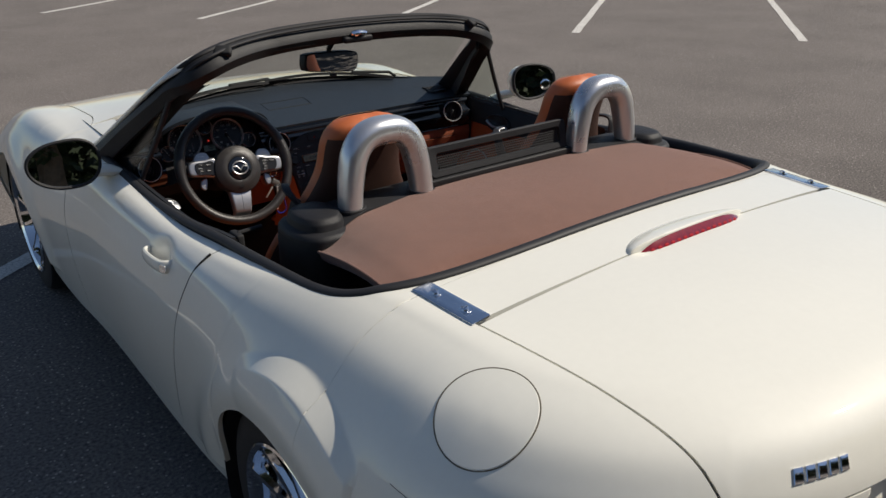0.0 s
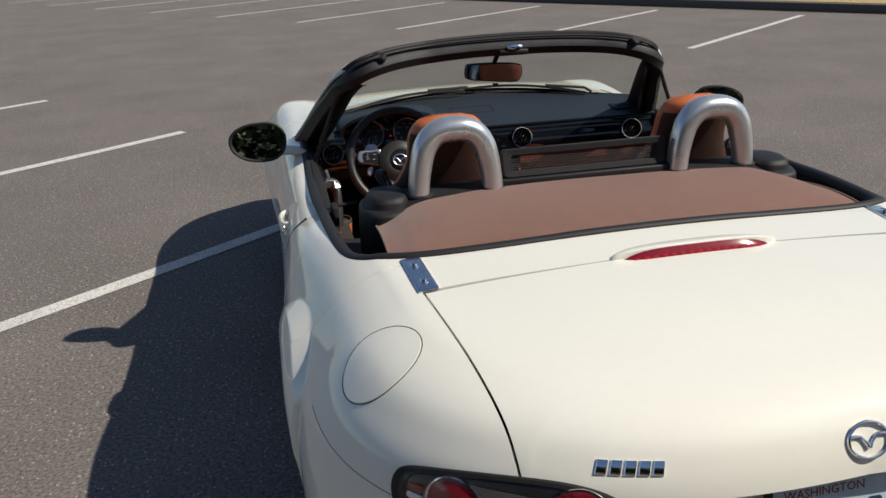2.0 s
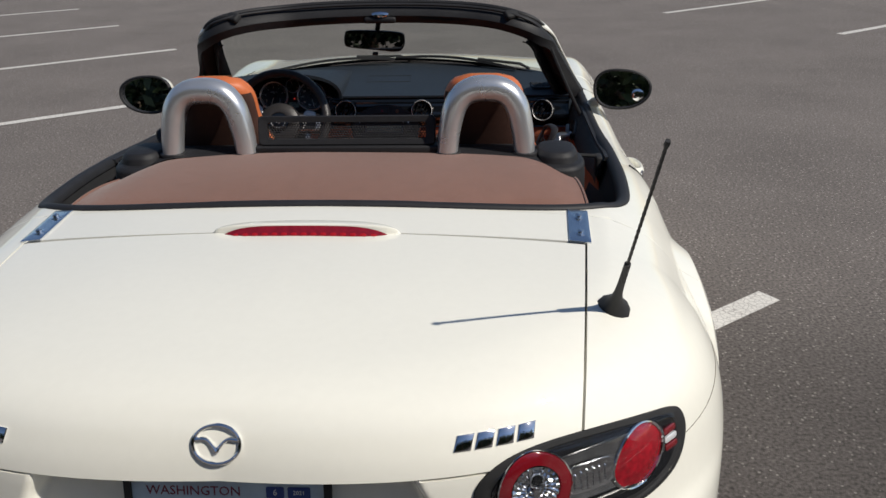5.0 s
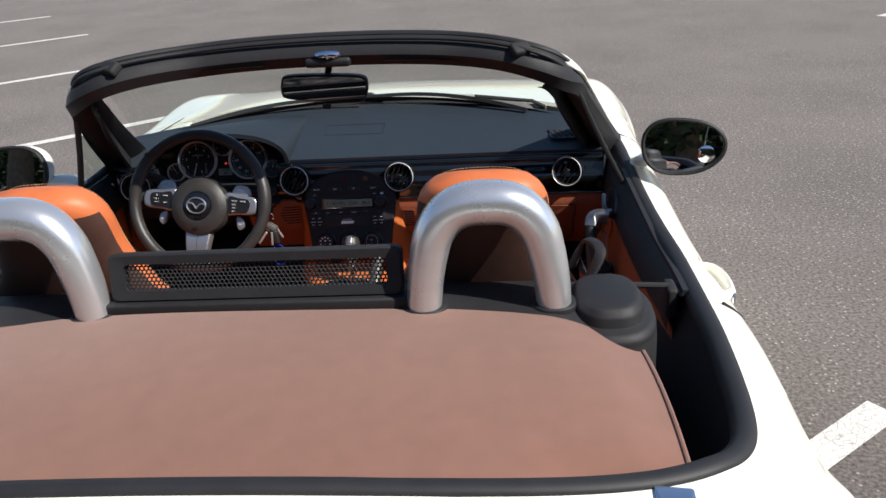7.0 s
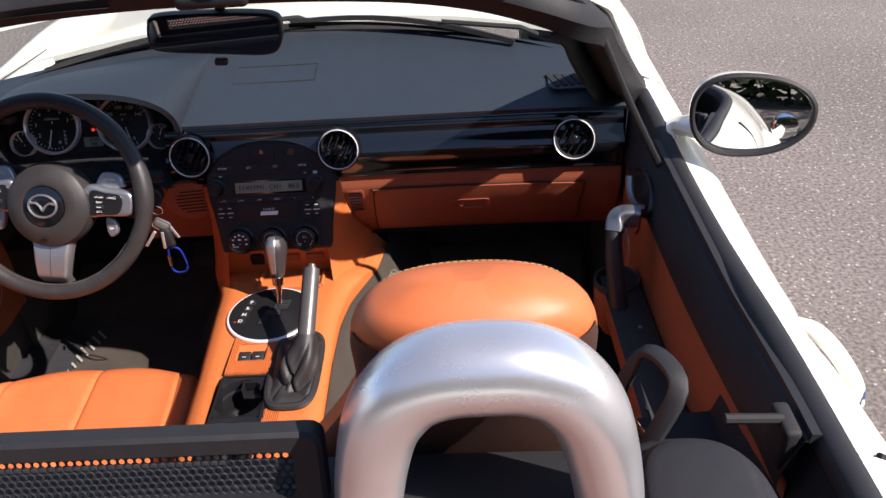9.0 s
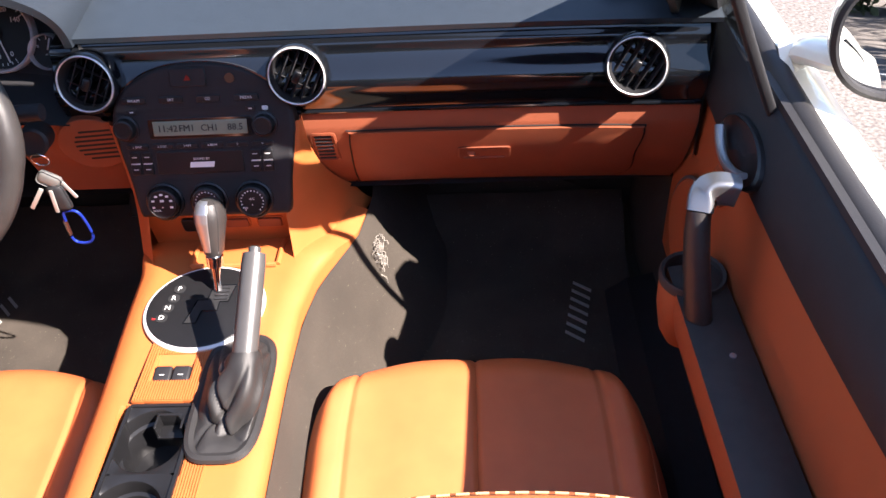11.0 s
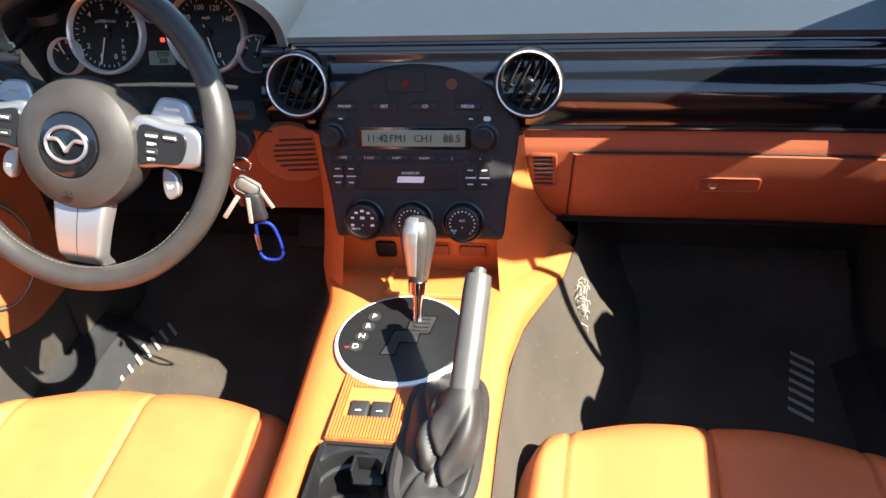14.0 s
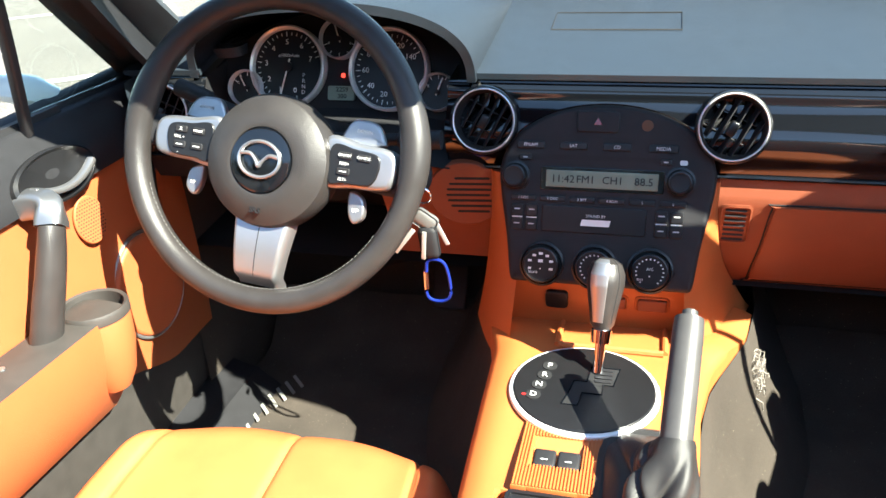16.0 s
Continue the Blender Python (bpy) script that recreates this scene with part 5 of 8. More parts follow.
CON = [(0.55, -.118, .100), (0.90, -.128, .101), (1.10, -.138, .099), (1.22, -.142, .103), (1.30, -.146, .118), (1.37, -.165, .148), (1.42, -.185, .170), (1.50, -.20, .185)]
cy_, cl_, cr_ = [np.array([r[k] for r in CON]) for k in range(3)]


def con_edge(y):
    return np.interp(y, cy_, cl_), np.interp(y, cy_, cr_)


def con_top(y):
    return 0.487 + 0.012 * smooth(1.05, 1.25, y) - 0.02 * smooth(1.33, 1.42, y)


def console_at(u, v):
    """From the left foot over the top to the right foot."""
    y = 0.55 + 0.93 * v
    l, r = con_edge(y)
    z = con_top(y)
    if u < 0.2:
        t = u / 0.2
        return Vector((l - 0.006 - 0.006 * (1 - t), y, 0.36 + (z - 0.014 - 0.36) * t))
    if u > 0.8:
        t = (1 - u) / 0.2
        return Vector((r + 0.003 + 0.003 * (1 - t), y, 0.36 + (z - 0.014 - 0.36) * t))
    t = (u - 0.2) / 0.6
    e = min(t, 1 - t)
    if -0.096 < l + (r - l) * t < -0.002 and 0.82 < y < 1.04:
        return Vector((l + (r - l) * t, y, z - 0.075))
    return Vector((l + (r - l) * t - (0.006 * (1 - e / 0.12) if t < 0.12 else 0) + (0.003 * (1 - e / 0.12) if t > 0.88 else 0), y, z - 0.014 * max(0, 1 - e / 0.12) ** 2))


console = part("centre_console", fixn(surf(60, 60, console_at)), ORANGE_P, car, "orange tan plastic centre console", sharp=1.0)
for s in (0, 1):
    bm = surf(8, 30, lambda u, v: Vector((con_edge(0.55 + 1.3 * v)[s] + (1 if s else -1) * (0.005 + 0.088 * u ** 2 + 0.03 * u), 0.55 + 1.3 * v, 0.458 - 0.290 * u + 0.06 * smooth(0.62, 1, v))))
    part("tunnel_carpet", fixn(bm), CARPET, car, "dark carpet on the tunnel side")

def carpet_specks(m):
    """Pale lint and grit over a carpet."""
    nt = m.node_tree
    b = nt.nodes["Principled BSDF"]
    geo, v, mix = nt.nodes.new("ShaderNodeNewGeometry"), nt.nodes.new("ShaderNodeTexVoronoi"), nt.nodes.new("ShaderNodeMix")
    v.inputs["Scale"].default_value = 240
    nt.links.new(geo.outputs["Position"], v.inputs["Vector"])
    near, pick, sep, both = nt.nodes.new("ShaderNodeMapRange"), nt.nodes.new("ShaderNodeMapRange"), nt.nodes.new("ShaderNodeSeparateColor"), nt.nodes.new("ShaderNodeMath")
    near.inputs["From Min"].default_value, near.inputs["From Max"].default_value = 0.20, 0.12
    pick.inputs["From Min"].default_value, pick.inputs["From Max"].default_value = 0.88, 0.95
    nt.links.new(v.outputs["Distance"], near.inputs["Value"])
    nt.links.new(v.outputs["Color"], sep.inputs[0])
    nt.links.new(sep.outputs[1], pick.inputs["Value"])
    both.operation = 'MULTIPLY'
    nt.links.new(near.outputs[0], both.inputs[0])
    nt.links.new(pick.outputs[0], both.inputs[1])
    mix.data_type = 'RGBA'
    old = b.inputs["Base Color"].links[0].from_socket
    nt.links.new(both.outputs[0], mix.inputs[0])
    nt.links.new(old, mix.inputs[6])
    mix.inputs[7].default_value = (0.26, 0.23, 0.17, 1)
    nt.links.new(mix.outputs[2], b.inputs["Base Color"])


carpet_specks(CARPET)
rnd = random.Random(5)
bm = bmesh.new()
for k in range(90):
    f = rnd.random()
    p = Vector((0.190 + 0.012 * rnd.random(), 1.43 + 0.06 * f, 0.425 - 0.07 * rnd.random() - 0.02 * f))
    q = p + Vector((rnd.uniform(-0.012, 0.012), rnd.uniform(-0.014, 0.006), rnd.uniform(-0.022, 0.004)))
    tube([p, p.lerp(q, 0.5) + Vector((0.004, 0, 0.004)), q], 0.0009, 4, bm=bm)
part("frayed_edge", bm, mat("frayed_fibres", (0.27, 0.245, 0.215), 0.9), car, "frayed grey carpet fibres beside the tunnel")
# shift plate with its bright ring
sm = facing((-0.028, 1.213, con_top(1.2)), (0, -0.02, 1), (0, 1, 0))
el = circle(1, 56)
part("shift_ring", slab([(0.0885 * a, 0.0855 * b) for a, b in el], 0.005, sm, bevel=0.003), RING_W, console, "silver oval ring")
plate_s = part("shift_plate", slab([(0.0830 * a, 0.0800 * b) for a, b in el], 0.0070, sm, bevel=0.002, back=0.003), SATIN_BLACK, console, "black oval gear selector plate")
for k, ch in enumerate("PRND"):
    p = sm @ Matrix.Translation((-0.044 - 0.004 * k, 0.034 - 0.0195 * k, 0.0072))
    part("selector_dot", lathe([(0.0088, 0.0), (0.0088, 0.0008), (0, 0.0009)], 16, p), BLACK_D, plate_s)
    text(ch, 0.0118, p @ Matrix.Translation((0.0, 0, 0.0011)), GREYTXT, plate_s)
part("red_mark", slab(rrect(0.005, 0.0026, 0.0008, 2), 0.0080, sm @ Matrix.Translation((-0.067, -0.026, 0)), back=0.006), RED_P, plate_s)
gate = [(-0.022, -0.036), (-0.004, -0.036), (-0.001, -0.012), (0.022, -0.012), (0.022, 0.006), (0.034, 0.006), (0.040, 0.040), (0.006, 0.040), (0.003, 0.010), (-0.012, 0.010), (-0.016, -0.012)]
part("shift_gate", slab(gate, 0.0074, sm, back=0.005), BLACK_D, plate_s, smooth=False)
part("gate_rim", sweep([sm @ Vector((x, y, 0.0074)) for x, y in gate], circle(0.0011, 6), True, up=(0, 0, 1)), GLOSS, plate_s)
for k in range(4):
    part("gate_step", slab(rrect(0.020, 0.0045, 0.001, 2), 0.0090, sm @ Matrix.Translation((0.022, 0.012 + 0.0075 * k, 0)), back=0.006), BLACK, plate_s)
sb = Vector((-0.014, 1.244, con_top(1.24) + 0.006))
kt = Vector((-0.012, 1.284, 0.599))
lever = part("gear_lever", sweep([sb + (kt - sb) * t for t in np.linspace(0, 0.5, 6)], circle(0.0065, 12), up=(1, 0, 0)), CHROME, car, "gear lever with a silver and black knob")
ax = (kt - sb).normalized()
km = facing(sb + (kt - sb) * 0.36, ax, (0, 1, 0))
part("knob_collar", lathe([(0.0, 0), (0.012, 0.0), (0.013, 0.016), (0.011, 0.018)], 24, km), CHROME, lever)
part("knob", lathe([(0.010, 0.016), (0.0145, 0.022), (0.0185, 0.046), (0.0230, 0.070), (0.0228, 0.084), (0.0180, 0.096), (0.009, 0.102), (0, 0.103)], 32, km, sx=0.98, sy=1.15), LEATHER_B, lever, "grey-black leather knob")
KNOB = [(0.0150, 0.026), (0.0185, 0.046), (0.0230, 0.070), (0.0228, 0.084), (0.0180, 0.096), (0.0105, 0.1012)]


def knob_face(u, v):
    # a bright shield let into the front of the knob and over its top
    k = v * (len(KNOB) - 1)
    i = min(int(k), len(KNOB) - 2)
    r, z = [KNOB[i][j] + (KNOB[i + 1][j] - KNOB[i][j]) * (k - i) for j in (0, 1)]
    a = radians(250 + (u - 0.5) * (52 + 22 * v))
    lift = 0.0009 if 0 < u < 1 and v < 1 else -0.0008
    return km @ Vector(((r + lift) * 0.98 * math.cos(a), (r + lift) * 1.15 * math.sin(a), z + (lift if v > 0.8 else 0)))


part("knob_face", fixn(surf(20, 40, knob_face)), SILVER_P, lever, "silver knob face", sharp=1.2)
part("knob_seam", sweep([km @ Vector((0.0002 + r * 0.98 * math.cos(radians(315)), r * 1.15 * math.sin(radians(315)), z)) for r, z in KNOB], circle(0.0005, 5)), BLACK_D, lever)

# ribbed switch panel with a well for the window switches
ZC = con_top(1.1)
RIB_L, RIB_R, WELL = -0.0865, 0.0020, (-0.0700, -0.0180, 1.0790, 1.1260)
for x0, x1, y0, y1 in ((RIB_L, WELL[0], 1.046, 1.150), (WELL[1], RIB_R, 1.046, 1.150), (WELL[0], WELL[1], 1.046, WELL[2]), (WELL[0], WELL[1], WELL[3], 1.150)):
    part("ribbed_panel", rbox(x1 - x0, y1 - y0, 0.0075, 0.0004, Matrix.Translation(((x0 + x1) / 2, (y0 + y1) / 2, ZC - 0.001))), ORANGE_P, console)
rib_full = part("rib", rbox(0.0016, 0.103, 0.0022, 0.0, Matrix.Translation((0, 1.098, ZC + 0.0062))), ORANGE_P, console, smooth=False)
rib_near = part("rib", rbox(0.0016, WELL[2] - 1.0465, 0.0022, 0.0, Matrix.Translation((0, (WELL[2] + 1.0465) / 2, ZC + 0.0062))), ORANGE_P, console, smooth=False)
rib_far = part("rib", rbox(0.0016, 1.1495 - WELL[3], 0.0022, 0.0, Matrix.Translation((0, (WELL[3] + 1.1495) / 2, ZC + 0.0062))), ORANGE_P, console, smooth=False)
used = set()
for k in range(25):
    x = RIB_L + 0.0025 + 0.0035 * k
    for proto in ((rib_near, rib_far) if WELL[0] - 0.001 < x < WELL[1] + 0.001 else (rib_full,)):
        r_ = new("rib", proto.data) if proto in used else proto
        used.add(proto)
        r_.parent = console
        r_.location = (x, 0, 0)
# the same ribs run on beside the cups
rib_side = part("rib", rbox(0.0016, 0.22, 0.0022, 0.0, Matrix.Translation((0, 0.93, con_top(0.93) - 0.0004))), ORANGE_P, console, smooth=False)
for k in range(8):
    r_ = rib_side if k == 0 else new("rib", rib_side.data)
    r_.parent = console
    r_.location = (0.0075 + 0.0035 * k, 0, 0)
bm = surf(4, 6, lambda u, v: Vector((WELL[0] + (WELL[1] - WELL[0]) * u, WELL[3] - 0.020 * v, ZC + 0.0060 - 0.0075 * v)))
part("well_slope", fixn(bm), ORANGE_P, console)
for x in (-0.0572, -0.0318):
    part("window_switch", rbox(0.0235, 0.0235, 0.0085, 0.003, Matrix.Translation((x, 1.0925, ZC + 0.0005)) @ Matrix.Rotation(radians(9), 4, 'X')), BLACK, console, "black rocker switch")
    part("switch_print", rbox(0.007, 0.0012, 0.0003, 0.0, Matrix.Translation((x, 1.088, ZC + 0.0086)) @ Matrix.Rotation(radians(9), 4, 'X')), GREYTXT, console, smooth=False)

# cup holder: a plate sunk into the console with two stepped wells
cupc = Vector((-0.0430, 0.934, con_top(0.95) + 0.001))
tray = part("cup_holder", sweep([cupc + Vector((x, y, 0.002)) for x, y in rrect(0.090, 0.217, 0.006, 4)], [(-0.003, -0.06), (0.0015, -0.06), (0.0015, 0.002), (-0.003, 0.002)], True), SATIN_BLACK, car, "black two-cup holder in the console")
for yc_, half_y in ((0.9905, 0.0515), (0.8850, 0.0540)):
    n_ = 48
    cx_ = -0.0485
    ring_c = [(0.0445 * math.cos(2 * math.pi * i / n_), 0.0465 * math.sin(2 * math.pi * i / n_)) for i in range(n_)]

    def square(a):
        # the plate's own edge in that direction
        ca, sa = math.cos(a), math.sin(a)
        k = min((0.0440 + (0.0055 if ca > 0 else -0.0055) * 1.0) / max(1e-6, abs(ca)), half_y / max(1e-6, abs(sa)))
        return k * ca, k * sa
    bm = bmesh.new()
    rings = []
    for f, r, z in ((0, 1.0, 0.0), (0.55, 1.0, -0.001), (1, 1.0, -0.003), (1, 0.97, -0.006), (1, 0.95, -0.022), (1, 0.86, -0.024), (1, 0.84, -0.026), (1, 0.80, -0.066), (1, 0.0, -0.067)):
        line = []
        for i in range(n_):
            a = 2 * math.pi * i / n_
            sx, sy = square(a)
            px, py = ring_c[i][0] * r, ring_c[i][1] * r
            lim = math.hypot(sx, sy)
            if math.hypot(px, py) > lim:
                px, py = sx * 0.995, sy * 0.995
            line.append(bm.verts.new((cx_ + sx + (px - sx) * f, yc_ + sy + (py - sy) * f, cupc.z + 0.002 + z)))
        rings.append(line)
    for p, q in zip(rings, rings[1:]):
        for i in range(n_):
            bm.faces.new([p[i], p[(i + 1) % n_], q[(i + 1) % n_], q[i]])
    part("cup", fixn(bm), SATIN_BLACK, tray, sharp=0.5)
# a sprung tab at the far rim of the first cup
part("cup_tab", rbox(0.034, 0.004, 0.030, 0.001, Matrix.Translation((-0.030, 1.030, cupc.z - 0.030))), SATIN_BLACK, tray)
for x in (-0.047, -0.013):
    part("cup_tab", rbox(0.003, 0.024, 0.026, 0.001, Matrix.Translation((x, 1.020, cupc.z - 0.026))), SATIN_BLACK, tray)
part("cup_tab", rbox(0.034, 0.020, 0.004, 0.001, Matrix.Translation((-0.030, 1.016, cupc.z - 0.022))), SATIN_BLACK, tray)

# handbrake
hb0, hb1 = Vector((0.070, 1.040, 0.535)), Vector((0.080, 1.172, 0.634))
d = (hb1 - hb0)
grip = part("handbrake", sweep([hb0 + d * t for t in (0, 0.05, 0.1, 0.5, 0.9, 0.95, 1.0)], circle(0.0150, 20, 0.016), up=(1, 0, 0), taper=lambda t: 0.93 + 0.07 * math.sin(math.pi * t)), GRIP, car, "grey leather handbrake grip with a black gaiter")
part("button", lathe([(0.008, 0), (0.008, 0.008), (0.005, 0.010), (0, 0.0105)], 16, facing(hb1, d, (1, 0, 0))), GRIP, grip)


def gaiter(u, v):
    a = 2 * math.pi * u
    ca, sa = math.cos(a), math.sin(a)
    base = Vector((0.045 + 0.042 * np.sign(ca) * abs(ca) ** 0.5, 1.055 + 0.098 * np.sign(sa) * abs(sa) ** 0.5, con_top(1.05) + 0.006))
    axis = hb0.lerp(hb1, 0.24)
    mid = Vector((0.055 + 0.031 * ca, 1.035 + 0.050 * sa, 0.512 + 0.016 * sa))
    top = axis + Vector((0.0175 * ca, 0.0140 * sa, -0.012 * sa))
    if v < 0.35:
        p = base.lerp(mid, smooth(0, 1, v / 0.35)) + Vector((0, 0, 0.004 * math.sin(math.pi * v / 0.35)))
    else:
        t = (v - 0.35) / 0.65
        p = mid.lerp(top, t ** 0.9) + Vector((0.006 * ca, 0.010 * sa, 0)) * math.sin(math.pi * t)
    w = math.sin(math.pi * min(1, v * 1.08)) ** 0.7
    crease = lambda c, s: math.exp(-((math.sin(0.5 * (a - c))) / s) ** 2)
    fold = w * (0.0042 * math.sin(3 * a + 5.5 * v) + 0.0025 * math.sin(5 * a - 7 * v) - 0.0105 * crease(4.2 - 1.9 * v, 0.07) - 0.0095 * crease(5.6 - 2.8 * v, 0.065) - 0.008 * crease(2.2 + 1.6 * v, 0.07) - 0.008 * crease(0.6 + 1.5 * v, 0.07) - 0.006 * crease(3.2 + 2.2 * v, 0.06))
    ring = -0.0035 * math.exp(-((v - 0.33 - 0.05 * sa) / 0.035) ** 2)
    return p + Vector((ca, sa, 0.35)) * (fold + ring)


part("gaiter", fixn(surf(96, 44, gaiter, close_u=True)), GAITER, grip, "folded black leather gaiter", sharp=2)
part("gaiter_frame", sweep([gaiter(t, 0) for t in np.linspace(0, 1, 49)[:-1]], circle(0.008, 8, 0.006), True), GAITER, grip)

# ---------------------------------------------------------------- seats
def seat(cx, side, label):
    def cushion(u, v):
        # u across, v from the back over the front edge and down
        x = (2 * u - 1)
        w = 0.262 - 0.012 * smooth(0.6, 0.86, v)
        if v < 0.72:
            t = v / 0.72
            y = 0.62 + 0.55 * t
            z = 0.352 + 0.034 * t
        else:
            t = (v - 0.72) / 0.28 * 1.9
            y = 1.17 + 0.062 * math.sin(min(t, 1.57)) - 0.05 * max(0, t - 1.57)
            z = 0.324 + 0.062 * math.cos(min(t, 1.57)) - 0.15 * max(0, t - 1.57) * 2.2
        yy = y - 0.085 * abs(x) ** 3.0 * smooth(0.40, 0.72, v)
        bol = 0.012 * math.exp(-((abs(x) - 0.80) / 0.15) ** 2)
        edge = -0.080 * max(0, abs(x) - 0.80) ** 1.8 / 0.20 ** 1.8
        groove = -0.0045 * sum(math.exp(-((x * 0.235 - g) / 0.0032) ** 2) for g in (-0.165, 0.0, 0.165))
        puff = 0.006 * abs(math.sin((x * 0.235) / 0.165 * math.pi)) ** 0.6
        return Vector((cx + x * w, yy, z + bol + edge + groove + puff))
    base = part("seat", fixn(surf(130, 60, cushion)), ORANGE, car, label, sharp=1.6)

    for s in (0, 1):
        bm = surf(6, 30, lambda a, b: cushion(s, b) + Vector(((1 if s else -1) * 0.012 * math.sin(a * 2.6), 0, -min(0.17, max(0.0, cushion(s, b).z - 0.19)) * a)))
        part("seat_side", fixn(bm), ORANGE, base)
        path = [cushion(0.045 if s == 0 else 0.955, t) + Vector((0, 0, 0.0012)) for t in np.linspace(0.1, 0.98, 40)]
        part("stitching", stitches(path, 0.0032, 0.0052), STITCH, base)

    def back(u, v):
        a = 2 * math.pi * u
        w = 0.235 - 0.02 * v - 0.106 * smooth(0.50, 0.86, v)
        th = 0.062 - 0.007 * v
        close = math.sqrt(max(0.0, 1 - max(0, (v - 0.90) / 0.10) ** 2.4))
        c = Vector((cx + ((0.374 if side > 0 else -0.379) - cx) * smooth(0.4, 0.85, v), 0.70 - 0.175 * v - 0.042 * v * v, 0.30 + 0.790 * v ** 0.97))
        x = np.sign(math.cos(a)) * abs(math.cos(a)) ** 0.85
        y = np.sign(math.sin(a)) * abs(math.sin(a)) ** 0.85
        hollow = 0.022 * (1 - abs(x) ** 2) * (y > 0) * (1 - smooth(0.6, 0.8, v))
        deep = max(0.0, 1 - max(0, (v - 0.90) / 0.10) ** 3.6) ** (1 / 3.0)
        return c + Vector((w * x * (0.35 + 0.65 * close), (th * y - hollow) * deep, 0))
    bk = part("backrest", fixn(surf(72, 60, back, close_u=True)), ORANGE, base, "orange leather backrest with a built-in headrest", sharp=2)
    bm = surf(30, 40, lambda u, v: back(0.525 + 0.45 * u, 0.05 + 0.89 * v) + Vector((0, -0.004, 0)))
    part("back_panel", fixn(bm), BROWN_BACK, base, "dark brown seat back panel", sharp=2)
    path = []
    for a in np.linspace(0.02, 0.98, 60):
        u = 0.5 * a
        path.append(back(u * 0.96 + 0.01, 0.975 - 0.42 * abs(2 * a - 1) ** 5) + Vector((0, 0.0003, 0.0003)))
    part("stitching", stitches(path, 0.0044, 0.0064), STITCH, bk)
    path = [back(0.5 * a * 0.90 + 0.025, 0.990 - 0.30 * abs(2 * a - 1) ** 7) + Vector((0, 0.0002, 0.0004)) for a in np.linspace(0.04, 0.96, 60)]
    part("stitching", stitches(path, 0.0042, 0.0062), STITCH, bk)
    part("seat_slide", rbox(0.30, 0.50, 0.06, 0.01, Matrix.Translation((cx, 0.92, 0.172))), BLACK_D, base)
    return base


def stitches(path, ln, gap):
    """Short threads along a path."""
    arr = np.array([tuple(p) for p in path])
    s = np.r_[0, np.cumsum(np.linalg.norm(np.diff(arr, axis=0), axis=1))]
    bm = bmesh.new()
    k = 0.0
    while k + ln < s[-1]:
        p, q = [Vector([np.interp(x, s, arr[:, i]) for i in range(3)]) for x in (k, k + ln)]
        sweep([p, q], circle(0.00048, 5), bm=bm)
        k += gap
    return bm


seat(-0.405, -1, "orange tan leather driver's seat with three seams")
seat(0.362, 1, "orange tan leather passenger's seat with three seams")
for side in (1, -1):
    bm = sweep([Vector(p) for p in spline([(side * 0.54, 0.50, 0.86), (side * 0.575, 0.53, 0.915), (side * 0.555, 0.585, 0.915), (side * 0.53, 0.585, 0.86)], 16)], rrect(0.020, 0.008, 0.003, 2))
    part("belt_guide", bm, BLACK, car, "black seat belt guide")
    bm = sweep([Vector(p) for p in spline([(side * 0.545, 0.55, 0.89), (side * 0.60, 0.56, 0.70), (side * 0.63, 0.62, 0.30)], 14)], rrect(0.046, 0.0016, 0.0005, 2), up=(1, 0, 0))
    part("seat_belt", bm, BLACK_D, car, "black seat belt")
    bm = rbox(0.020, 0.05, 0.06, 0.006, Matrix.Translation((side * 0.706, 0.56, 0.775)))
    tube([(side * 0.64, 0.56, 0.835), (side * 0.70, 0.56, 0.832), (side * 0.715, 0.57, 0.80)], 0.006, 8, bm=bm)
    part("door_latch", bm, BLACK_D, car)

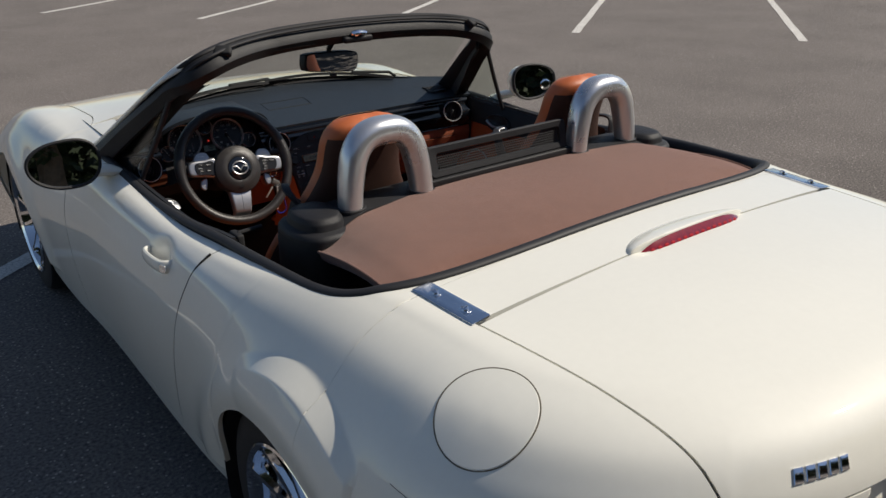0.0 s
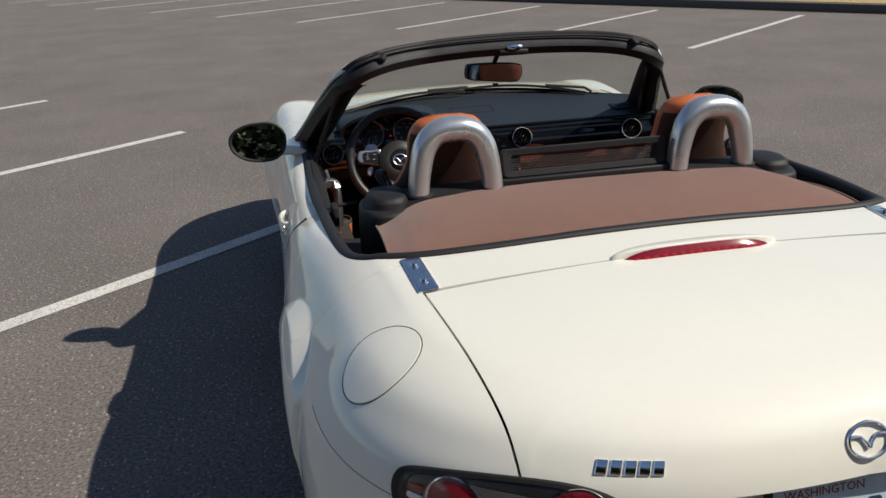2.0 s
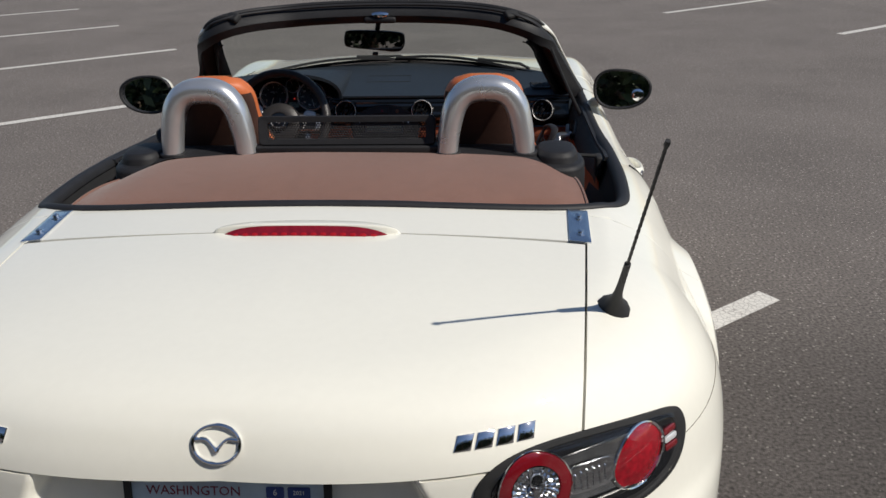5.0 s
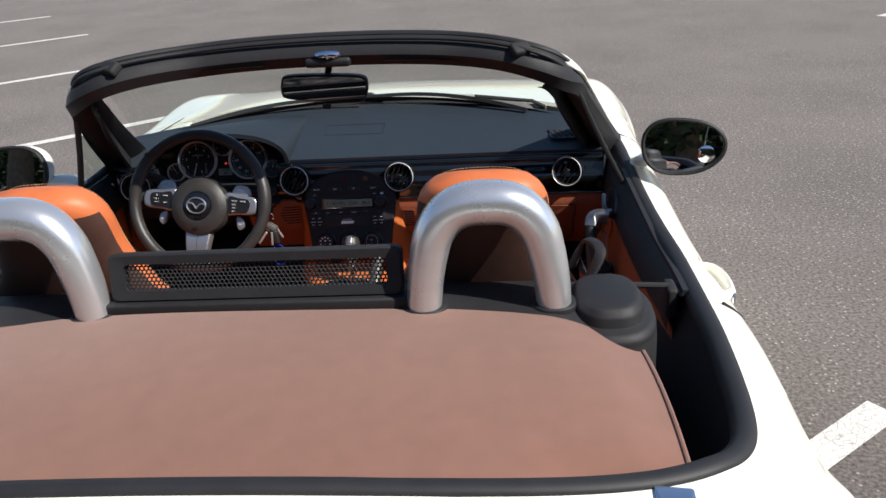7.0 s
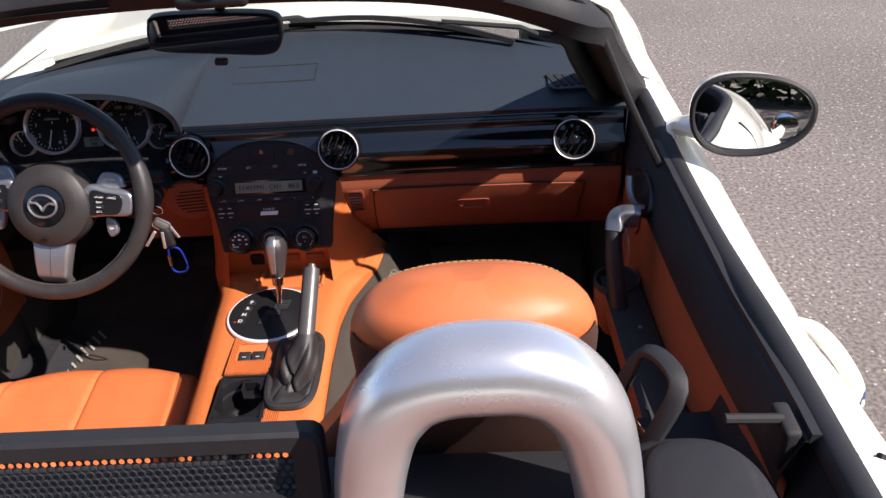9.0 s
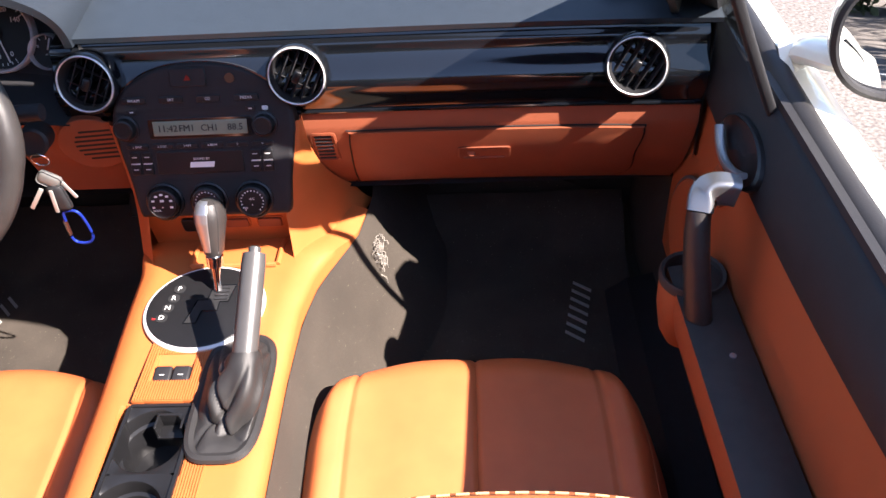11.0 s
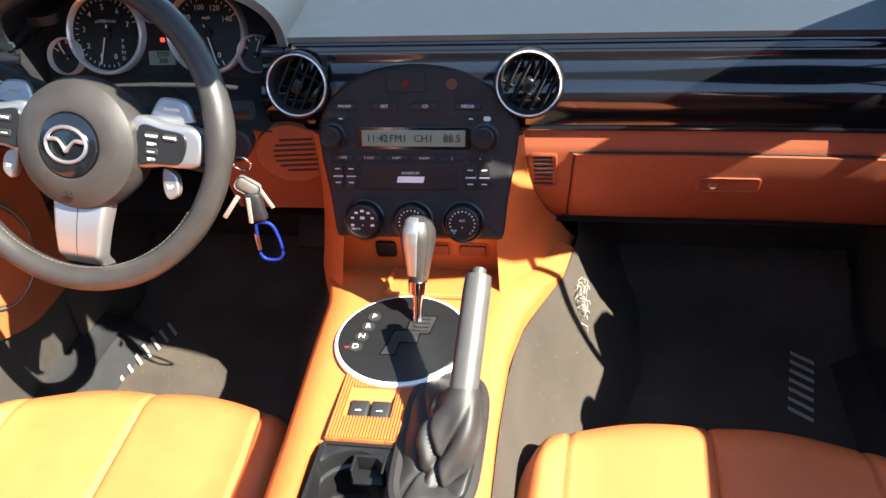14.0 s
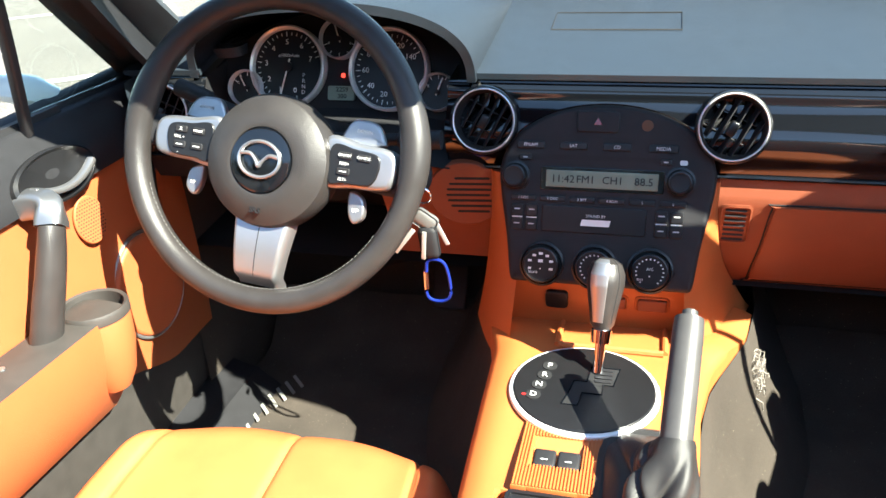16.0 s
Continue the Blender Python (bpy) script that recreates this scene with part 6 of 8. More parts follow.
# ---------------------------------------------------------------- inner door panels
def door_inner(side, dr):
    X = lambda y, z: 0.702 - 0.010 * math.sin(math.pi * min(1, max(0, (z - 0.2) / 0.5))) + 0.006 * smooth(1.3, 1.5, y)
    top = lambda y: 0.792 + 0.036 * smooth(0.85, 0.50, y)

    def split(y):
        # where the black upper part meets the orange
        return 0.718 + 0.17 * (max(0.6, min(1.2, y)) - 1.12) ** 2

    def up(u, v):
        y = 0.53 + 0.97 * u
        z0, z1 = split(y) - 0.01, top(y)
        xa, xb = X(y, z0) - 0.004, opening_half(y) - 0.040
        if v < 0.8:
            t = v / 0.8
            z = z0 + (z1 - z0) * t
            x = xa + (xb - xa) * (t ** 1.25) - 0.004 * math.sin(math.pi * t)
        else:
            t = (v - 0.8) / 0.2
            z = z1 + 0.003 * math.sin(math.pi * t)
            x = xb + (opening_half(y) - 0.016 - xb) * t
        return Vector((side * x, y, z))

    foot = lambda y: 0.405 - 0.05 * smooth(1.22, 1.40, y)

    def low(u, v):
        y = 0.53 + 0.97 * u
        z0 = foot(y)
        z = z0 + (split(y) - z0) * v
        return Vector((side * (X(y, z) + 0.006), y, z))
    card = part("door_card", fixn(surf(40, 24, up)), BLACK, dr, "black upper door trim")
    lowp = part("door_lower_panel", fixn(surf(40, 24, low)), ORANGE_DIM, dr, "orange tan lower door panel")
    part("door_foot", fixn(surf(30, 6, lambda u, v: Vector((side * (X(0.53 + 0.97 * u, 0.4) + 0.016 + 0.012 * v), 0.53 + 0.97 * u, foot(0.53 + 0.97 * u) + 0.01 - (foot(0.53 + 0.97 * u) - 0.20) * v)))), DOOR_BLACK, dr, "black lower edge of the door trim")
    part("window_seal", sweep([Vector((side * (opening_half(y) - 0.03), y, top(y) + 0.002)) for y in np.linspace(0.53, 1.30, 24)], [(-0.007, -0.004), (0.007, -0.004), (0.005, 0.008), (-0.005, 0.008)]), RUBBER, dr)
    # armrest: a black ledge with an orange flank and a cup ring in front
    def arm(u, v):
        y = 0.54 + 0.66 * u
        w = 0.070
        zt = 0.585 - 0.020 * u
        if v < 0.5:
            t = v / 0.5
            return Vector((side * (X(y, 0.5) + 0.004 - w * t), y, zt + 0.004 * math.sin(math.pi * t)))
        t = (v - 0.5) / 0.5
        return Vector((side * (X(y, 0.5) + 0.004 - w * (1 - 0.8 * t ** 2.2)), y, zt - 0.17 * t))
    part("armrest", fixn(surf(30, 12, lambda u, v: arm(u, v * 0.5))), DOOR_BLACK, lowp, "black armrest strip")
    part("armrest_flank", fixn(surf(30, 12, lambda u, v: arm(u, 0.5 + v * 0.5))), ORANGE_DIM, lowp)
    cc = Vector((side * 0.655, 1.178, 0.568))
    part("door_cup", lathe([(0.022, -0.118), (0.033, -0.095), (0.041, -0.05), (0.043, 0.0), (0.041, 0.004)], 40, Matrix.Translation(cc)), ORANGE_DIM, lowp, "orange cup bulge")
    part("cup_ring", lathe([(0.044, -0.006), (0.044, 0.005), (0.042, 0.008), (0.038, 0.006), (0.035, -0.055), (0, -0.057)], 40, Matrix.Translation(cc)), DOOR_BLACK, lowp, "black cup ring")
    # grab handle
    g = [Vector(p) + Vector((-0.011, 0, 0)) for p in spline([(side * 0.657, 1.098, 0.555), (side * 0.652, 1.112, 0.60), (side * 0.648, 1.130, 0.645), (side * 0.648, 1.150, 0.690), (side * 0.657, 1.166, 0.714), (side * 0.678, 1.166, 0.720), (side * 0.712, 1.158, 0.714)], 30)]
    pull = part("grab_handle", sweep(g[:17], circle(0.0150, 14, 0.019), taper=lambda t: 1.1 - 0.1 * t), LEATHER_B, lowp, "black grab handle with a silver cap")
    part("handle_cap", sweep(g[16:28], rrect(0.033, 0.037, 0.008, 5), taper=lambda t: 1.0 - 0.08 * t), CAP_SILVER, pull, "silver cap")
    rl = facing((side * 0.698, 1.224, 0.734), (-side, 0, 0.36))
    rec = part("release_bowl", lathe([(0.052, -0.004), (0.051, 0.003), (0.047, 0.005), (0.042, 0.001), (0.0, -0.004)], 32, rl, sx=1.45, sy=0.66), SATIN_BLACK, card, "black door release bowl")
    part("release_lever", sweep([rl @ Vector((x, -0.018 + 5 * x * x, 0.012)) for x in np.linspace(-0.056, 0.056, 14)], rrect(0.012, 0.008, 0.003, 2), up=(0, 0, 1)), SILVER_P, rec, "silver release lever")
    part("door_button", lathe([(0.004, 0), (0.004, 0.002), (0, 0.0025)], 14, Matrix.Translation((side * 0.668, 1.030, 0.574))), SILVER_P, lowp)
    tw = facing((side * 0.6985, 1.262, 0.655), (-side, -0.15, 0.1))
    part("tweeter_grille", slab([(0.026 * a, 0.034 * b) for a, b in circle(1, 32)], 0.0030, tw, bevel=0.002), ORANGE_DIM, lowp, "orange dotted tweeter grille")
    holes = bmesh.new()
    for j in range(-6, 7):
        for i in range(-5, 6):
            hx_, hy_ = 0.0044 * (i + 0.5 * (j % 2)), 0.0046 * j
            if (hx_ / 0.024) ** 2 + (hy_ / 0.031) ** 2 < 1:
                slab(circle(0.0011, 6), 0.0034, tw @ Matrix.Translation((hx_, hy_, 0)), bm=holes, back=0.0025)
    part("tweeter_holes", holes, BLACK_D, lowp, smooth=False)
    part("panel_slit", sweep([Vector((side * (0.700 - 0.046 * math.sin(math.pi * t)), 1.11 + 0.13 * t, 0.482 + 0.02 * t)) for t in np.linspace(0, 1, 16)], circle(0.0025, 6, 0.006)), BLACK_D, lowp)
    sp = facing((side * 0.698, 1.345, 0.510), (-side, -0.1, 0.05))
    part("speaker_grille", slab([(0.072 * a, 0.082 * b) for a, b in circle(1, 40)], 0.010, sp, bevel=0.006), ORANGE_DIM, lowp, "orange door speaker grille")
    part("speaker_trim", sweep([sp @ Vector((0.074 * a, 0.084 * b, 0.004)) for a, b in circle(1, 48)], circle(0.0028, 6), True), SILVER_P, lowp)
    part("sill_plate", fixn(surf(20, 8, lambda u, v: Vector((side * (0.735 - 0.115 * v), 0.55 + 1.0 * u, 0.235 - 0.05 * v ** 2 + 0.006 * (math.sin(v * 12) > 0.6))))), BLACK, car, "scuffed black sill plate")


door_inner(1, door_r)
door_inner(-1, door_l)

# ---------------------------------------------------------------- dashboard
def pad(u, v):
    x = -0.715 + 1.43 * u
    s = x / 0.70
    y0 = 1.437 - 0.012 * abs(s) ** 4
    y1 = 1.83 - 0.235 * s * s
    y = y0 + (y1 - y0) * v
    z = 0.817 + 0.058 * v - 0.012 * s * s * v
    return Vector((x, y, z))


bm = surf(120, 60, pad)
bmesh.ops.delete(bm, geom=[f for f in bm.faces if -0.598 < f.calc_center_median().x < -0.206 and f.calc_center_median().y < 1.545], context='FACES')
bmesh.ops.recalc_face_normals(bm, faces=bm.faces)
bmesh.ops.solidify(bm, geom=bm.faces, thickness=0.008)
dash = part("dashboard", fixn(bm), DASH, car, "dark grey padded dashboard top", sharp=1.2)
lid = [(-0.09, -0.035), (0.09, -0.035), (0.09, 0.035), (-0.09, 0.035)]
part("pad_seam", sweep([Vector((-0.03 + a, 1.63 + b, pad((0.685 + a) / 1.43, (1.63 + b - 1.437) / 0.393).z + 0.0006)) for a, b in lid], circle(0.0012, 5), True), BLACK_D, dash)


def fascia(u, v):
    x = -0.70 + 1.40 * u
    s = x / 0.70
    y = 1.444 - 0.010 * smooth(0.0, 0.12, v) - 0.026 * smooth(0.14, 0.58, v) + 0.012 * smooth(0.60, 1.0, v) - 0.012 * abs(s) ** 4
    return Vector((x, y, 0.806 - 0.111 * v))


for u0, u1 in ((0.332, 1.0), (0.0, 0.078)):
    part("gloss_fascia", fixn(surf(60, 40, lambda u, v: fascia(u0 + (u1 - u0) * u, v))), GLOSS, dash, "gloss black dashboard fascia")
    part("fascia_edge", tube([fascia(u0 + (u1 - u0) * t, 1.0) + Vector((0, -0.001, 0.001)) for t in np.linspace(0.0, 1, 40)], 0.003, 8), GLOSS, dash)
for u in (0.332, 0.078):
    part("binnacle_cheek", fixn(surf(6, 6, lambda a, v: fascia(u, v * 1.0) + Vector((0, 0.16 * a, 0.02 * a * (1 - v))))), BLACK, dash)


def lower(u, v):
    x = 0.10 + 0.60 * u
    if v < 0.25:
        t = v / 0.25
        return Vector((x, 1.424 - 0.004 * t - 0.012 * (x / 0.7) ** 4, 0.694 - 0.030 * t))
    t = (v - 0.25) / 0.75
    return Vector((x, 1.420 + 0.030 * t + 0.065 * t * t - 0.012 * (x / 0.7) ** 4, 0.664 - 0.165 * t))


part("lower_dash", fixn(surf(40, 20, lower)), ORANGE_SHADE, dash, "orange tan lower dashboard")


def on_lower(x, z, off=0.0):
    v = 0.25 * (0.694 - z) / 0.030 if z > 0.664 else 0.25 + 0.75 * (0.664 - z) / 0.165
    p = lower((x - 0.10) / 0.60, v)
    return p + Vector((0, -0.95, 0.30)) * off


go = [(0.185, 0.652), (0.20, 0.658), (0.40, 0.658), (0.60, 0.656), (0.622, 0.648), (0.618, 0.60), (0.60, 0.515), (0.40, 0.512), (0.19, 0.510), (0.176, 0.515), (0.180, 0.60)]
go = [tuple(p) for p in spline(go, 80, True)]
glove = part("glove_box", disc(go, lambda a, b, h: on_lower(a, b, h), [(0, 0.0), (0, 0.006), (0.02, 0.009), (0.3, 0.009), (0.7, 0.009), (1, 0.009)]), ORANGE_SHADE, dash, "orange tan glove box lid")
part("glove_gap", sweep([on_lower(a, b, 0.0006) for a, b in [(0.4 + (p[0] - 0.4) * 1.012, 0.585 + (p[1] - 0.585) * 1.03) for p in go]], circle(0.0011, 6), True), BLACK_D, dash)
ho = [(x * 0.5 + 0.385, z * 0.5 + 0.605) for x, z in rrect(0.165, 0.060, 0.012, 4)]
part("glove_handle", disc(ho, lambda a, b, h: on_lower(a, b, h), [(0, 0.008), (0, 0.0125), (0.06, 0.0135), (0.14, 0.0128), (0.26, 0.0095), (1, 0.0092)]), ORANGE_SHADE, glove)
part("glove_lock", lathe([(0.007, 0), (0.006, 0.0016), (0, 0.002)], 16, facing(on_lower(0.366, 0.606, 0.009), (0, -0.95, 0.3))), ORANGE_SHADE, glove)
side_vent = part("side_grille", disc([(0.140 + x, 0.625 + z) for x, z in rrect(0.040, 0.066, 0.006, 3)], lambda a, b, h: on_lower(a, b, h), [(0, 0), (0, 0.004), (0.12, 0.005), (0.2, 0.001), (1, 0.001)]), ORANGE_SHADE, dash)
for k in range(7):
    part("grille_slot", slab(rrect(0.026, 0.0026, 0.001, 2), 0.0024, facing(on_lower(0.140, 0.601 + 0.0080 * k, 0.001), (0, -0.95, 0.3)), back=-0.001), BLACK_D, side_vent)

# driver's side: orange knee panel and column
# left part drawn black, with the shade under the column in its colour
for x0, x1, step, mt in ((-0.70, -0.335, 0.055, BLACK), (-0.335, -0.16, 0.004, ORANGE_SHADE)):
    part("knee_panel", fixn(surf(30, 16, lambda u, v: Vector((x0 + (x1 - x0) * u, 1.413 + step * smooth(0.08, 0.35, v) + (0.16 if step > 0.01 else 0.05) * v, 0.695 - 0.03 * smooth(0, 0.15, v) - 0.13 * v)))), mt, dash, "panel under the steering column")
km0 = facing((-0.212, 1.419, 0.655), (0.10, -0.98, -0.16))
kg = part("knee_grille", slab([(0.052 * a, 0.050 * b) for a, b in circle(1, 36)], 0.0030, km0, bevel=0.002, back=-0.02), ORANGE_SHADE, dash, "orange panel with a slotted grille, darkened for shade")
for k in range(7):
    yy = -0.027 + 0.0088 * k
    w = 0.080 * math.sqrt(max(0.05, 1 - (yy / 0.034) ** 2))
    part("grille_slot", slab(rrect(w * 0.92, 0.0036, 0.0015, 2), 0.0034, km0 @ Matrix.Translation((0.010, yy, 0)), back=0.0), BLACK_D, kg)


def vent(c, n, r=0.041, name="air_vent"):
    m = facing(c, n)
    v = part(name, lathe([(r * 1.08, -0.03), (r * 1.08, 0.004), (r * 1.04, 0.007), (r * 0.99, 0.005)], 48, m), GLOSS, dash, "round air vent with a bright ring")
    part("bright_ring", lathe([(r * 1.0, 0.005), (r * 0.990, 0.0080), (r * 0.968, 0.0090), (r * 0.945, 0.0080), (r * 0.938, 0.004)], 56, m), RING_W, v, "bright satin ring")
    part("vent_barrel", lathe([(r * 0.940, 0.006), (r * 0.87, 0.0), (r * 0.82, -0.024), (0, -0.026)], 40, m), BLACK, v)
    t = m @ Matrix.Rotation(radians(-27), 4, 'Z')
    for k in range(-2, 3):
        h = math.sqrt(max(0, (r * 0.83) ** 2 - (k * 0.0125) ** 2))
        part("vent_slat", rbox(0.0018, 2 * h, 0.012, 0.0006, t @ Matrix.Translation((k * 0.0125, 0, -0.012)) @ Matrix.Rotation(radians(20), 4, 'Y')), BLACK, v)
    for yy in (-0.013, 0.013):
        part("cross_slat", rbox(2 * r * 0.76, 0.0018, 0.008, 0.0006, t @ Matrix.Translation((0, yy, -0.017))), BLACK, v)
    part("vent_tab", rbox(0.011, 0.019, 0.012, 0.003, t @ Matrix.Translation((0.0, -0.002, -0.006))), SATIN_BLACK, v)
    return v


for x in (-0.184, 0.119, 0.598, -0.652):
    vent((x + 0.004 * (x < 0.5), 1.404 if abs(x) < 0.5 else 1.396, 0.765), (0, -0.965, 0.26) if abs(x) < 0.5 else (-0.22 * np.sign(x), -0.94, 0.26))
for side in (1, -1):
    m = facing((side * 0.600, 1.520, 0.836), (0, -0.1, 1), (0, 1, 0))
    g = part("defrost_grille", slab(rrect(0.085, 0.075, 0.02, 4), 0.004, m, back=-0.01), DASH, dash, "slotted demister grille")
    for k in range(5):
        part("grille_slot", slab(rrect(0.010, 0.058 - 0.004 * k, 0.002, 2), 0.006, m @ Matrix.Translation((-0.032 + 0.016 * k, 0, 0)) @ Matrix.Rotation(radians(18 * side), 4, 'Z'), back=0.002), BLACK_D, g)

# instrument hood and dials
def hood_at(u, v):
    a = math.pi * u
    ca = math.cos(a)
    x = -0.404 - 0.208 * np.sign(ca) * abs(ca) ** 0.85
    h = 0.108 * math.sin(a) ** 0.72
    y0 = 1.402 + 0.03 * (1 - math.sin(a))
    y1 = 1.80 - 0.235 * (x / 0.70) ** 2
    y = y0 + (y1 - y0) * v
    back = pad((x + 0.715) / 1.43, 0.92).z - 0.006
    # a dome that dies away into the padded top
    return Vector((x, y, (0.806 + h) * (1 - v) + back * v + 0.010 * math.sin(math.pi * v) * math.sin(a)))


bm = surf(60, 20, hood_at)
bmesh.ops.recalc_face_normals(bm, faces=bm.faces)
bmesh.ops.solidify(bm, geom=bm.faces, thickness=0.012)
part("instrument_hood", fixn(bm), HOOD, dash, "dark hood over the dials", sharp=1.0)
im = facing((-0.408, 1.498, 0.800), (0, -0.93, 0.36))
bin_ = part("instrument_panel", slab([(-0.2, -0.11), (0.2, -0.11)] + [(x, 0.084 * (1 - abs(x / 0.205) ** 2.5)) for x in np.linspace(0.2, -0.2, 25)], 0.0, im, back=-0.004), BLACK_D, dash, "dark instrument panel")
part("panel_shroud", fixn(surf(30, 6, lambda u, v: Vector((-0.595 + 0.365 * u, 1.405 + 0.085 * v, 0.695 + 0.052 * v + 0.012 * math.sin(math.pi * u))))), BLACK, dash)
DIAL = mat("dial_face", (0.006, 0.006, 0.007), 0.35)


def dial(x, y, r, a0, a1, n, labels, needle):
    m = im @ Matrix.Translation((x, y, 0.004))
    d_ = part("dial", lathe([(r * 0.95, 0.0), (r * 0.95, 0.002), (0, 0.002)], 40, m), DIAL, bin_, "black dial with white marks")
    part("dial_ring", lathe([(r * 1.03, -0.004), (r * 1.03, 0.010), (r * 0.99, 0.013), (r * 0.94, 0.010), (r * 0.93, 0.002)], 48, m), RING_W, d_, "silver dial ring")
    for k in range(n + 1):
        a = radians(a0 + (a1 - a0) * k / n)
        big = k % (4 if n > 20 else 2) == 0
        part("mark", rbox(0.0012, 0.007 if big else 0.004, 0.0004, 0, m @ Matrix.Rotation(a - math.pi / 2, 4, 'Z') @ Matrix.Translation((0, r * 0.82, 0.002))), WHITE, d_, smooth=False)
    for k, t in enumerate(labels):
        a = radians(a0 + (a1 - a0) * k / (len(labels) - 1))
        text(t, r * 0.19, m @ Matrix.Translation((r * 0.62 * math.cos(a), r * 0.62 * math.sin(a), 0.0024)), WHITE, d_)
    a = radians(needle)
    part("needle", sweep([m @ Vector((-0.2 * r * math.cos(a), -0.2 * r * math.sin(a), 0.006)), m @ Vector((0.8 * r * math.cos(a), 0.8 * r * math.sin(a), 0.006))], circle(0.0011, 6)), WHITE, d_)
    part("needle_hub", lathe([(r * 0.13, 0.004), (r * 0.12, 0.008), (0, 0.009)], 16, m), BLACK, d_)
    return d_


tach = dial(-0.080, 0.006, 0.057, 288, 18, 28, ["0", "1", "2", "3", "4", "5", "6", "7"], 256)
text("x1000r/min", 0.007, im @ Matrix.Translation((-0.080, 0.022, 0.0065)), GREYTXT, tach)
text("P\nR\nN\nD", 0.008, im @ Matrix.Translation((-0.056, -0.018, 0.0065)), GREYTXT, tach)
speed = dial(0.074, 0.004, 0.057, 297, 30, 28, ["0", "20", "40", "60", "80", "100", "120", "140"], 287)
text("mph", 0.007, im @ Matrix.Translation((0.074, 0.024, 0.0065)), GREYTXT, speed)
dial(-0.002, 0.046, 0.028, 200, 340, 4, ["0", "2"], 110)
dial(-0.146, -0.026, 0.026, 150, 30, 4, ["C", "H"], 120)
dial(0.146, -0.026, 0.026, 150, 30, 4, ["E", "F"], 70)
LCD = mat("lcd_panel", (0.23, 0.27, 0.20), 0.4)
part("odometer", slab(rrect(0.040, 0.020, 0.002, 2), 0.006, im @ Matrix.Translation((0.002, -0.030, 0)), back=0.001), LCD, bin_, "grey-green trip display")
text("2259\n300", 0.0095, im @ Matrix.Translation((0.004, -0.030, 0.0066)), BLACK_D, bin_)
part("warning_lamp", slab(rrect(0.005, 0.006, 0.001, 2), 0.005, im @ Matrix.Translation((0.004, -0.005, 0)), back=0.002), glow_mat("red_warning", (1, 0.06, 0.04), 0.35), bin_)

# ---------------------------------------------------------------- centre stack
st = facing((-0.024, 1.353, 0.560), (0, -0.935, 0.355))
so = [(-0.112, 0.004), (-0.118, 0.012), (-0.124, 0.06), (-0.134, 0.115), (-0.137, 0.150), (-0.128, 0.178), (-0.105, 0.204), (-0.06, 0.226), (0, 0.234)]
so = so + [(-x, y) for x, y in so[-2::-1]]
so = [tuple(p) for p in spline(so, 90)]
so = [(x * 0.978, y) for x, y in so[::-1]]
stack = part("radio_console", slab(so, 0.018, st, bevel=0.006, back=-0.06), BLACK, dash, "black centre stack with radio and heater knobs", sharp=0.7)
part("hump_line", sweep([st @ Vector((x, y * 1.0, 0.0185)) for x, y in [p for p in so if p[1] > 0.192]], circle(0.0010, 5)), GLOSS, stack)
rad = lambda w, h, x, y, d0, mtl, name, r=0.002, label="": part(name, slab(rrect(w, h, r, 3), 0.018 + d0, st @ Matrix.Translation((x, y, 0)), bevel=min(0.0012, d0 * 0.6) if d0 > 0.001 else 0, back=0.015), mtl, stack, label)
rad(0.226, 0.0008, 0, 0.192, 0.0004, BLACK_D, "panel_gap")
rad(0.226, 0.0010, 0, 0.062, 0.0004, BLACK_D, "panel_gap")
rad(0.052, 0.026, -0.012, 0.212, 0.003, BLACK, "hazard_button", 0.004, "black hazard button with a red triangle")
tri_ = [(0.006 * math.cos(radians(a)), 0.006 * math.sin(radians(a))) for a in (90, 210, 330)]
part("triangle", slab(tri_, 0.0222, st @ Matrix.Translation((-0.012, 0.211, 0)), back=0.02), RED_DARK, stack, smooth=False)
part("airbag_light", lathe([(0.007, 0.018), (0.007, 0.0195), (0, 0.0197)], 20, st @ Matrix.Translation((0.048, 0.209, 0))), mat("amber_print", (0.10, 0.04, 0.015), 0.5), stack)
for x, t in ((-0.095, "FM/AM"), (-0.041, "SAT"), (0.013, "CD"), (0.069, "MEDIA")):
    rad(0.035, 0.0090, x, 0.181, 0.0024, SATIN_BLACK, "radio_button")
    text(t, 0.0060, st @ Matrix.Translation((x, 0.181, 0.0203)), GREYTXT, stack)
rad(0.182, 0.006, -0.010, 0.1665, 0.0006, BLACK_D, "disc_slot", 0.002, "dark disc slot")
rad(0.153, 0.030, -0.004, 0.1395, 0.0012, GLOSS, "display_bezel", 0.003)
rad(0.139, 0.0215, -0.004, 0.1395, 0.0020, mat("radio_lcd", (0.19, 0.225, 0.165), 0.3, var=0.05, scale=20), "display", 0.001, "grey-green radio display")
for x, t in ((-0.0520, "11:42"), (-0.0235, "FM1"), (0.010, "CH1"), (0.048, "88.5")):
    text(t, 0.0136, st @ Matrix.Translation((x, 0.1390, 0.0204)), BLACK_D, stack)
for x in (-0.113, 0.091):
    part("radio_knob", lathe([(0.0190, 0.017), (0.0190, 0.0205), (0.0160, 0.0212), (0.0152, 0.031), (0.0140, 0.0335), (0.0120, 0.0340), (0.0112, 0.0330), (0, 0.0325)], 36, st @ Matrix.Translation((x, 0.141, 0))), SATIN_BLACK, stack, "black radio knob")
for k, t in enumerate(("1 DISC", "2 DISC", "3 RPT", "4 RDM", "5", "6")):
    x = -0.101 + 0.0372 * k
    rad(0.032, 0.0070, x, 0.1135, 0.0022, SATIN_BLACK, "preset_button")
    text(t, 0.0048, st @ Matrix.Translation((x, 0.1135, 0.0199)), GREYTXT, stack)
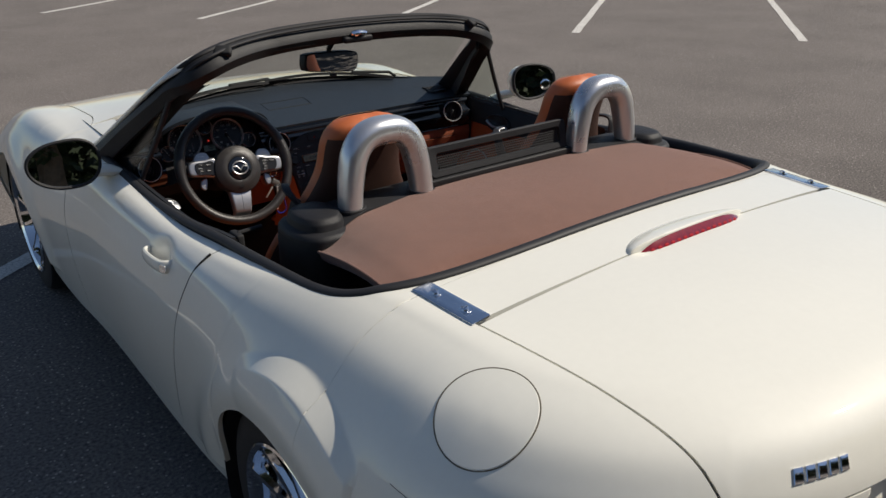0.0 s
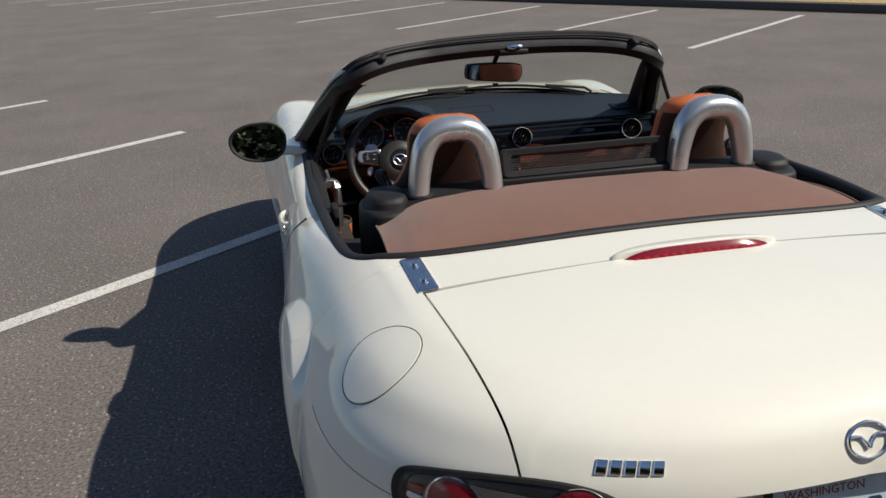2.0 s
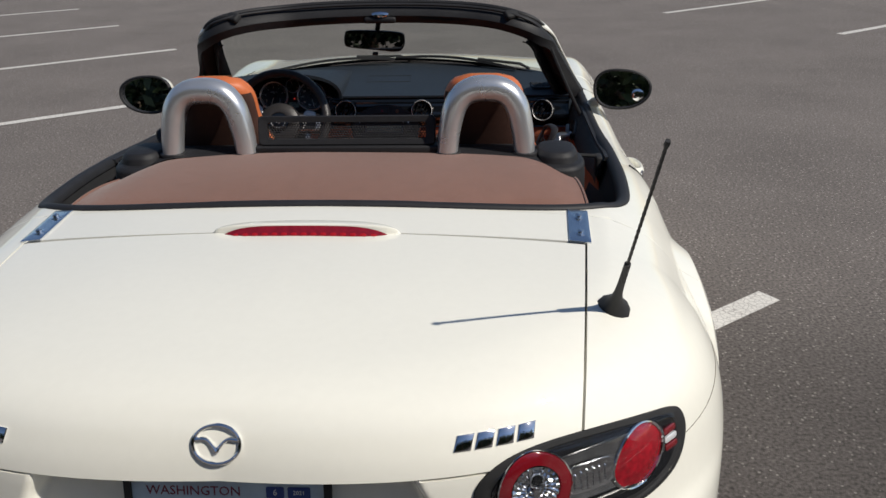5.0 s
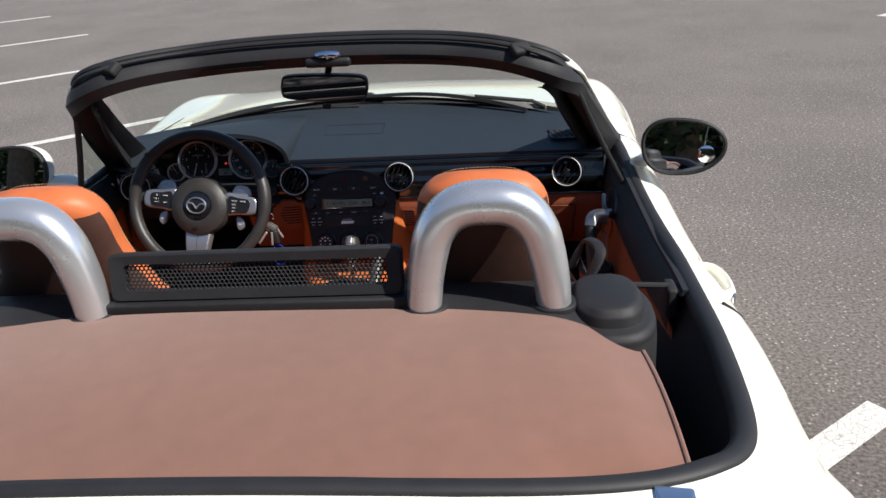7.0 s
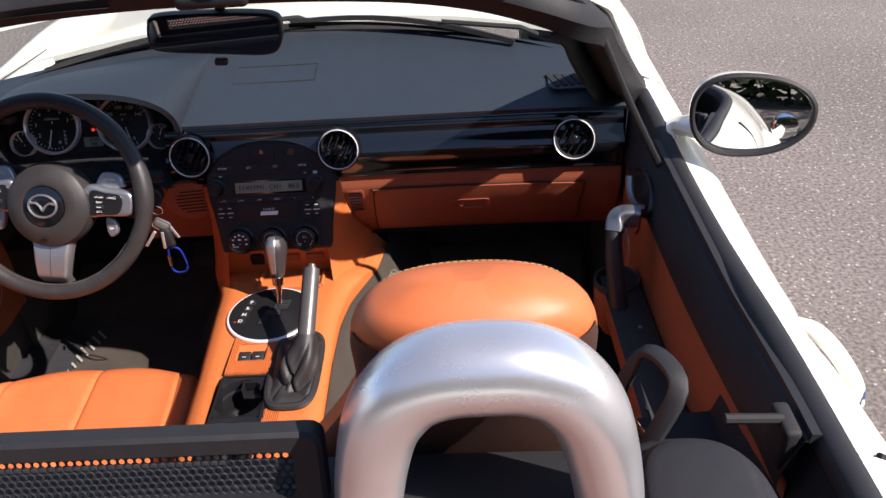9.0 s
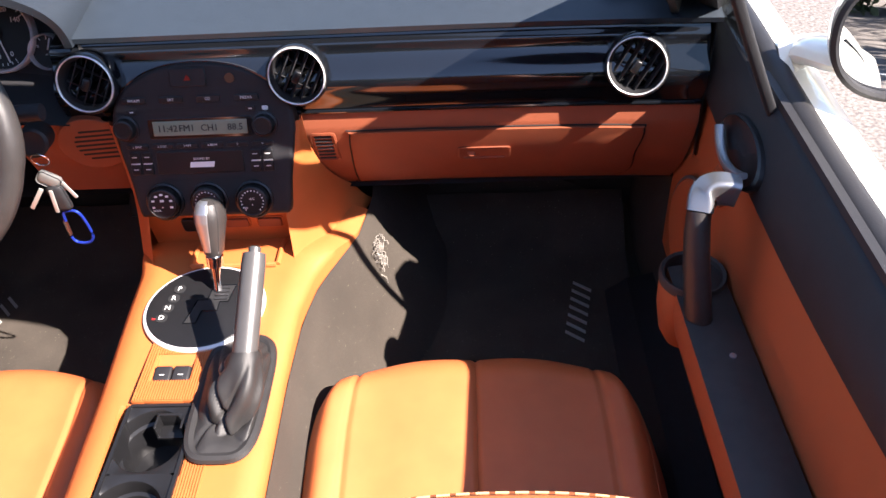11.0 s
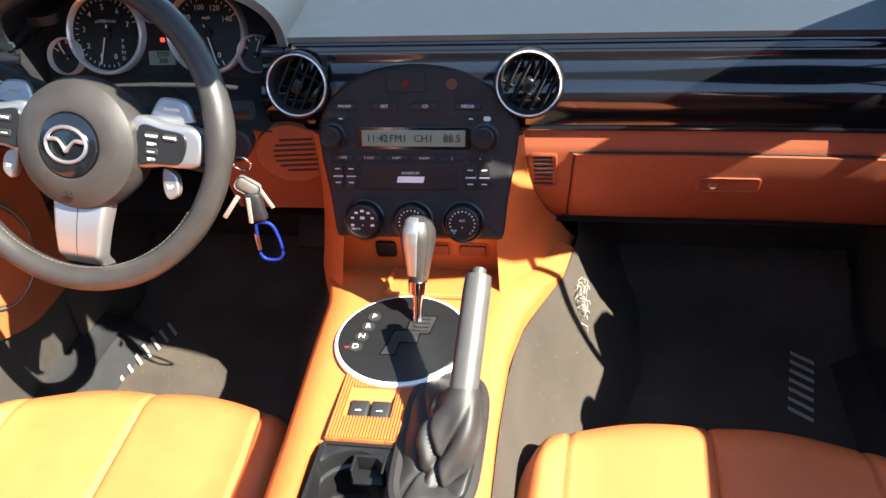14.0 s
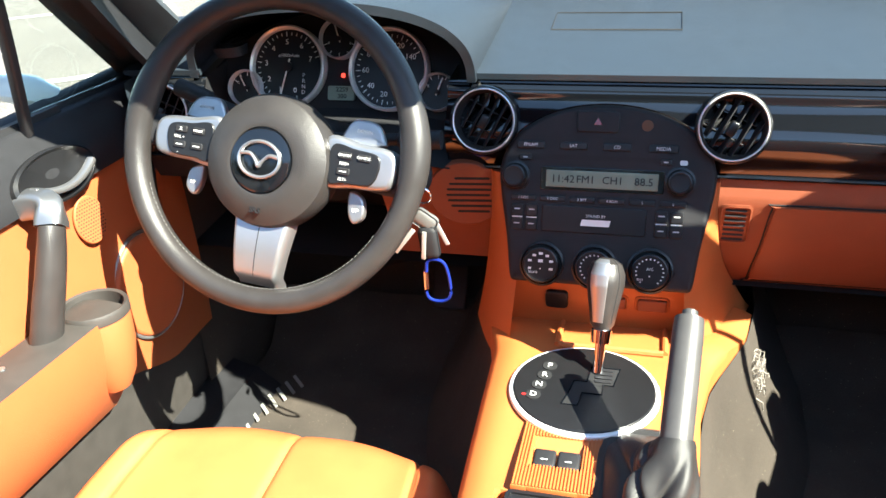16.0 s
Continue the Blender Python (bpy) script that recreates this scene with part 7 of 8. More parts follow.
rad(0.130, 0.034, -0.011, 0.0885, 0.0020, SATIN_BLACK, "radio_badge_panel", 0.003)
text("SOUND BY", 0.0050, st @ Matrix.Translation((-0.008, 0.0935, 0.0204)), GREYTXT, stack)
part("brand_bar", slab([(-0.019, -0.004), (0.017, -0.004), (0.019, 0.004), (-0.017, 0.004)], 0.0208, st @ Matrix.Translation((-0.008, 0.085, 0)), back=0.018), WHITE, stack, smooth=False)
for x0 in (-0.108, 0.072):
    for i in range(2):
        for j in range(2):
            rad(0.0150, 0.0150, x0 + 0.0185 * i, 0.0975 - 0.0185 * j, 0.0026, SATIN_BLACK, "small_button")
            rad(0.008, 0.0012, x0 + 0.0185 * i, 0.0985 - 0.0185 * j, 0.0030, GREYTXT, "button_mark", 0.0003)
        rad(0.0135, 0.0014, x0 + 0.0185 * i, 0.0883, 0.0032, RING_W, "button_bar", 0.0004)
for x, w in ((-0.101, 0.016), (0.073, 0.014)):
    rad(w, 0.0075, x, 0.1650, 0.0020, SATIN_BLACK, "eject_button")
    rad(0.006, 0.0012, x, 0.1650, 0.0024, GREYTXT, "button_mark", 0.0003)
rad(0.009, 0.006, 0.094, 0.1650, 0.0004, GREYTXT, "disc_mark")
for x in (-0.073, -0.006, 0.0625):
    km_ = st @ Matrix.Translation((x, 0.029, 0))
    part("knob_well", lathe([(0.0290, 0.017), (0.0290, 0.0210), (0.0265, 0.0222), (0.0255, 0.017)], 40, km_), SATIN_BLACK, stack)
    kn = part("heater_knob", lathe([(0.0245, 0.016), (0.0240, 0.028), (0.0225, 0.0330), (0.0208, 0.0338), (0.0198, 0.0325), (0.0, 0.032)], 40, km_), SATIN_BLACK, stack, "black heater knob with white marks")
    if x < -0.05:
        for a, w in ((200, 0.0040), (160, 0.0046), (125, 0.0046), (90, 0.0050), (55, 0.0046), (20, 0.0046), (-20, 0.0050)):
            part("mark", rbox(w, 0.0030, 0.0004, 0, km_ @ Matrix.Translation((0.0145 * math.cos(radians(a)), 0.0145 * math.sin(radians(a)), 0.0322))), WHITE, kn, smooth=False)
        part("mark", rbox(0.0060, 0.0036, 0.0004, 0, km_ @ Matrix.Translation((0, 0.005, 0.0322))), WHITE, kn, smooth=False)
        text("MODE", 0.0042, km_ @ Matrix.Translation((-0.009, -0.010, 0.0325)), WHITE, kn)
    else:
        for k in range(17):
            a = radians(230 - 17.5 * k)
            part("mark", rbox(0.0020, 0.0016, 0.0004, 0, km_ @ Matrix.Rotation(a, 4, 'Z') @ Matrix.Translation((0.0165, 0, 0.0322))), WHITE, kn, smooth=False)
    if -0.05 < x < 0.05:
        part("mark", rbox(0.0075, 0.0026, 0.0004, 0, km_ @ Matrix.Translation((0, 0.003, 0.0322))), WHITE, kn, smooth=False)
    part("pointer", rbox(0.0016, 0.0016, 0.0004, 0, km_ @ Matrix.Translation((0, -0.005, 0.0322))), WHITE, kn, smooth=False)
    if x > 0.05:
        text("A/C", 0.0050, km_ @ Matrix.Translation((0, 0.004, 0.0325)), WHITE, kn)
        text("OFF", 0.0042, km_ @ Matrix.Translation((-0.011, -0.010, 0.0325)), WHITE, kn)
# orange flanks of the stack and the little tray below it
for side in (1, -1):
    def flank(u, v):
        z = 0.446 + 0.248 * v
        i = (z - 0.560) / 0.935
        ex = np.interp(i, (-0.10, 0.004, 0.06, 0.115, 0.150), (0.113, 0.106, 0.117, 0.127, 0.130))
        p = st @ Vector((side * ex, i, 0.011))
        if side > 0:
            q = Vector((0.116 + 0.072 * (1 - v) ** 2.2, lower(0.05, 0.25 + 0.75 * (0.664 - min(z, 0.664)) / 0.165).y - 0.004 - 0.03 * smooth(0.25, 0.0, v), z))
        else:
            q = Vector((-0.178 - 0.030 * (1 - v) ** 2, 1.428 + 0.02 * (1 - v), z))
        return p.lerp(q, u) + Vector((side * 0.004, -0.006, 0)) * math.sin(math.pi * u)
    part("stack_flank", fixn(surf(16, 30, flank)), ORANGE_P, dash, "orange panel beside the centre stack")
# recessed foot panel with a socket and two switches, and the little tray before it
part("stack_foot", fixn(surf(20, 10, lambda u, v: Vector((-0.150 + 0.245 * u, 1.366 + 0.018 * v, 0.572 - 0.090 * v)))), ORANGE_P, dash)
fp = lambda x, z: facing((x, 1.366 + 0.018 * (0.572 - z) / 0.090, z), (0, -0.98, -0.18))
part("power_socket", slab(rrect(0.030, 0.028, 0.006, 4), 0.006, fp(-0.080, 0.528), bevel=0.002), SATIN_BLACK, dash, "black power socket cover")
for x in (-0.008, 0.045):
    part("heater_switch_frame", sweep([fp(x, 0.529) @ Vector((a, b, 0.001)) for a, b in rrect(0.042, 0.023, 0.004, 4)], circle(0.0014, 6), True), ORANGE_P, dash)
    part("seat_heat_switch", slab(rrect(0.037, 0.018, 0.003, 4), 0.0045, fp(x, 0.529), bevel=0.0015), ORANGE_SHADE, dash, "orange seat heater switch")
part("tray_lip", sweep([Vector((x, 1.300, con_top(1.30) + 0.003)) for x in np.linspace(-0.068, 0.062, 10)], circle(0.004, 8, 0.005)), ORANGE_P, console)
for x in (-0.070, 0.064):
    part("tray_lip", sweep([Vector((x, y, con_top(y) + 0.002)) for y in np.linspace(1.302, 1.372, 6)], circle(0.004, 8, 0.004)), ORANGE_P, console)

# ---------------------------------------------------------------- steering wheel
sw = facing((-0.411, 1.257, 0.767), (0.0, -0.915, 0.403)) @ Matrix.Rotation(radians(-9), 4, 'Z')  # turned a little to the right
RIM = 0.1815
ring = [sw @ Vector((RIM * math.cos(a), RIM * math.sin(a), 0)) for a in np.linspace(0, 2 * math.pi, 97)[:-1]]
bm = bmesh.new()
n = len(ring)
rows = []
for i, a in enumerate(np.linspace(0, 2 * math.pi, 97)[:-1]):
    thick = 0.0155 + 0.0022 * (math.exp(-((math.degrees(a) - 10) / 14) ** 2) + math.exp(-((math.degrees(a) - 170) / 14) ** 2))
    rows.append([bm.verts.new(sw @ Vector(((RIM + thick * math.cos(b)) * math.cos(a), (RIM + thick * math.cos(b)) * math.sin(a), thick * 1.08 * math.sin(b)))) for b in np.linspace(0, 2 * math.pi, 17)[:-1]])
for i in range(n):
    for j in range(16):
        bm.faces.new([rows[i][j], rows[(i + 1) % n][j], rows[(i + 1) % n][(j + 1) % 16], rows[i][(j + 1) % 16]])
bmesh.ops.recalc_face_normals(bm, faces=bm.faces)
wheel = part("steering_wheel", bm, LEATHER_B, car, "black leather steering wheel with silver spokes")
part("stitching", stitches([sw @ Vector(((RIM - 0.0155) * math.cos(a), (RIM - 0.0155) * math.sin(a), 0.004)) for a in np.linspace(math.radians(205), math.radians(335), 60)], 0.0036, 0.0062), mat("grey_thread", (0.16, 0.155, 0.15), 0.8), wheel)
# the hub and spokes sit deeper than the rim
sw_in = sw @ Matrix.Translation((0.004, -0.013, -0.010)) @ Matrix.Rotation(radians(2.5), 4, 'Z') @ Matrix.Scale(0.98, 4)
hub = part("hub", lathe([(0.076, -0.03), (0.083, -0.005), (0.083, 0.010), (0.078, 0.024), (0.062, 0.034), (0.045, 0.0375), (0.0405, 0.0365), (0.0395, 0.034), (0, 0.034)], 56, sw_in), LEATHER_B, wheel, "grained black airbag hub")
part("hub_disc", lathe([(0.039, 0.034), (0.0385, 0.0385), (0.036, 0.0395), (0, 0.0398)], 40, sw_in), GLOSS, wheel)
emblem(sw_in @ Matrix.Translation((0, 0.001, 0.041)), 0.0265, wheel, SILVER_P)
text("SRS", 0.010, sw_in @ Matrix.Translation((0, -0.060, 0.0352)), BLACK, wheel, depth=0.0006)
for side in (1, -1):
    o = [(0.070, 0.029), (0.110, 0.027), (0.148, 0.024), (0.161, 0.012), (0.161, -0.012), (0.150, -0.024), (0.110, -0.027), (0.070, -0.027)]
    o = [(side * x, y + 0.012) for x, y in o]
    sp = part("spoke", slab([tuple(p) for p in spline(o, 48, True)], 0.016, sw_in, bevel=0.006, back=-0.010, dome=0.002), SILVER_P, wheel, "silver spoke with black buttons")
    o = [(0.080, 0.030), (0.110, 0.029), (0.136, 0.026), (0.142, 0.014), (0.138, -0.004), (0.128, -0.012), (0.100, -0.013), (0.080, -0.013)]
    part("button_panel", slab([tuple(p) for p in spline([(side * x, y + 0.002) for x, y in o], 48, True)], 0.0190, sw_in, bevel=0.0015, back=0.010), SATIN_BLACK, sp)
    names = (("MODE", "X"), ("", "")) if side < 0 else (("ON/OFF", "CANCEL"), ("", ""))
    for i in range(2):
        for j in range(2):
            if side > 0 and (i, j) == (1, 1):
                continue
            bx_ = side * (0.098 + 0.024 * i)
            part("wheel_button", slab(rrect(0.0165, 0.0085, 0.002, 2), 0.0208, sw_in @ Matrix.Translation((bx_, 0.022 - 0.019 * j, 0)), bevel=0.001, back=0.018), BLACK, sp)
            if names[j][i]:
                text(names[j][i], 0.0046 if len(names[j][i]) > 1 else 0.006, sw_in @ Matrix.Translation((bx_, 0.022 - 0.019 * j, 0.0210)), GREYTXT, sp, depth=0.0002)
            else:
                part("button_print", slab(rrect(0.009, 0.0012, 0.0004, 2), 0.0212, sw_in @ Matrix.Translation((bx_, 0.022 - 0.019 * j, 0)), back=0.0205), GREYTXT, sp)
    if side > 0:
        text("RES/+", 0.0052, sw_in @ Matrix.Translation((0.098, 0.0122, 0.0192)), GREYTXT, sp, depth=0.0002)
        text("SET/-", 0.0052, sw_in @ Matrix.Translation((0.098, -0.0065, 0.0192)), GREYTXT, sp, depth=0.0002)
    else:
        text("VOL +", 0.0052, sw_in @ Matrix.Translation((-0.124, 0.0122, 0.0192)), GREYTXT, sp, depth=0.0002)
        text("-", 0.0060, sw_in @ Matrix.Translation((-0.124, -0.0065, 0.0192)), GREYTXT, sp, depth=0.0002)
    # paddles behind the wheel
    part("paddle", slab([tuple(p) for p in spline([(side * x, y) for x, y in ((0.080, 0.040), (0.084, 0.056), (0.092, 0.0665), (0.104, 0.0680), (0.118, 0.0665), (0.127, 0.060), (0.134, 0.046), (0.134, 0.040), (0.108, 0.036))], 48, True)], -0.008, sw_in, bevel=0.003, back=-0.018), SILVER_P, wheel, "silver shift paddle")
    part("paddle", slab([tuple(p) for p in spline([(side * x, y) for x, y in ((0.100, -0.020), (0.118, -0.026), (0.122, -0.048), (0.110, -0.058), (0.101, -0.045))], 30, True)], -0.006, sw_in, bevel=0.003, back=-0.016), SILVER_P, wheel, "silver shift paddle")
    text("DOWN", 0.006, sw_in @ Matrix.Translation((side * 0.108, 0.054, -0.0072)), GREYTXT, wheel)
    text("UP", 0.007, sw_in @ Matrix.Translation((side * 0.111, -0.042, -0.0052)), GREYTXT, wheel)
    arm_ = [sw @ Vector((side * x, y, z)) for x, y, z in ((0.06, -0.004, -0.026), (0.12, -0.004, -0.026), (0.178, -0.004, -0.010))]
    part("spoke_core", sweep(arm_, rrect(0.020, 0.040, 0.008, 3), up=sw.to_3x3() @ Vector((0, 1, 0))), BLACK, wheel)


def lower_spoke(u, v):
    y = -0.066 - 0.089 * v
    w = np.interp(v, (0, 0.5, 1.0), (0.041, 0.035, 0.029))
    t = 2 * u - 1
    e = max(0, abs(t) - 0.80) / 0.20
    return sw_in @ Vector((w * (t if abs(t) < 0.8 else np.sign(t) * (0.8 + 0.2 * math.sin(e * 1.57))), y, 0.014 - 0.022 * (1 - math.cos(e * 1.57)) - 0.016 * smooth(0.82, 1.0, v) + 0.004 * math.sin(math.pi * v)))


sp = part("lower_spoke", fixn(surf(40, 20, lower_spoke)), SILVER_P, wheel, "silver lower spoke")
part("spoke_line", sweep([lower_spoke(0.5, v) + sw_in.to_3x3() @ Vector((0, 0, 0.0002)) for v in np.linspace(0.15, 0.85, 8)], circle(0.0005, 5)), BLACK_D, sp)
part("steering_column", lathe([(0.05, -0.02), (0.058, -0.04), (0.06, -0.20), (0.05, -0.22)], 32, sw, sx=1.1, sy=0.95), BLACK, car, "black steering column shroud")
for side, z in ((1, 0.0), (-1, 0.0)):
    p0, p1 = sw @ Vector((side * 0.05, 0.03, -0.07)), sw @ Vector((side * 0.185, 0.055, -0.075))
    part("stalk", sweep([p0, p0.lerp(p1, 0.6), p0.lerp(p1, 0.62), p1], circle(0.008, 12), taper=lambda t: 1.0 if t < 0.4 else 1.5), BLACK, car, "black column stalk")

# kick panels close the footwells at the sides
for side in (1, -1):
    part("kick_panel", fixn(surf(10, 10, lambda u, v: Vector((side * (0.715 - 0.02 * u), 1.47 + 0.50 * u, 0.16 + (0.68 - 0.02 * u) * v)))), CARPET, car)
    part("dash_end", fixn(surf(6, 6, lambda u, v: Vector((side * (0.700 + 0.03 * u), 1.40 + 0.12 * u, 0.60 + 0.205 * v)))), DASH, dash)
part("under_dash", fixn(surf(8, 8, lambda u, v: Vector((-0.72 + 1.44 * u, 1.50 + 0.45 * v, 0.50 + 0.05 * v)))), BLACK_D, dash)
# pedals
for x, w in ((-0.33, 0.07), (-0.24, 0.05)):
    part("pedal", rbox(w, 0.012, 0.09, 0.006, Matrix.Translation((x, 1.72, 0.28)) @ Matrix.Rotation(radians(-35), 4, 'X')), RUBBER, car, "black rubber pedal")

# ---------------------------------------------------------------- loose things in the car
MAT_ = mat("black_floor_mat", (0.048, 0.039, 0.031), 0.95, var=0.35, scale=800, bump=0.9, bscale=1400, var2=0.3, scale2=10)
carpet_specks(MAT_)
DUST = mat("silver_thread", (0.27, 0.27, 0.25), 0.7)
for x0, x1, bx_, lab in ((-0.69, -0.245, -0.610, "black carpet floor mat under the steering wheel"), (0.225, 0.68, 0.566, "black carpet floor mat in the passenger footwell")):
    bm = surf(12, 12, lambda u, v: Vector((x0 + (x1 - x0) * u, 1.16 + 0.60 * v, 0.181 + 0.10 * smooth(0.78, 1.0, v) + 0.002 * math.sin(11 * u + 5 * v))))
    bmesh.ops.recalc_face_normals(bm, faces=bm.faces)
    bmesh.ops.solidify(bm, geom=bm.faces, thickness=0.006)
    ob = part("floor_mat", fixn(bm), MAT_)
    tagged(ob, lab, "floor mat", group="floor mats")
    mm = facing((bx_, 1.50, 0.1895), (0, 0, 1), (-1, 0.22, 0) if bx_ > 0 else (-1, 0.35, 0))
    for k, (sh, hh) in enumerate(((0.009, 0.019), (0.009, 0.019), (0.009, 0.019), (0.009, 0.019), (0.009, 0.019), (0.009, 0.019), (0.009, 0.019))):
        o = [(-0.0033 - sh, -hh), (0.0033 - sh, -hh), (0.0033 + sh, hh), (-0.0033 + sh, hh)]
        part("letter_bar", slab(o, 0.0015, mm @ Matrix.Translation((-0.075 + 0.023 * k, 0, 0)), back=-0.001), DUST, ob, smooth=False)

keys = thing("key_bunch", "bunch of keys with a blue carabiner hanging from the ignition", "keys", (-0.243, 1.345, 0.66))


def kpart(name, bm, mtl, label=""):
    bmesh.ops.translate(bm, verts=bm.verts, vec=(0.243, -1.345, -0.66))
    return part(name, bm, mtl, keys, label)


K = Vector((-0.247, 1.328, 0.688))
part("ignition_lock", lathe([(0.022, -0.04), (0.022, 0.004), (0.018, 0.007), (0.008, 0.006), (0, 0.004)], 28, facing((-0.262, 1.352, 0.702), (0.25, -0.93, 0.25))), BLACK, car, "black ignition lock")
kpart("key_ring", tube([K + Vector((0.012 * math.cos(a), -0.004 * math.sin(a), 0.012 * math.sin(a))) for a in np.linspace(0, 2 * math.pi, 25)[:-1]], 0.0012, 6, True), STEEL)
kpart("key_head", rbox(0.034, 0.008, 0.024, 0.007, Matrix.Translation(K + Vector((-0.004, -0.004, -0.042))) @ Matrix.Rotation(radians(35), 4, 'Y')), KEY_HEAD, "grey key head")
kpart("key_blade", rbox(0.0065, 0.002, 0.044, 0.001, Matrix.Translation(K + Vector((-0.012, -0.008, -0.045))) @ Matrix.Rotation(radians(218), 4, 'Y')), KEY_STEEL, "steel key blade")
kpart("key_fob", rbox(0.026, 0.012, 0.046, 0.008, Matrix.Translation(K + Vector((0.010, -0.006, -0.086))) @ Matrix.Rotation(radians(-6), 4, 'Y')), BLACK, "black remote fob")
kpart("key_blade", rbox(0.006, 0.002, 0.036, 0.001, Matrix.Translation(K + Vector((0.016, -0.002, -0.034))) @ Matrix.Rotation(radians(155), 4, 'Y')), KEY_STEEL)
kpart("key_blade", rbox(0.006, 0.002, 0.040, 0.001, Matrix.Translation(K + Vector((0.004, -0.014, -0.044))) @ Matrix.Rotation(radians(185), 4, 'Y')), KEY_STEEL)
cb = [tuple(p) for p in spline([(-0.012, 0.028), (0.004, 0.030), (0.013, 0.018), (0.017, -0.016), (0.008, -0.030), (-0.010, -0.030), (-0.017, -0.018), (-0.015, 0.012)], 40, True)]
kpart("carabiner", tube([K + Vector((0.016 + x, -0.006, -0.118 + y)) for x, y in cb], 0.0023, 8, True), mat("blue_anodised", (0.02, 0.05, 0.42), 0.25, metal=0.6), "blue carabiner")
kpart("carabiner_gate", tube([K + Vector((0.016 - 0.016, -0.006, -0.118 + y)) for y in (-0.014, 0.012)], 0.0032, 8), STEEL)


# ---------------------------------------------------------------- fence, trees behind the car park
for k in range(34):
    v = -24 + 3.05 * k
    p = U * (KERB + 2.2) + V * v
    post = part("fence_post", lathe([(0.032, 0.0), (0.032, 1.30), (0.036, 1.31), (0.030, 1.34), (0.0, 1.35)], 10, Matrix.Translation(p + Vector((0, 0, 0.05)))), GALV)
    tagged(post, "galvanised steel post of a chain-link fence", "fence post", group="fence posts")
for k in (9, 10):
    p = U * (KERB + 2.2) + V * (-24 + 3.05 * k + 0.35)
    post = part("fence_post", lathe([(0.05, 0.0), (0.05, 1.45), (0.0, 1.47)], 12, Matrix.Translation(p + Vector((0, 0, 0.05)))), GALV)
    tagged(post, "thick galvanised gate post of a chain-link fence", "fence post", group="fence posts")
WIRE = mat("fence_wire", (0.25, 0.26, 0.26), 0.6, metal=0.6)
bm = bmesh.new()
for h in (0.12, 1.33):
    tube([U * (KERB + 2.2) + V * v + Vector((0, 0, h)) for v in (-24, 30, 80)], 0.014, 6, bm=bm)
tagged(part("fence_rail", bm, WIRE), "thin rails of a chain-link fence", "fence", kind="structure")
bm = bmesh.new()
step = 0.13
verts, faces = [], []
for i in range(int(80 / step)):
    for sgn in (1, -1):
        v0 = -24 + i * step
        a = U * (KERB + 2.2) + V * v0 + Vector((0, 0, 0.12))
        b = U * (KERB + 2.2) + V * (v0 + sgn * 1.2) + Vector((0, 0, 1.32))
        w = V * 0.003
        n0 = len(verts)
        verts += [a - w, a + w, b + w, b - w]
        faces.append((n0, n0 + 1, n0 + 2, n0 + 3))
me = bpy.data.meshes.new("chain_link")
me.from_pydata([tuple(p) for p in verts], [], faces)
me.materials.append(WIRE)
tagged(new("chain_link", me), "fine wire mesh of a chain-link fence", "fence", kind="stuff")

LEAF = mat("tree_leaves", (0.026, 0.040, 0.012), 0.55, var=0.5, scale=1.3, var2=0.3, scale2=14)
BARK = mat("tree_bark", (0.12, 0.085, 0.06), 0.9, var=0.3, scale=12, bump=0.8, bscale=40)


def tree(at, height, spread, seed, dense=240):
    """A trunk with limbs, and a crown of many small leaves in clumps."""
    rnd = random.Random(seed)
    root = thing("tree", "broad green leafy tree beside the car park", "tree", at, group="trees behind the car")
    bm = bmesh.new()
    sweep([Vector((0.10 * math.sin(t * 3), 0.08 * math.cos(t * 2), height * 0.6 * t)) for t in np.linspace(0, 1, 8)], circle(0.20, 10), bm=bm, taper=lambda t: 1.2 - 0.8 * t)
    tips = []
    for k in range(9):
        a = 2.4 * k + rnd.random()
        z0 = height * (0.25 + 0.035 * k)
        e = Vector((math.cos(a) * spread * rnd.uniform(0.45, 0.8), math.sin(a) * spread * rnd.uniform(0.45, 0.8), z0 + height * rnd.uniform(0.15, 0.42)))
        s = Vector((0.05, 0.05, z0))
        tips.append(e)
        sweep([s.lerp(e, t) + Vector((0, 0, 0.25 * math.sin(math.pi * t))) for t in np.linspace(0, 1, 6)], circle(0.07, 7), bm=bm, taper=lambda t: 1 - 0.8 * t)
    part("trunk", bm, BARK, root)
    verts, faces = [], []
    clumps = [(t, spread * rnd.uniform(0.28, 0.45)) for t in tips] + [(Vector((rnd.uniform(-1, 1) * spread * 0.6, rnd.uniform(-1, 1) * spread * 0.6, height * rnd.uniform(0.35, 0.95))), spread * rnd.uniform(0.25, 0.4)) for _ in range(16)]
    for c, r in clumps:
        for _ in range(dense):
            d = Vector((rnd.gauss(0, 1), rnd.gauss(0, 1), rnd.gauss(0, 0.8))).normalized() * r * rnd.random() ** 0.35
            p = c + d
            s = rnd.uniform(0.07, 0.15)
            x = Vector((rnd.gauss(0, 1), rnd.gauss(0, 1), rnd.gauss(0, 0.6))).normalized()
            y = x.cross(Vector((rnd.gauss(0, 1), rnd.gauss(0, 1), rnd.gauss(0, 1)))).normalized()
            n0 = len(verts)
            verts += [p - x * s, p - y * s * 0.5, p + x * s, p + y * s * 0.5]
            faces.append((n0, n0 + 1, n0 + 2, n0 + 3))
    me = bpy.data.meshes.new("crown")
    me.from_pydata([tuple(p) for p in verts], [], faces)
    me.materials.append(LEAF)
    ob = new("crown", me)
    ob.parent = root
    return root


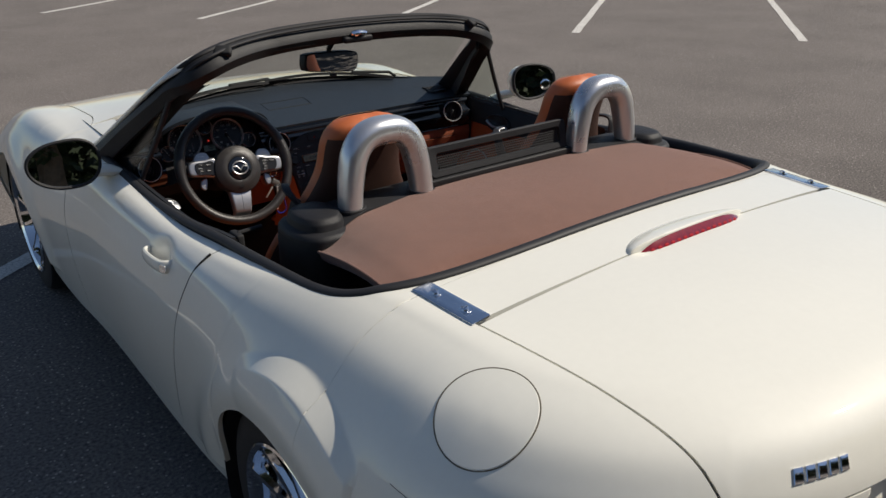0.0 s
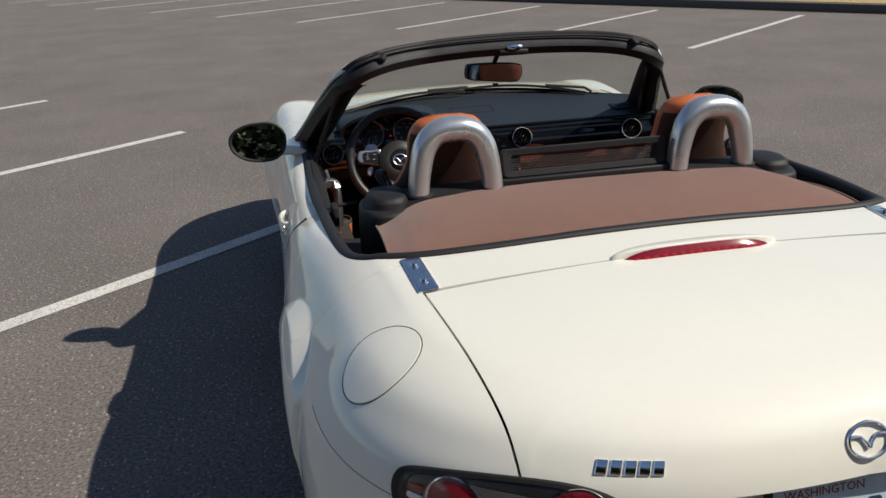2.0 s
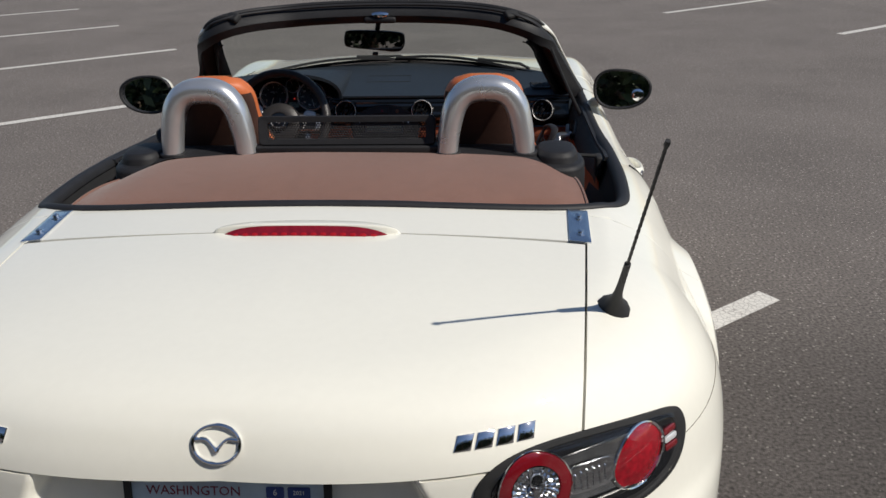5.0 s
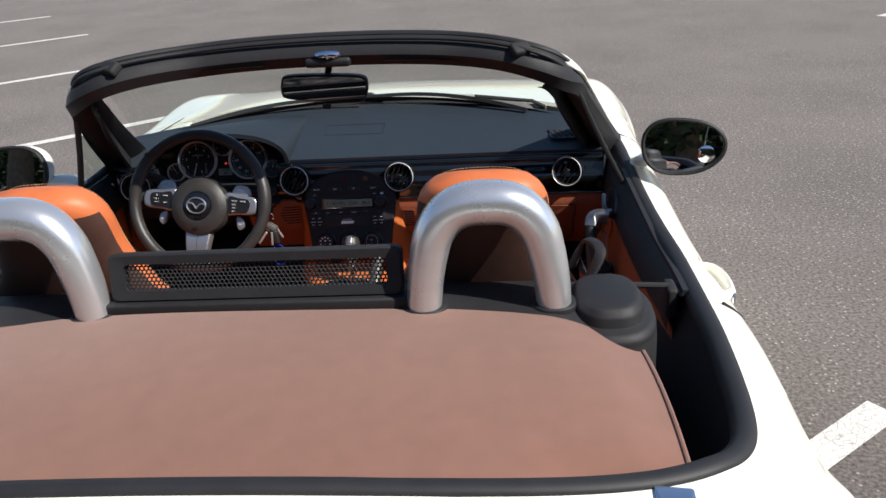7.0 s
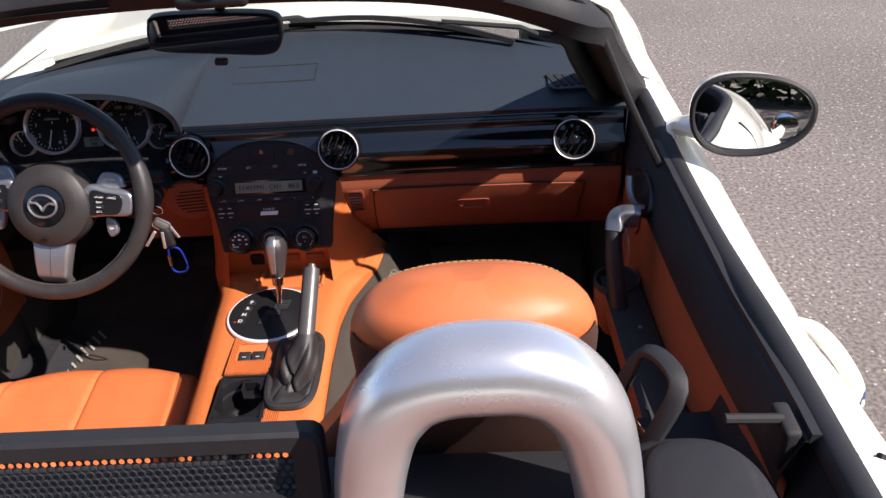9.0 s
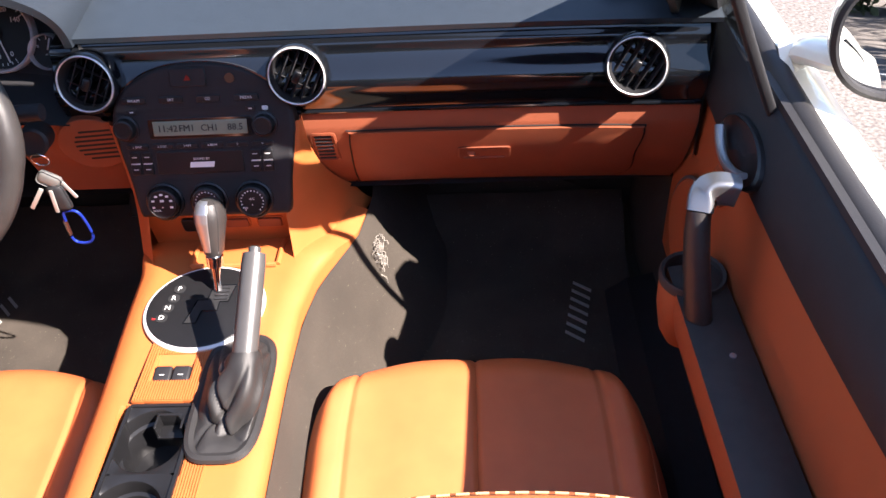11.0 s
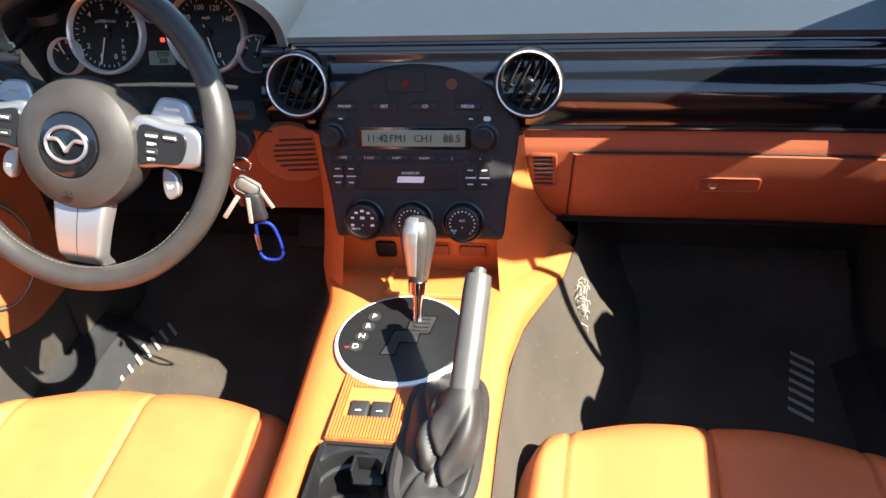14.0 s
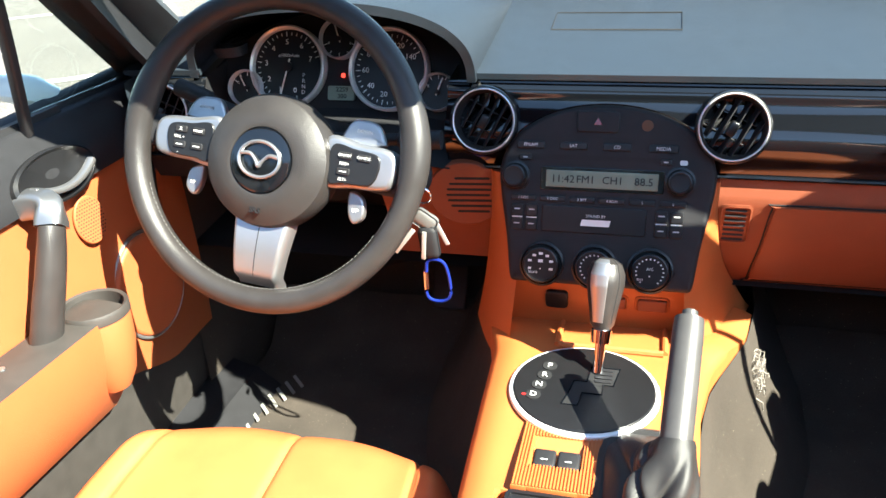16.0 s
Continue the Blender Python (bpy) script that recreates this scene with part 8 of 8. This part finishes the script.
for k, (x, y, h, sp) in enumerate(((-9.5, -8.4, 5.2, 2.6), (-5.2, -9.0, 5.8, 2.8), (-1.2, -8.8, 5.0, 2.6), (3.0, -8.6, 5.6, 2.7), (7.0, -9.2, 5.4, 2.8), (-13.5, -6.0, 5.6, 2.8), (11.5, -10.0, 5.0, 2.6))):
    tree((x, y, 0.0), h, sp, 7 + k)
# an added, taller second row closes the view behind the car in the mirrors
for k in range(9):
    tree((-19.0 + 5.0 * k, -16.5 - 1.5 * math.sin(2.1 * k), 0.0), 8.2 + 0.8 * math.sin(1.7 * k), 4.2, 40 + k, 330)

# dense undergrowth, added below the trees to close bright gaps in the mirrors
rnd = random.Random(77)
verts, faces = [], []
for k in range(138):
    c = Vector((-27 + 1.2 * (k % 46), -14.0 - 1.2 * (k // 46) + rnd.uniform(-0.8, 0.8), rnd.uniform(0.6, 1.6) + 1.5 * (k // 46)))
    for _ in range(420):
        d = Vector((rnd.gauss(0, 1), rnd.gauss(0, 1), rnd.gauss(0, 1))).normalized() * rnd.random() ** 0.4
        p = c + Vector((d.x * 1.2, d.y * 1.0, d.z * 1.5))
        if p.z < 0.03:
            continue
        s = rnd.uniform(0.09, 0.20)
        x = Vector((rnd.gauss(0, 1), rnd.gauss(0, 1), rnd.gauss(0, 0.6))).normalized()
        y = x.cross(Vector((rnd.gauss(0, 1), rnd.gauss(0, 1), rnd.gauss(0, 1)))).normalized()
        n0 = len(verts)
        verts += [p - x * s, p - y * s * 0.5, p + x * s, p + y * s * 0.5]
        faces.append((n0, n0 + 1, n0 + 2, n0 + 3))
me = bpy.data.meshes.new("undergrowth")
me.from_pydata([tuple(p) for p in verts], [], faces)
me.materials.append(LEAF)
tagged(new("undergrowth", me), "added dark green leaves below the trees, closing gaps in the mirrors", "bushes", kind="stuff")

# an invented wooded rise, added to darken what the mirrors reflect
BACKDROP_FILL = mat("backdrop_dark_green", (0.030, 0.044, 0.014), 0.9, var=0.6, scale=1.4, bump=1.0, bscale=3.0, var2=0.4, scale2=0.25, detail=8)
bm = surf(120, 14, lambda u, v: Vector((-60 + 120 * u, -24 - 14 * v, (11 + 1.6 * math.sin(37 * u) + 1.1 * math.sin(91 * u + 1) + 0.8 * math.sin(171 * u)) * smooth(0, 1, v ** 0.6) + 0.5 * math.sin(150 * u + 9 * v) * math.sin(23 * v) * v - 0.05)))
bmesh.ops.recalc_face_normals(bm, faces=bm.faces)
tagged(part("backdrop", bm, BACKDROP_FILL), "invented dark backdrop behind the trees, filling the mirrors", "woods", kind="structure")
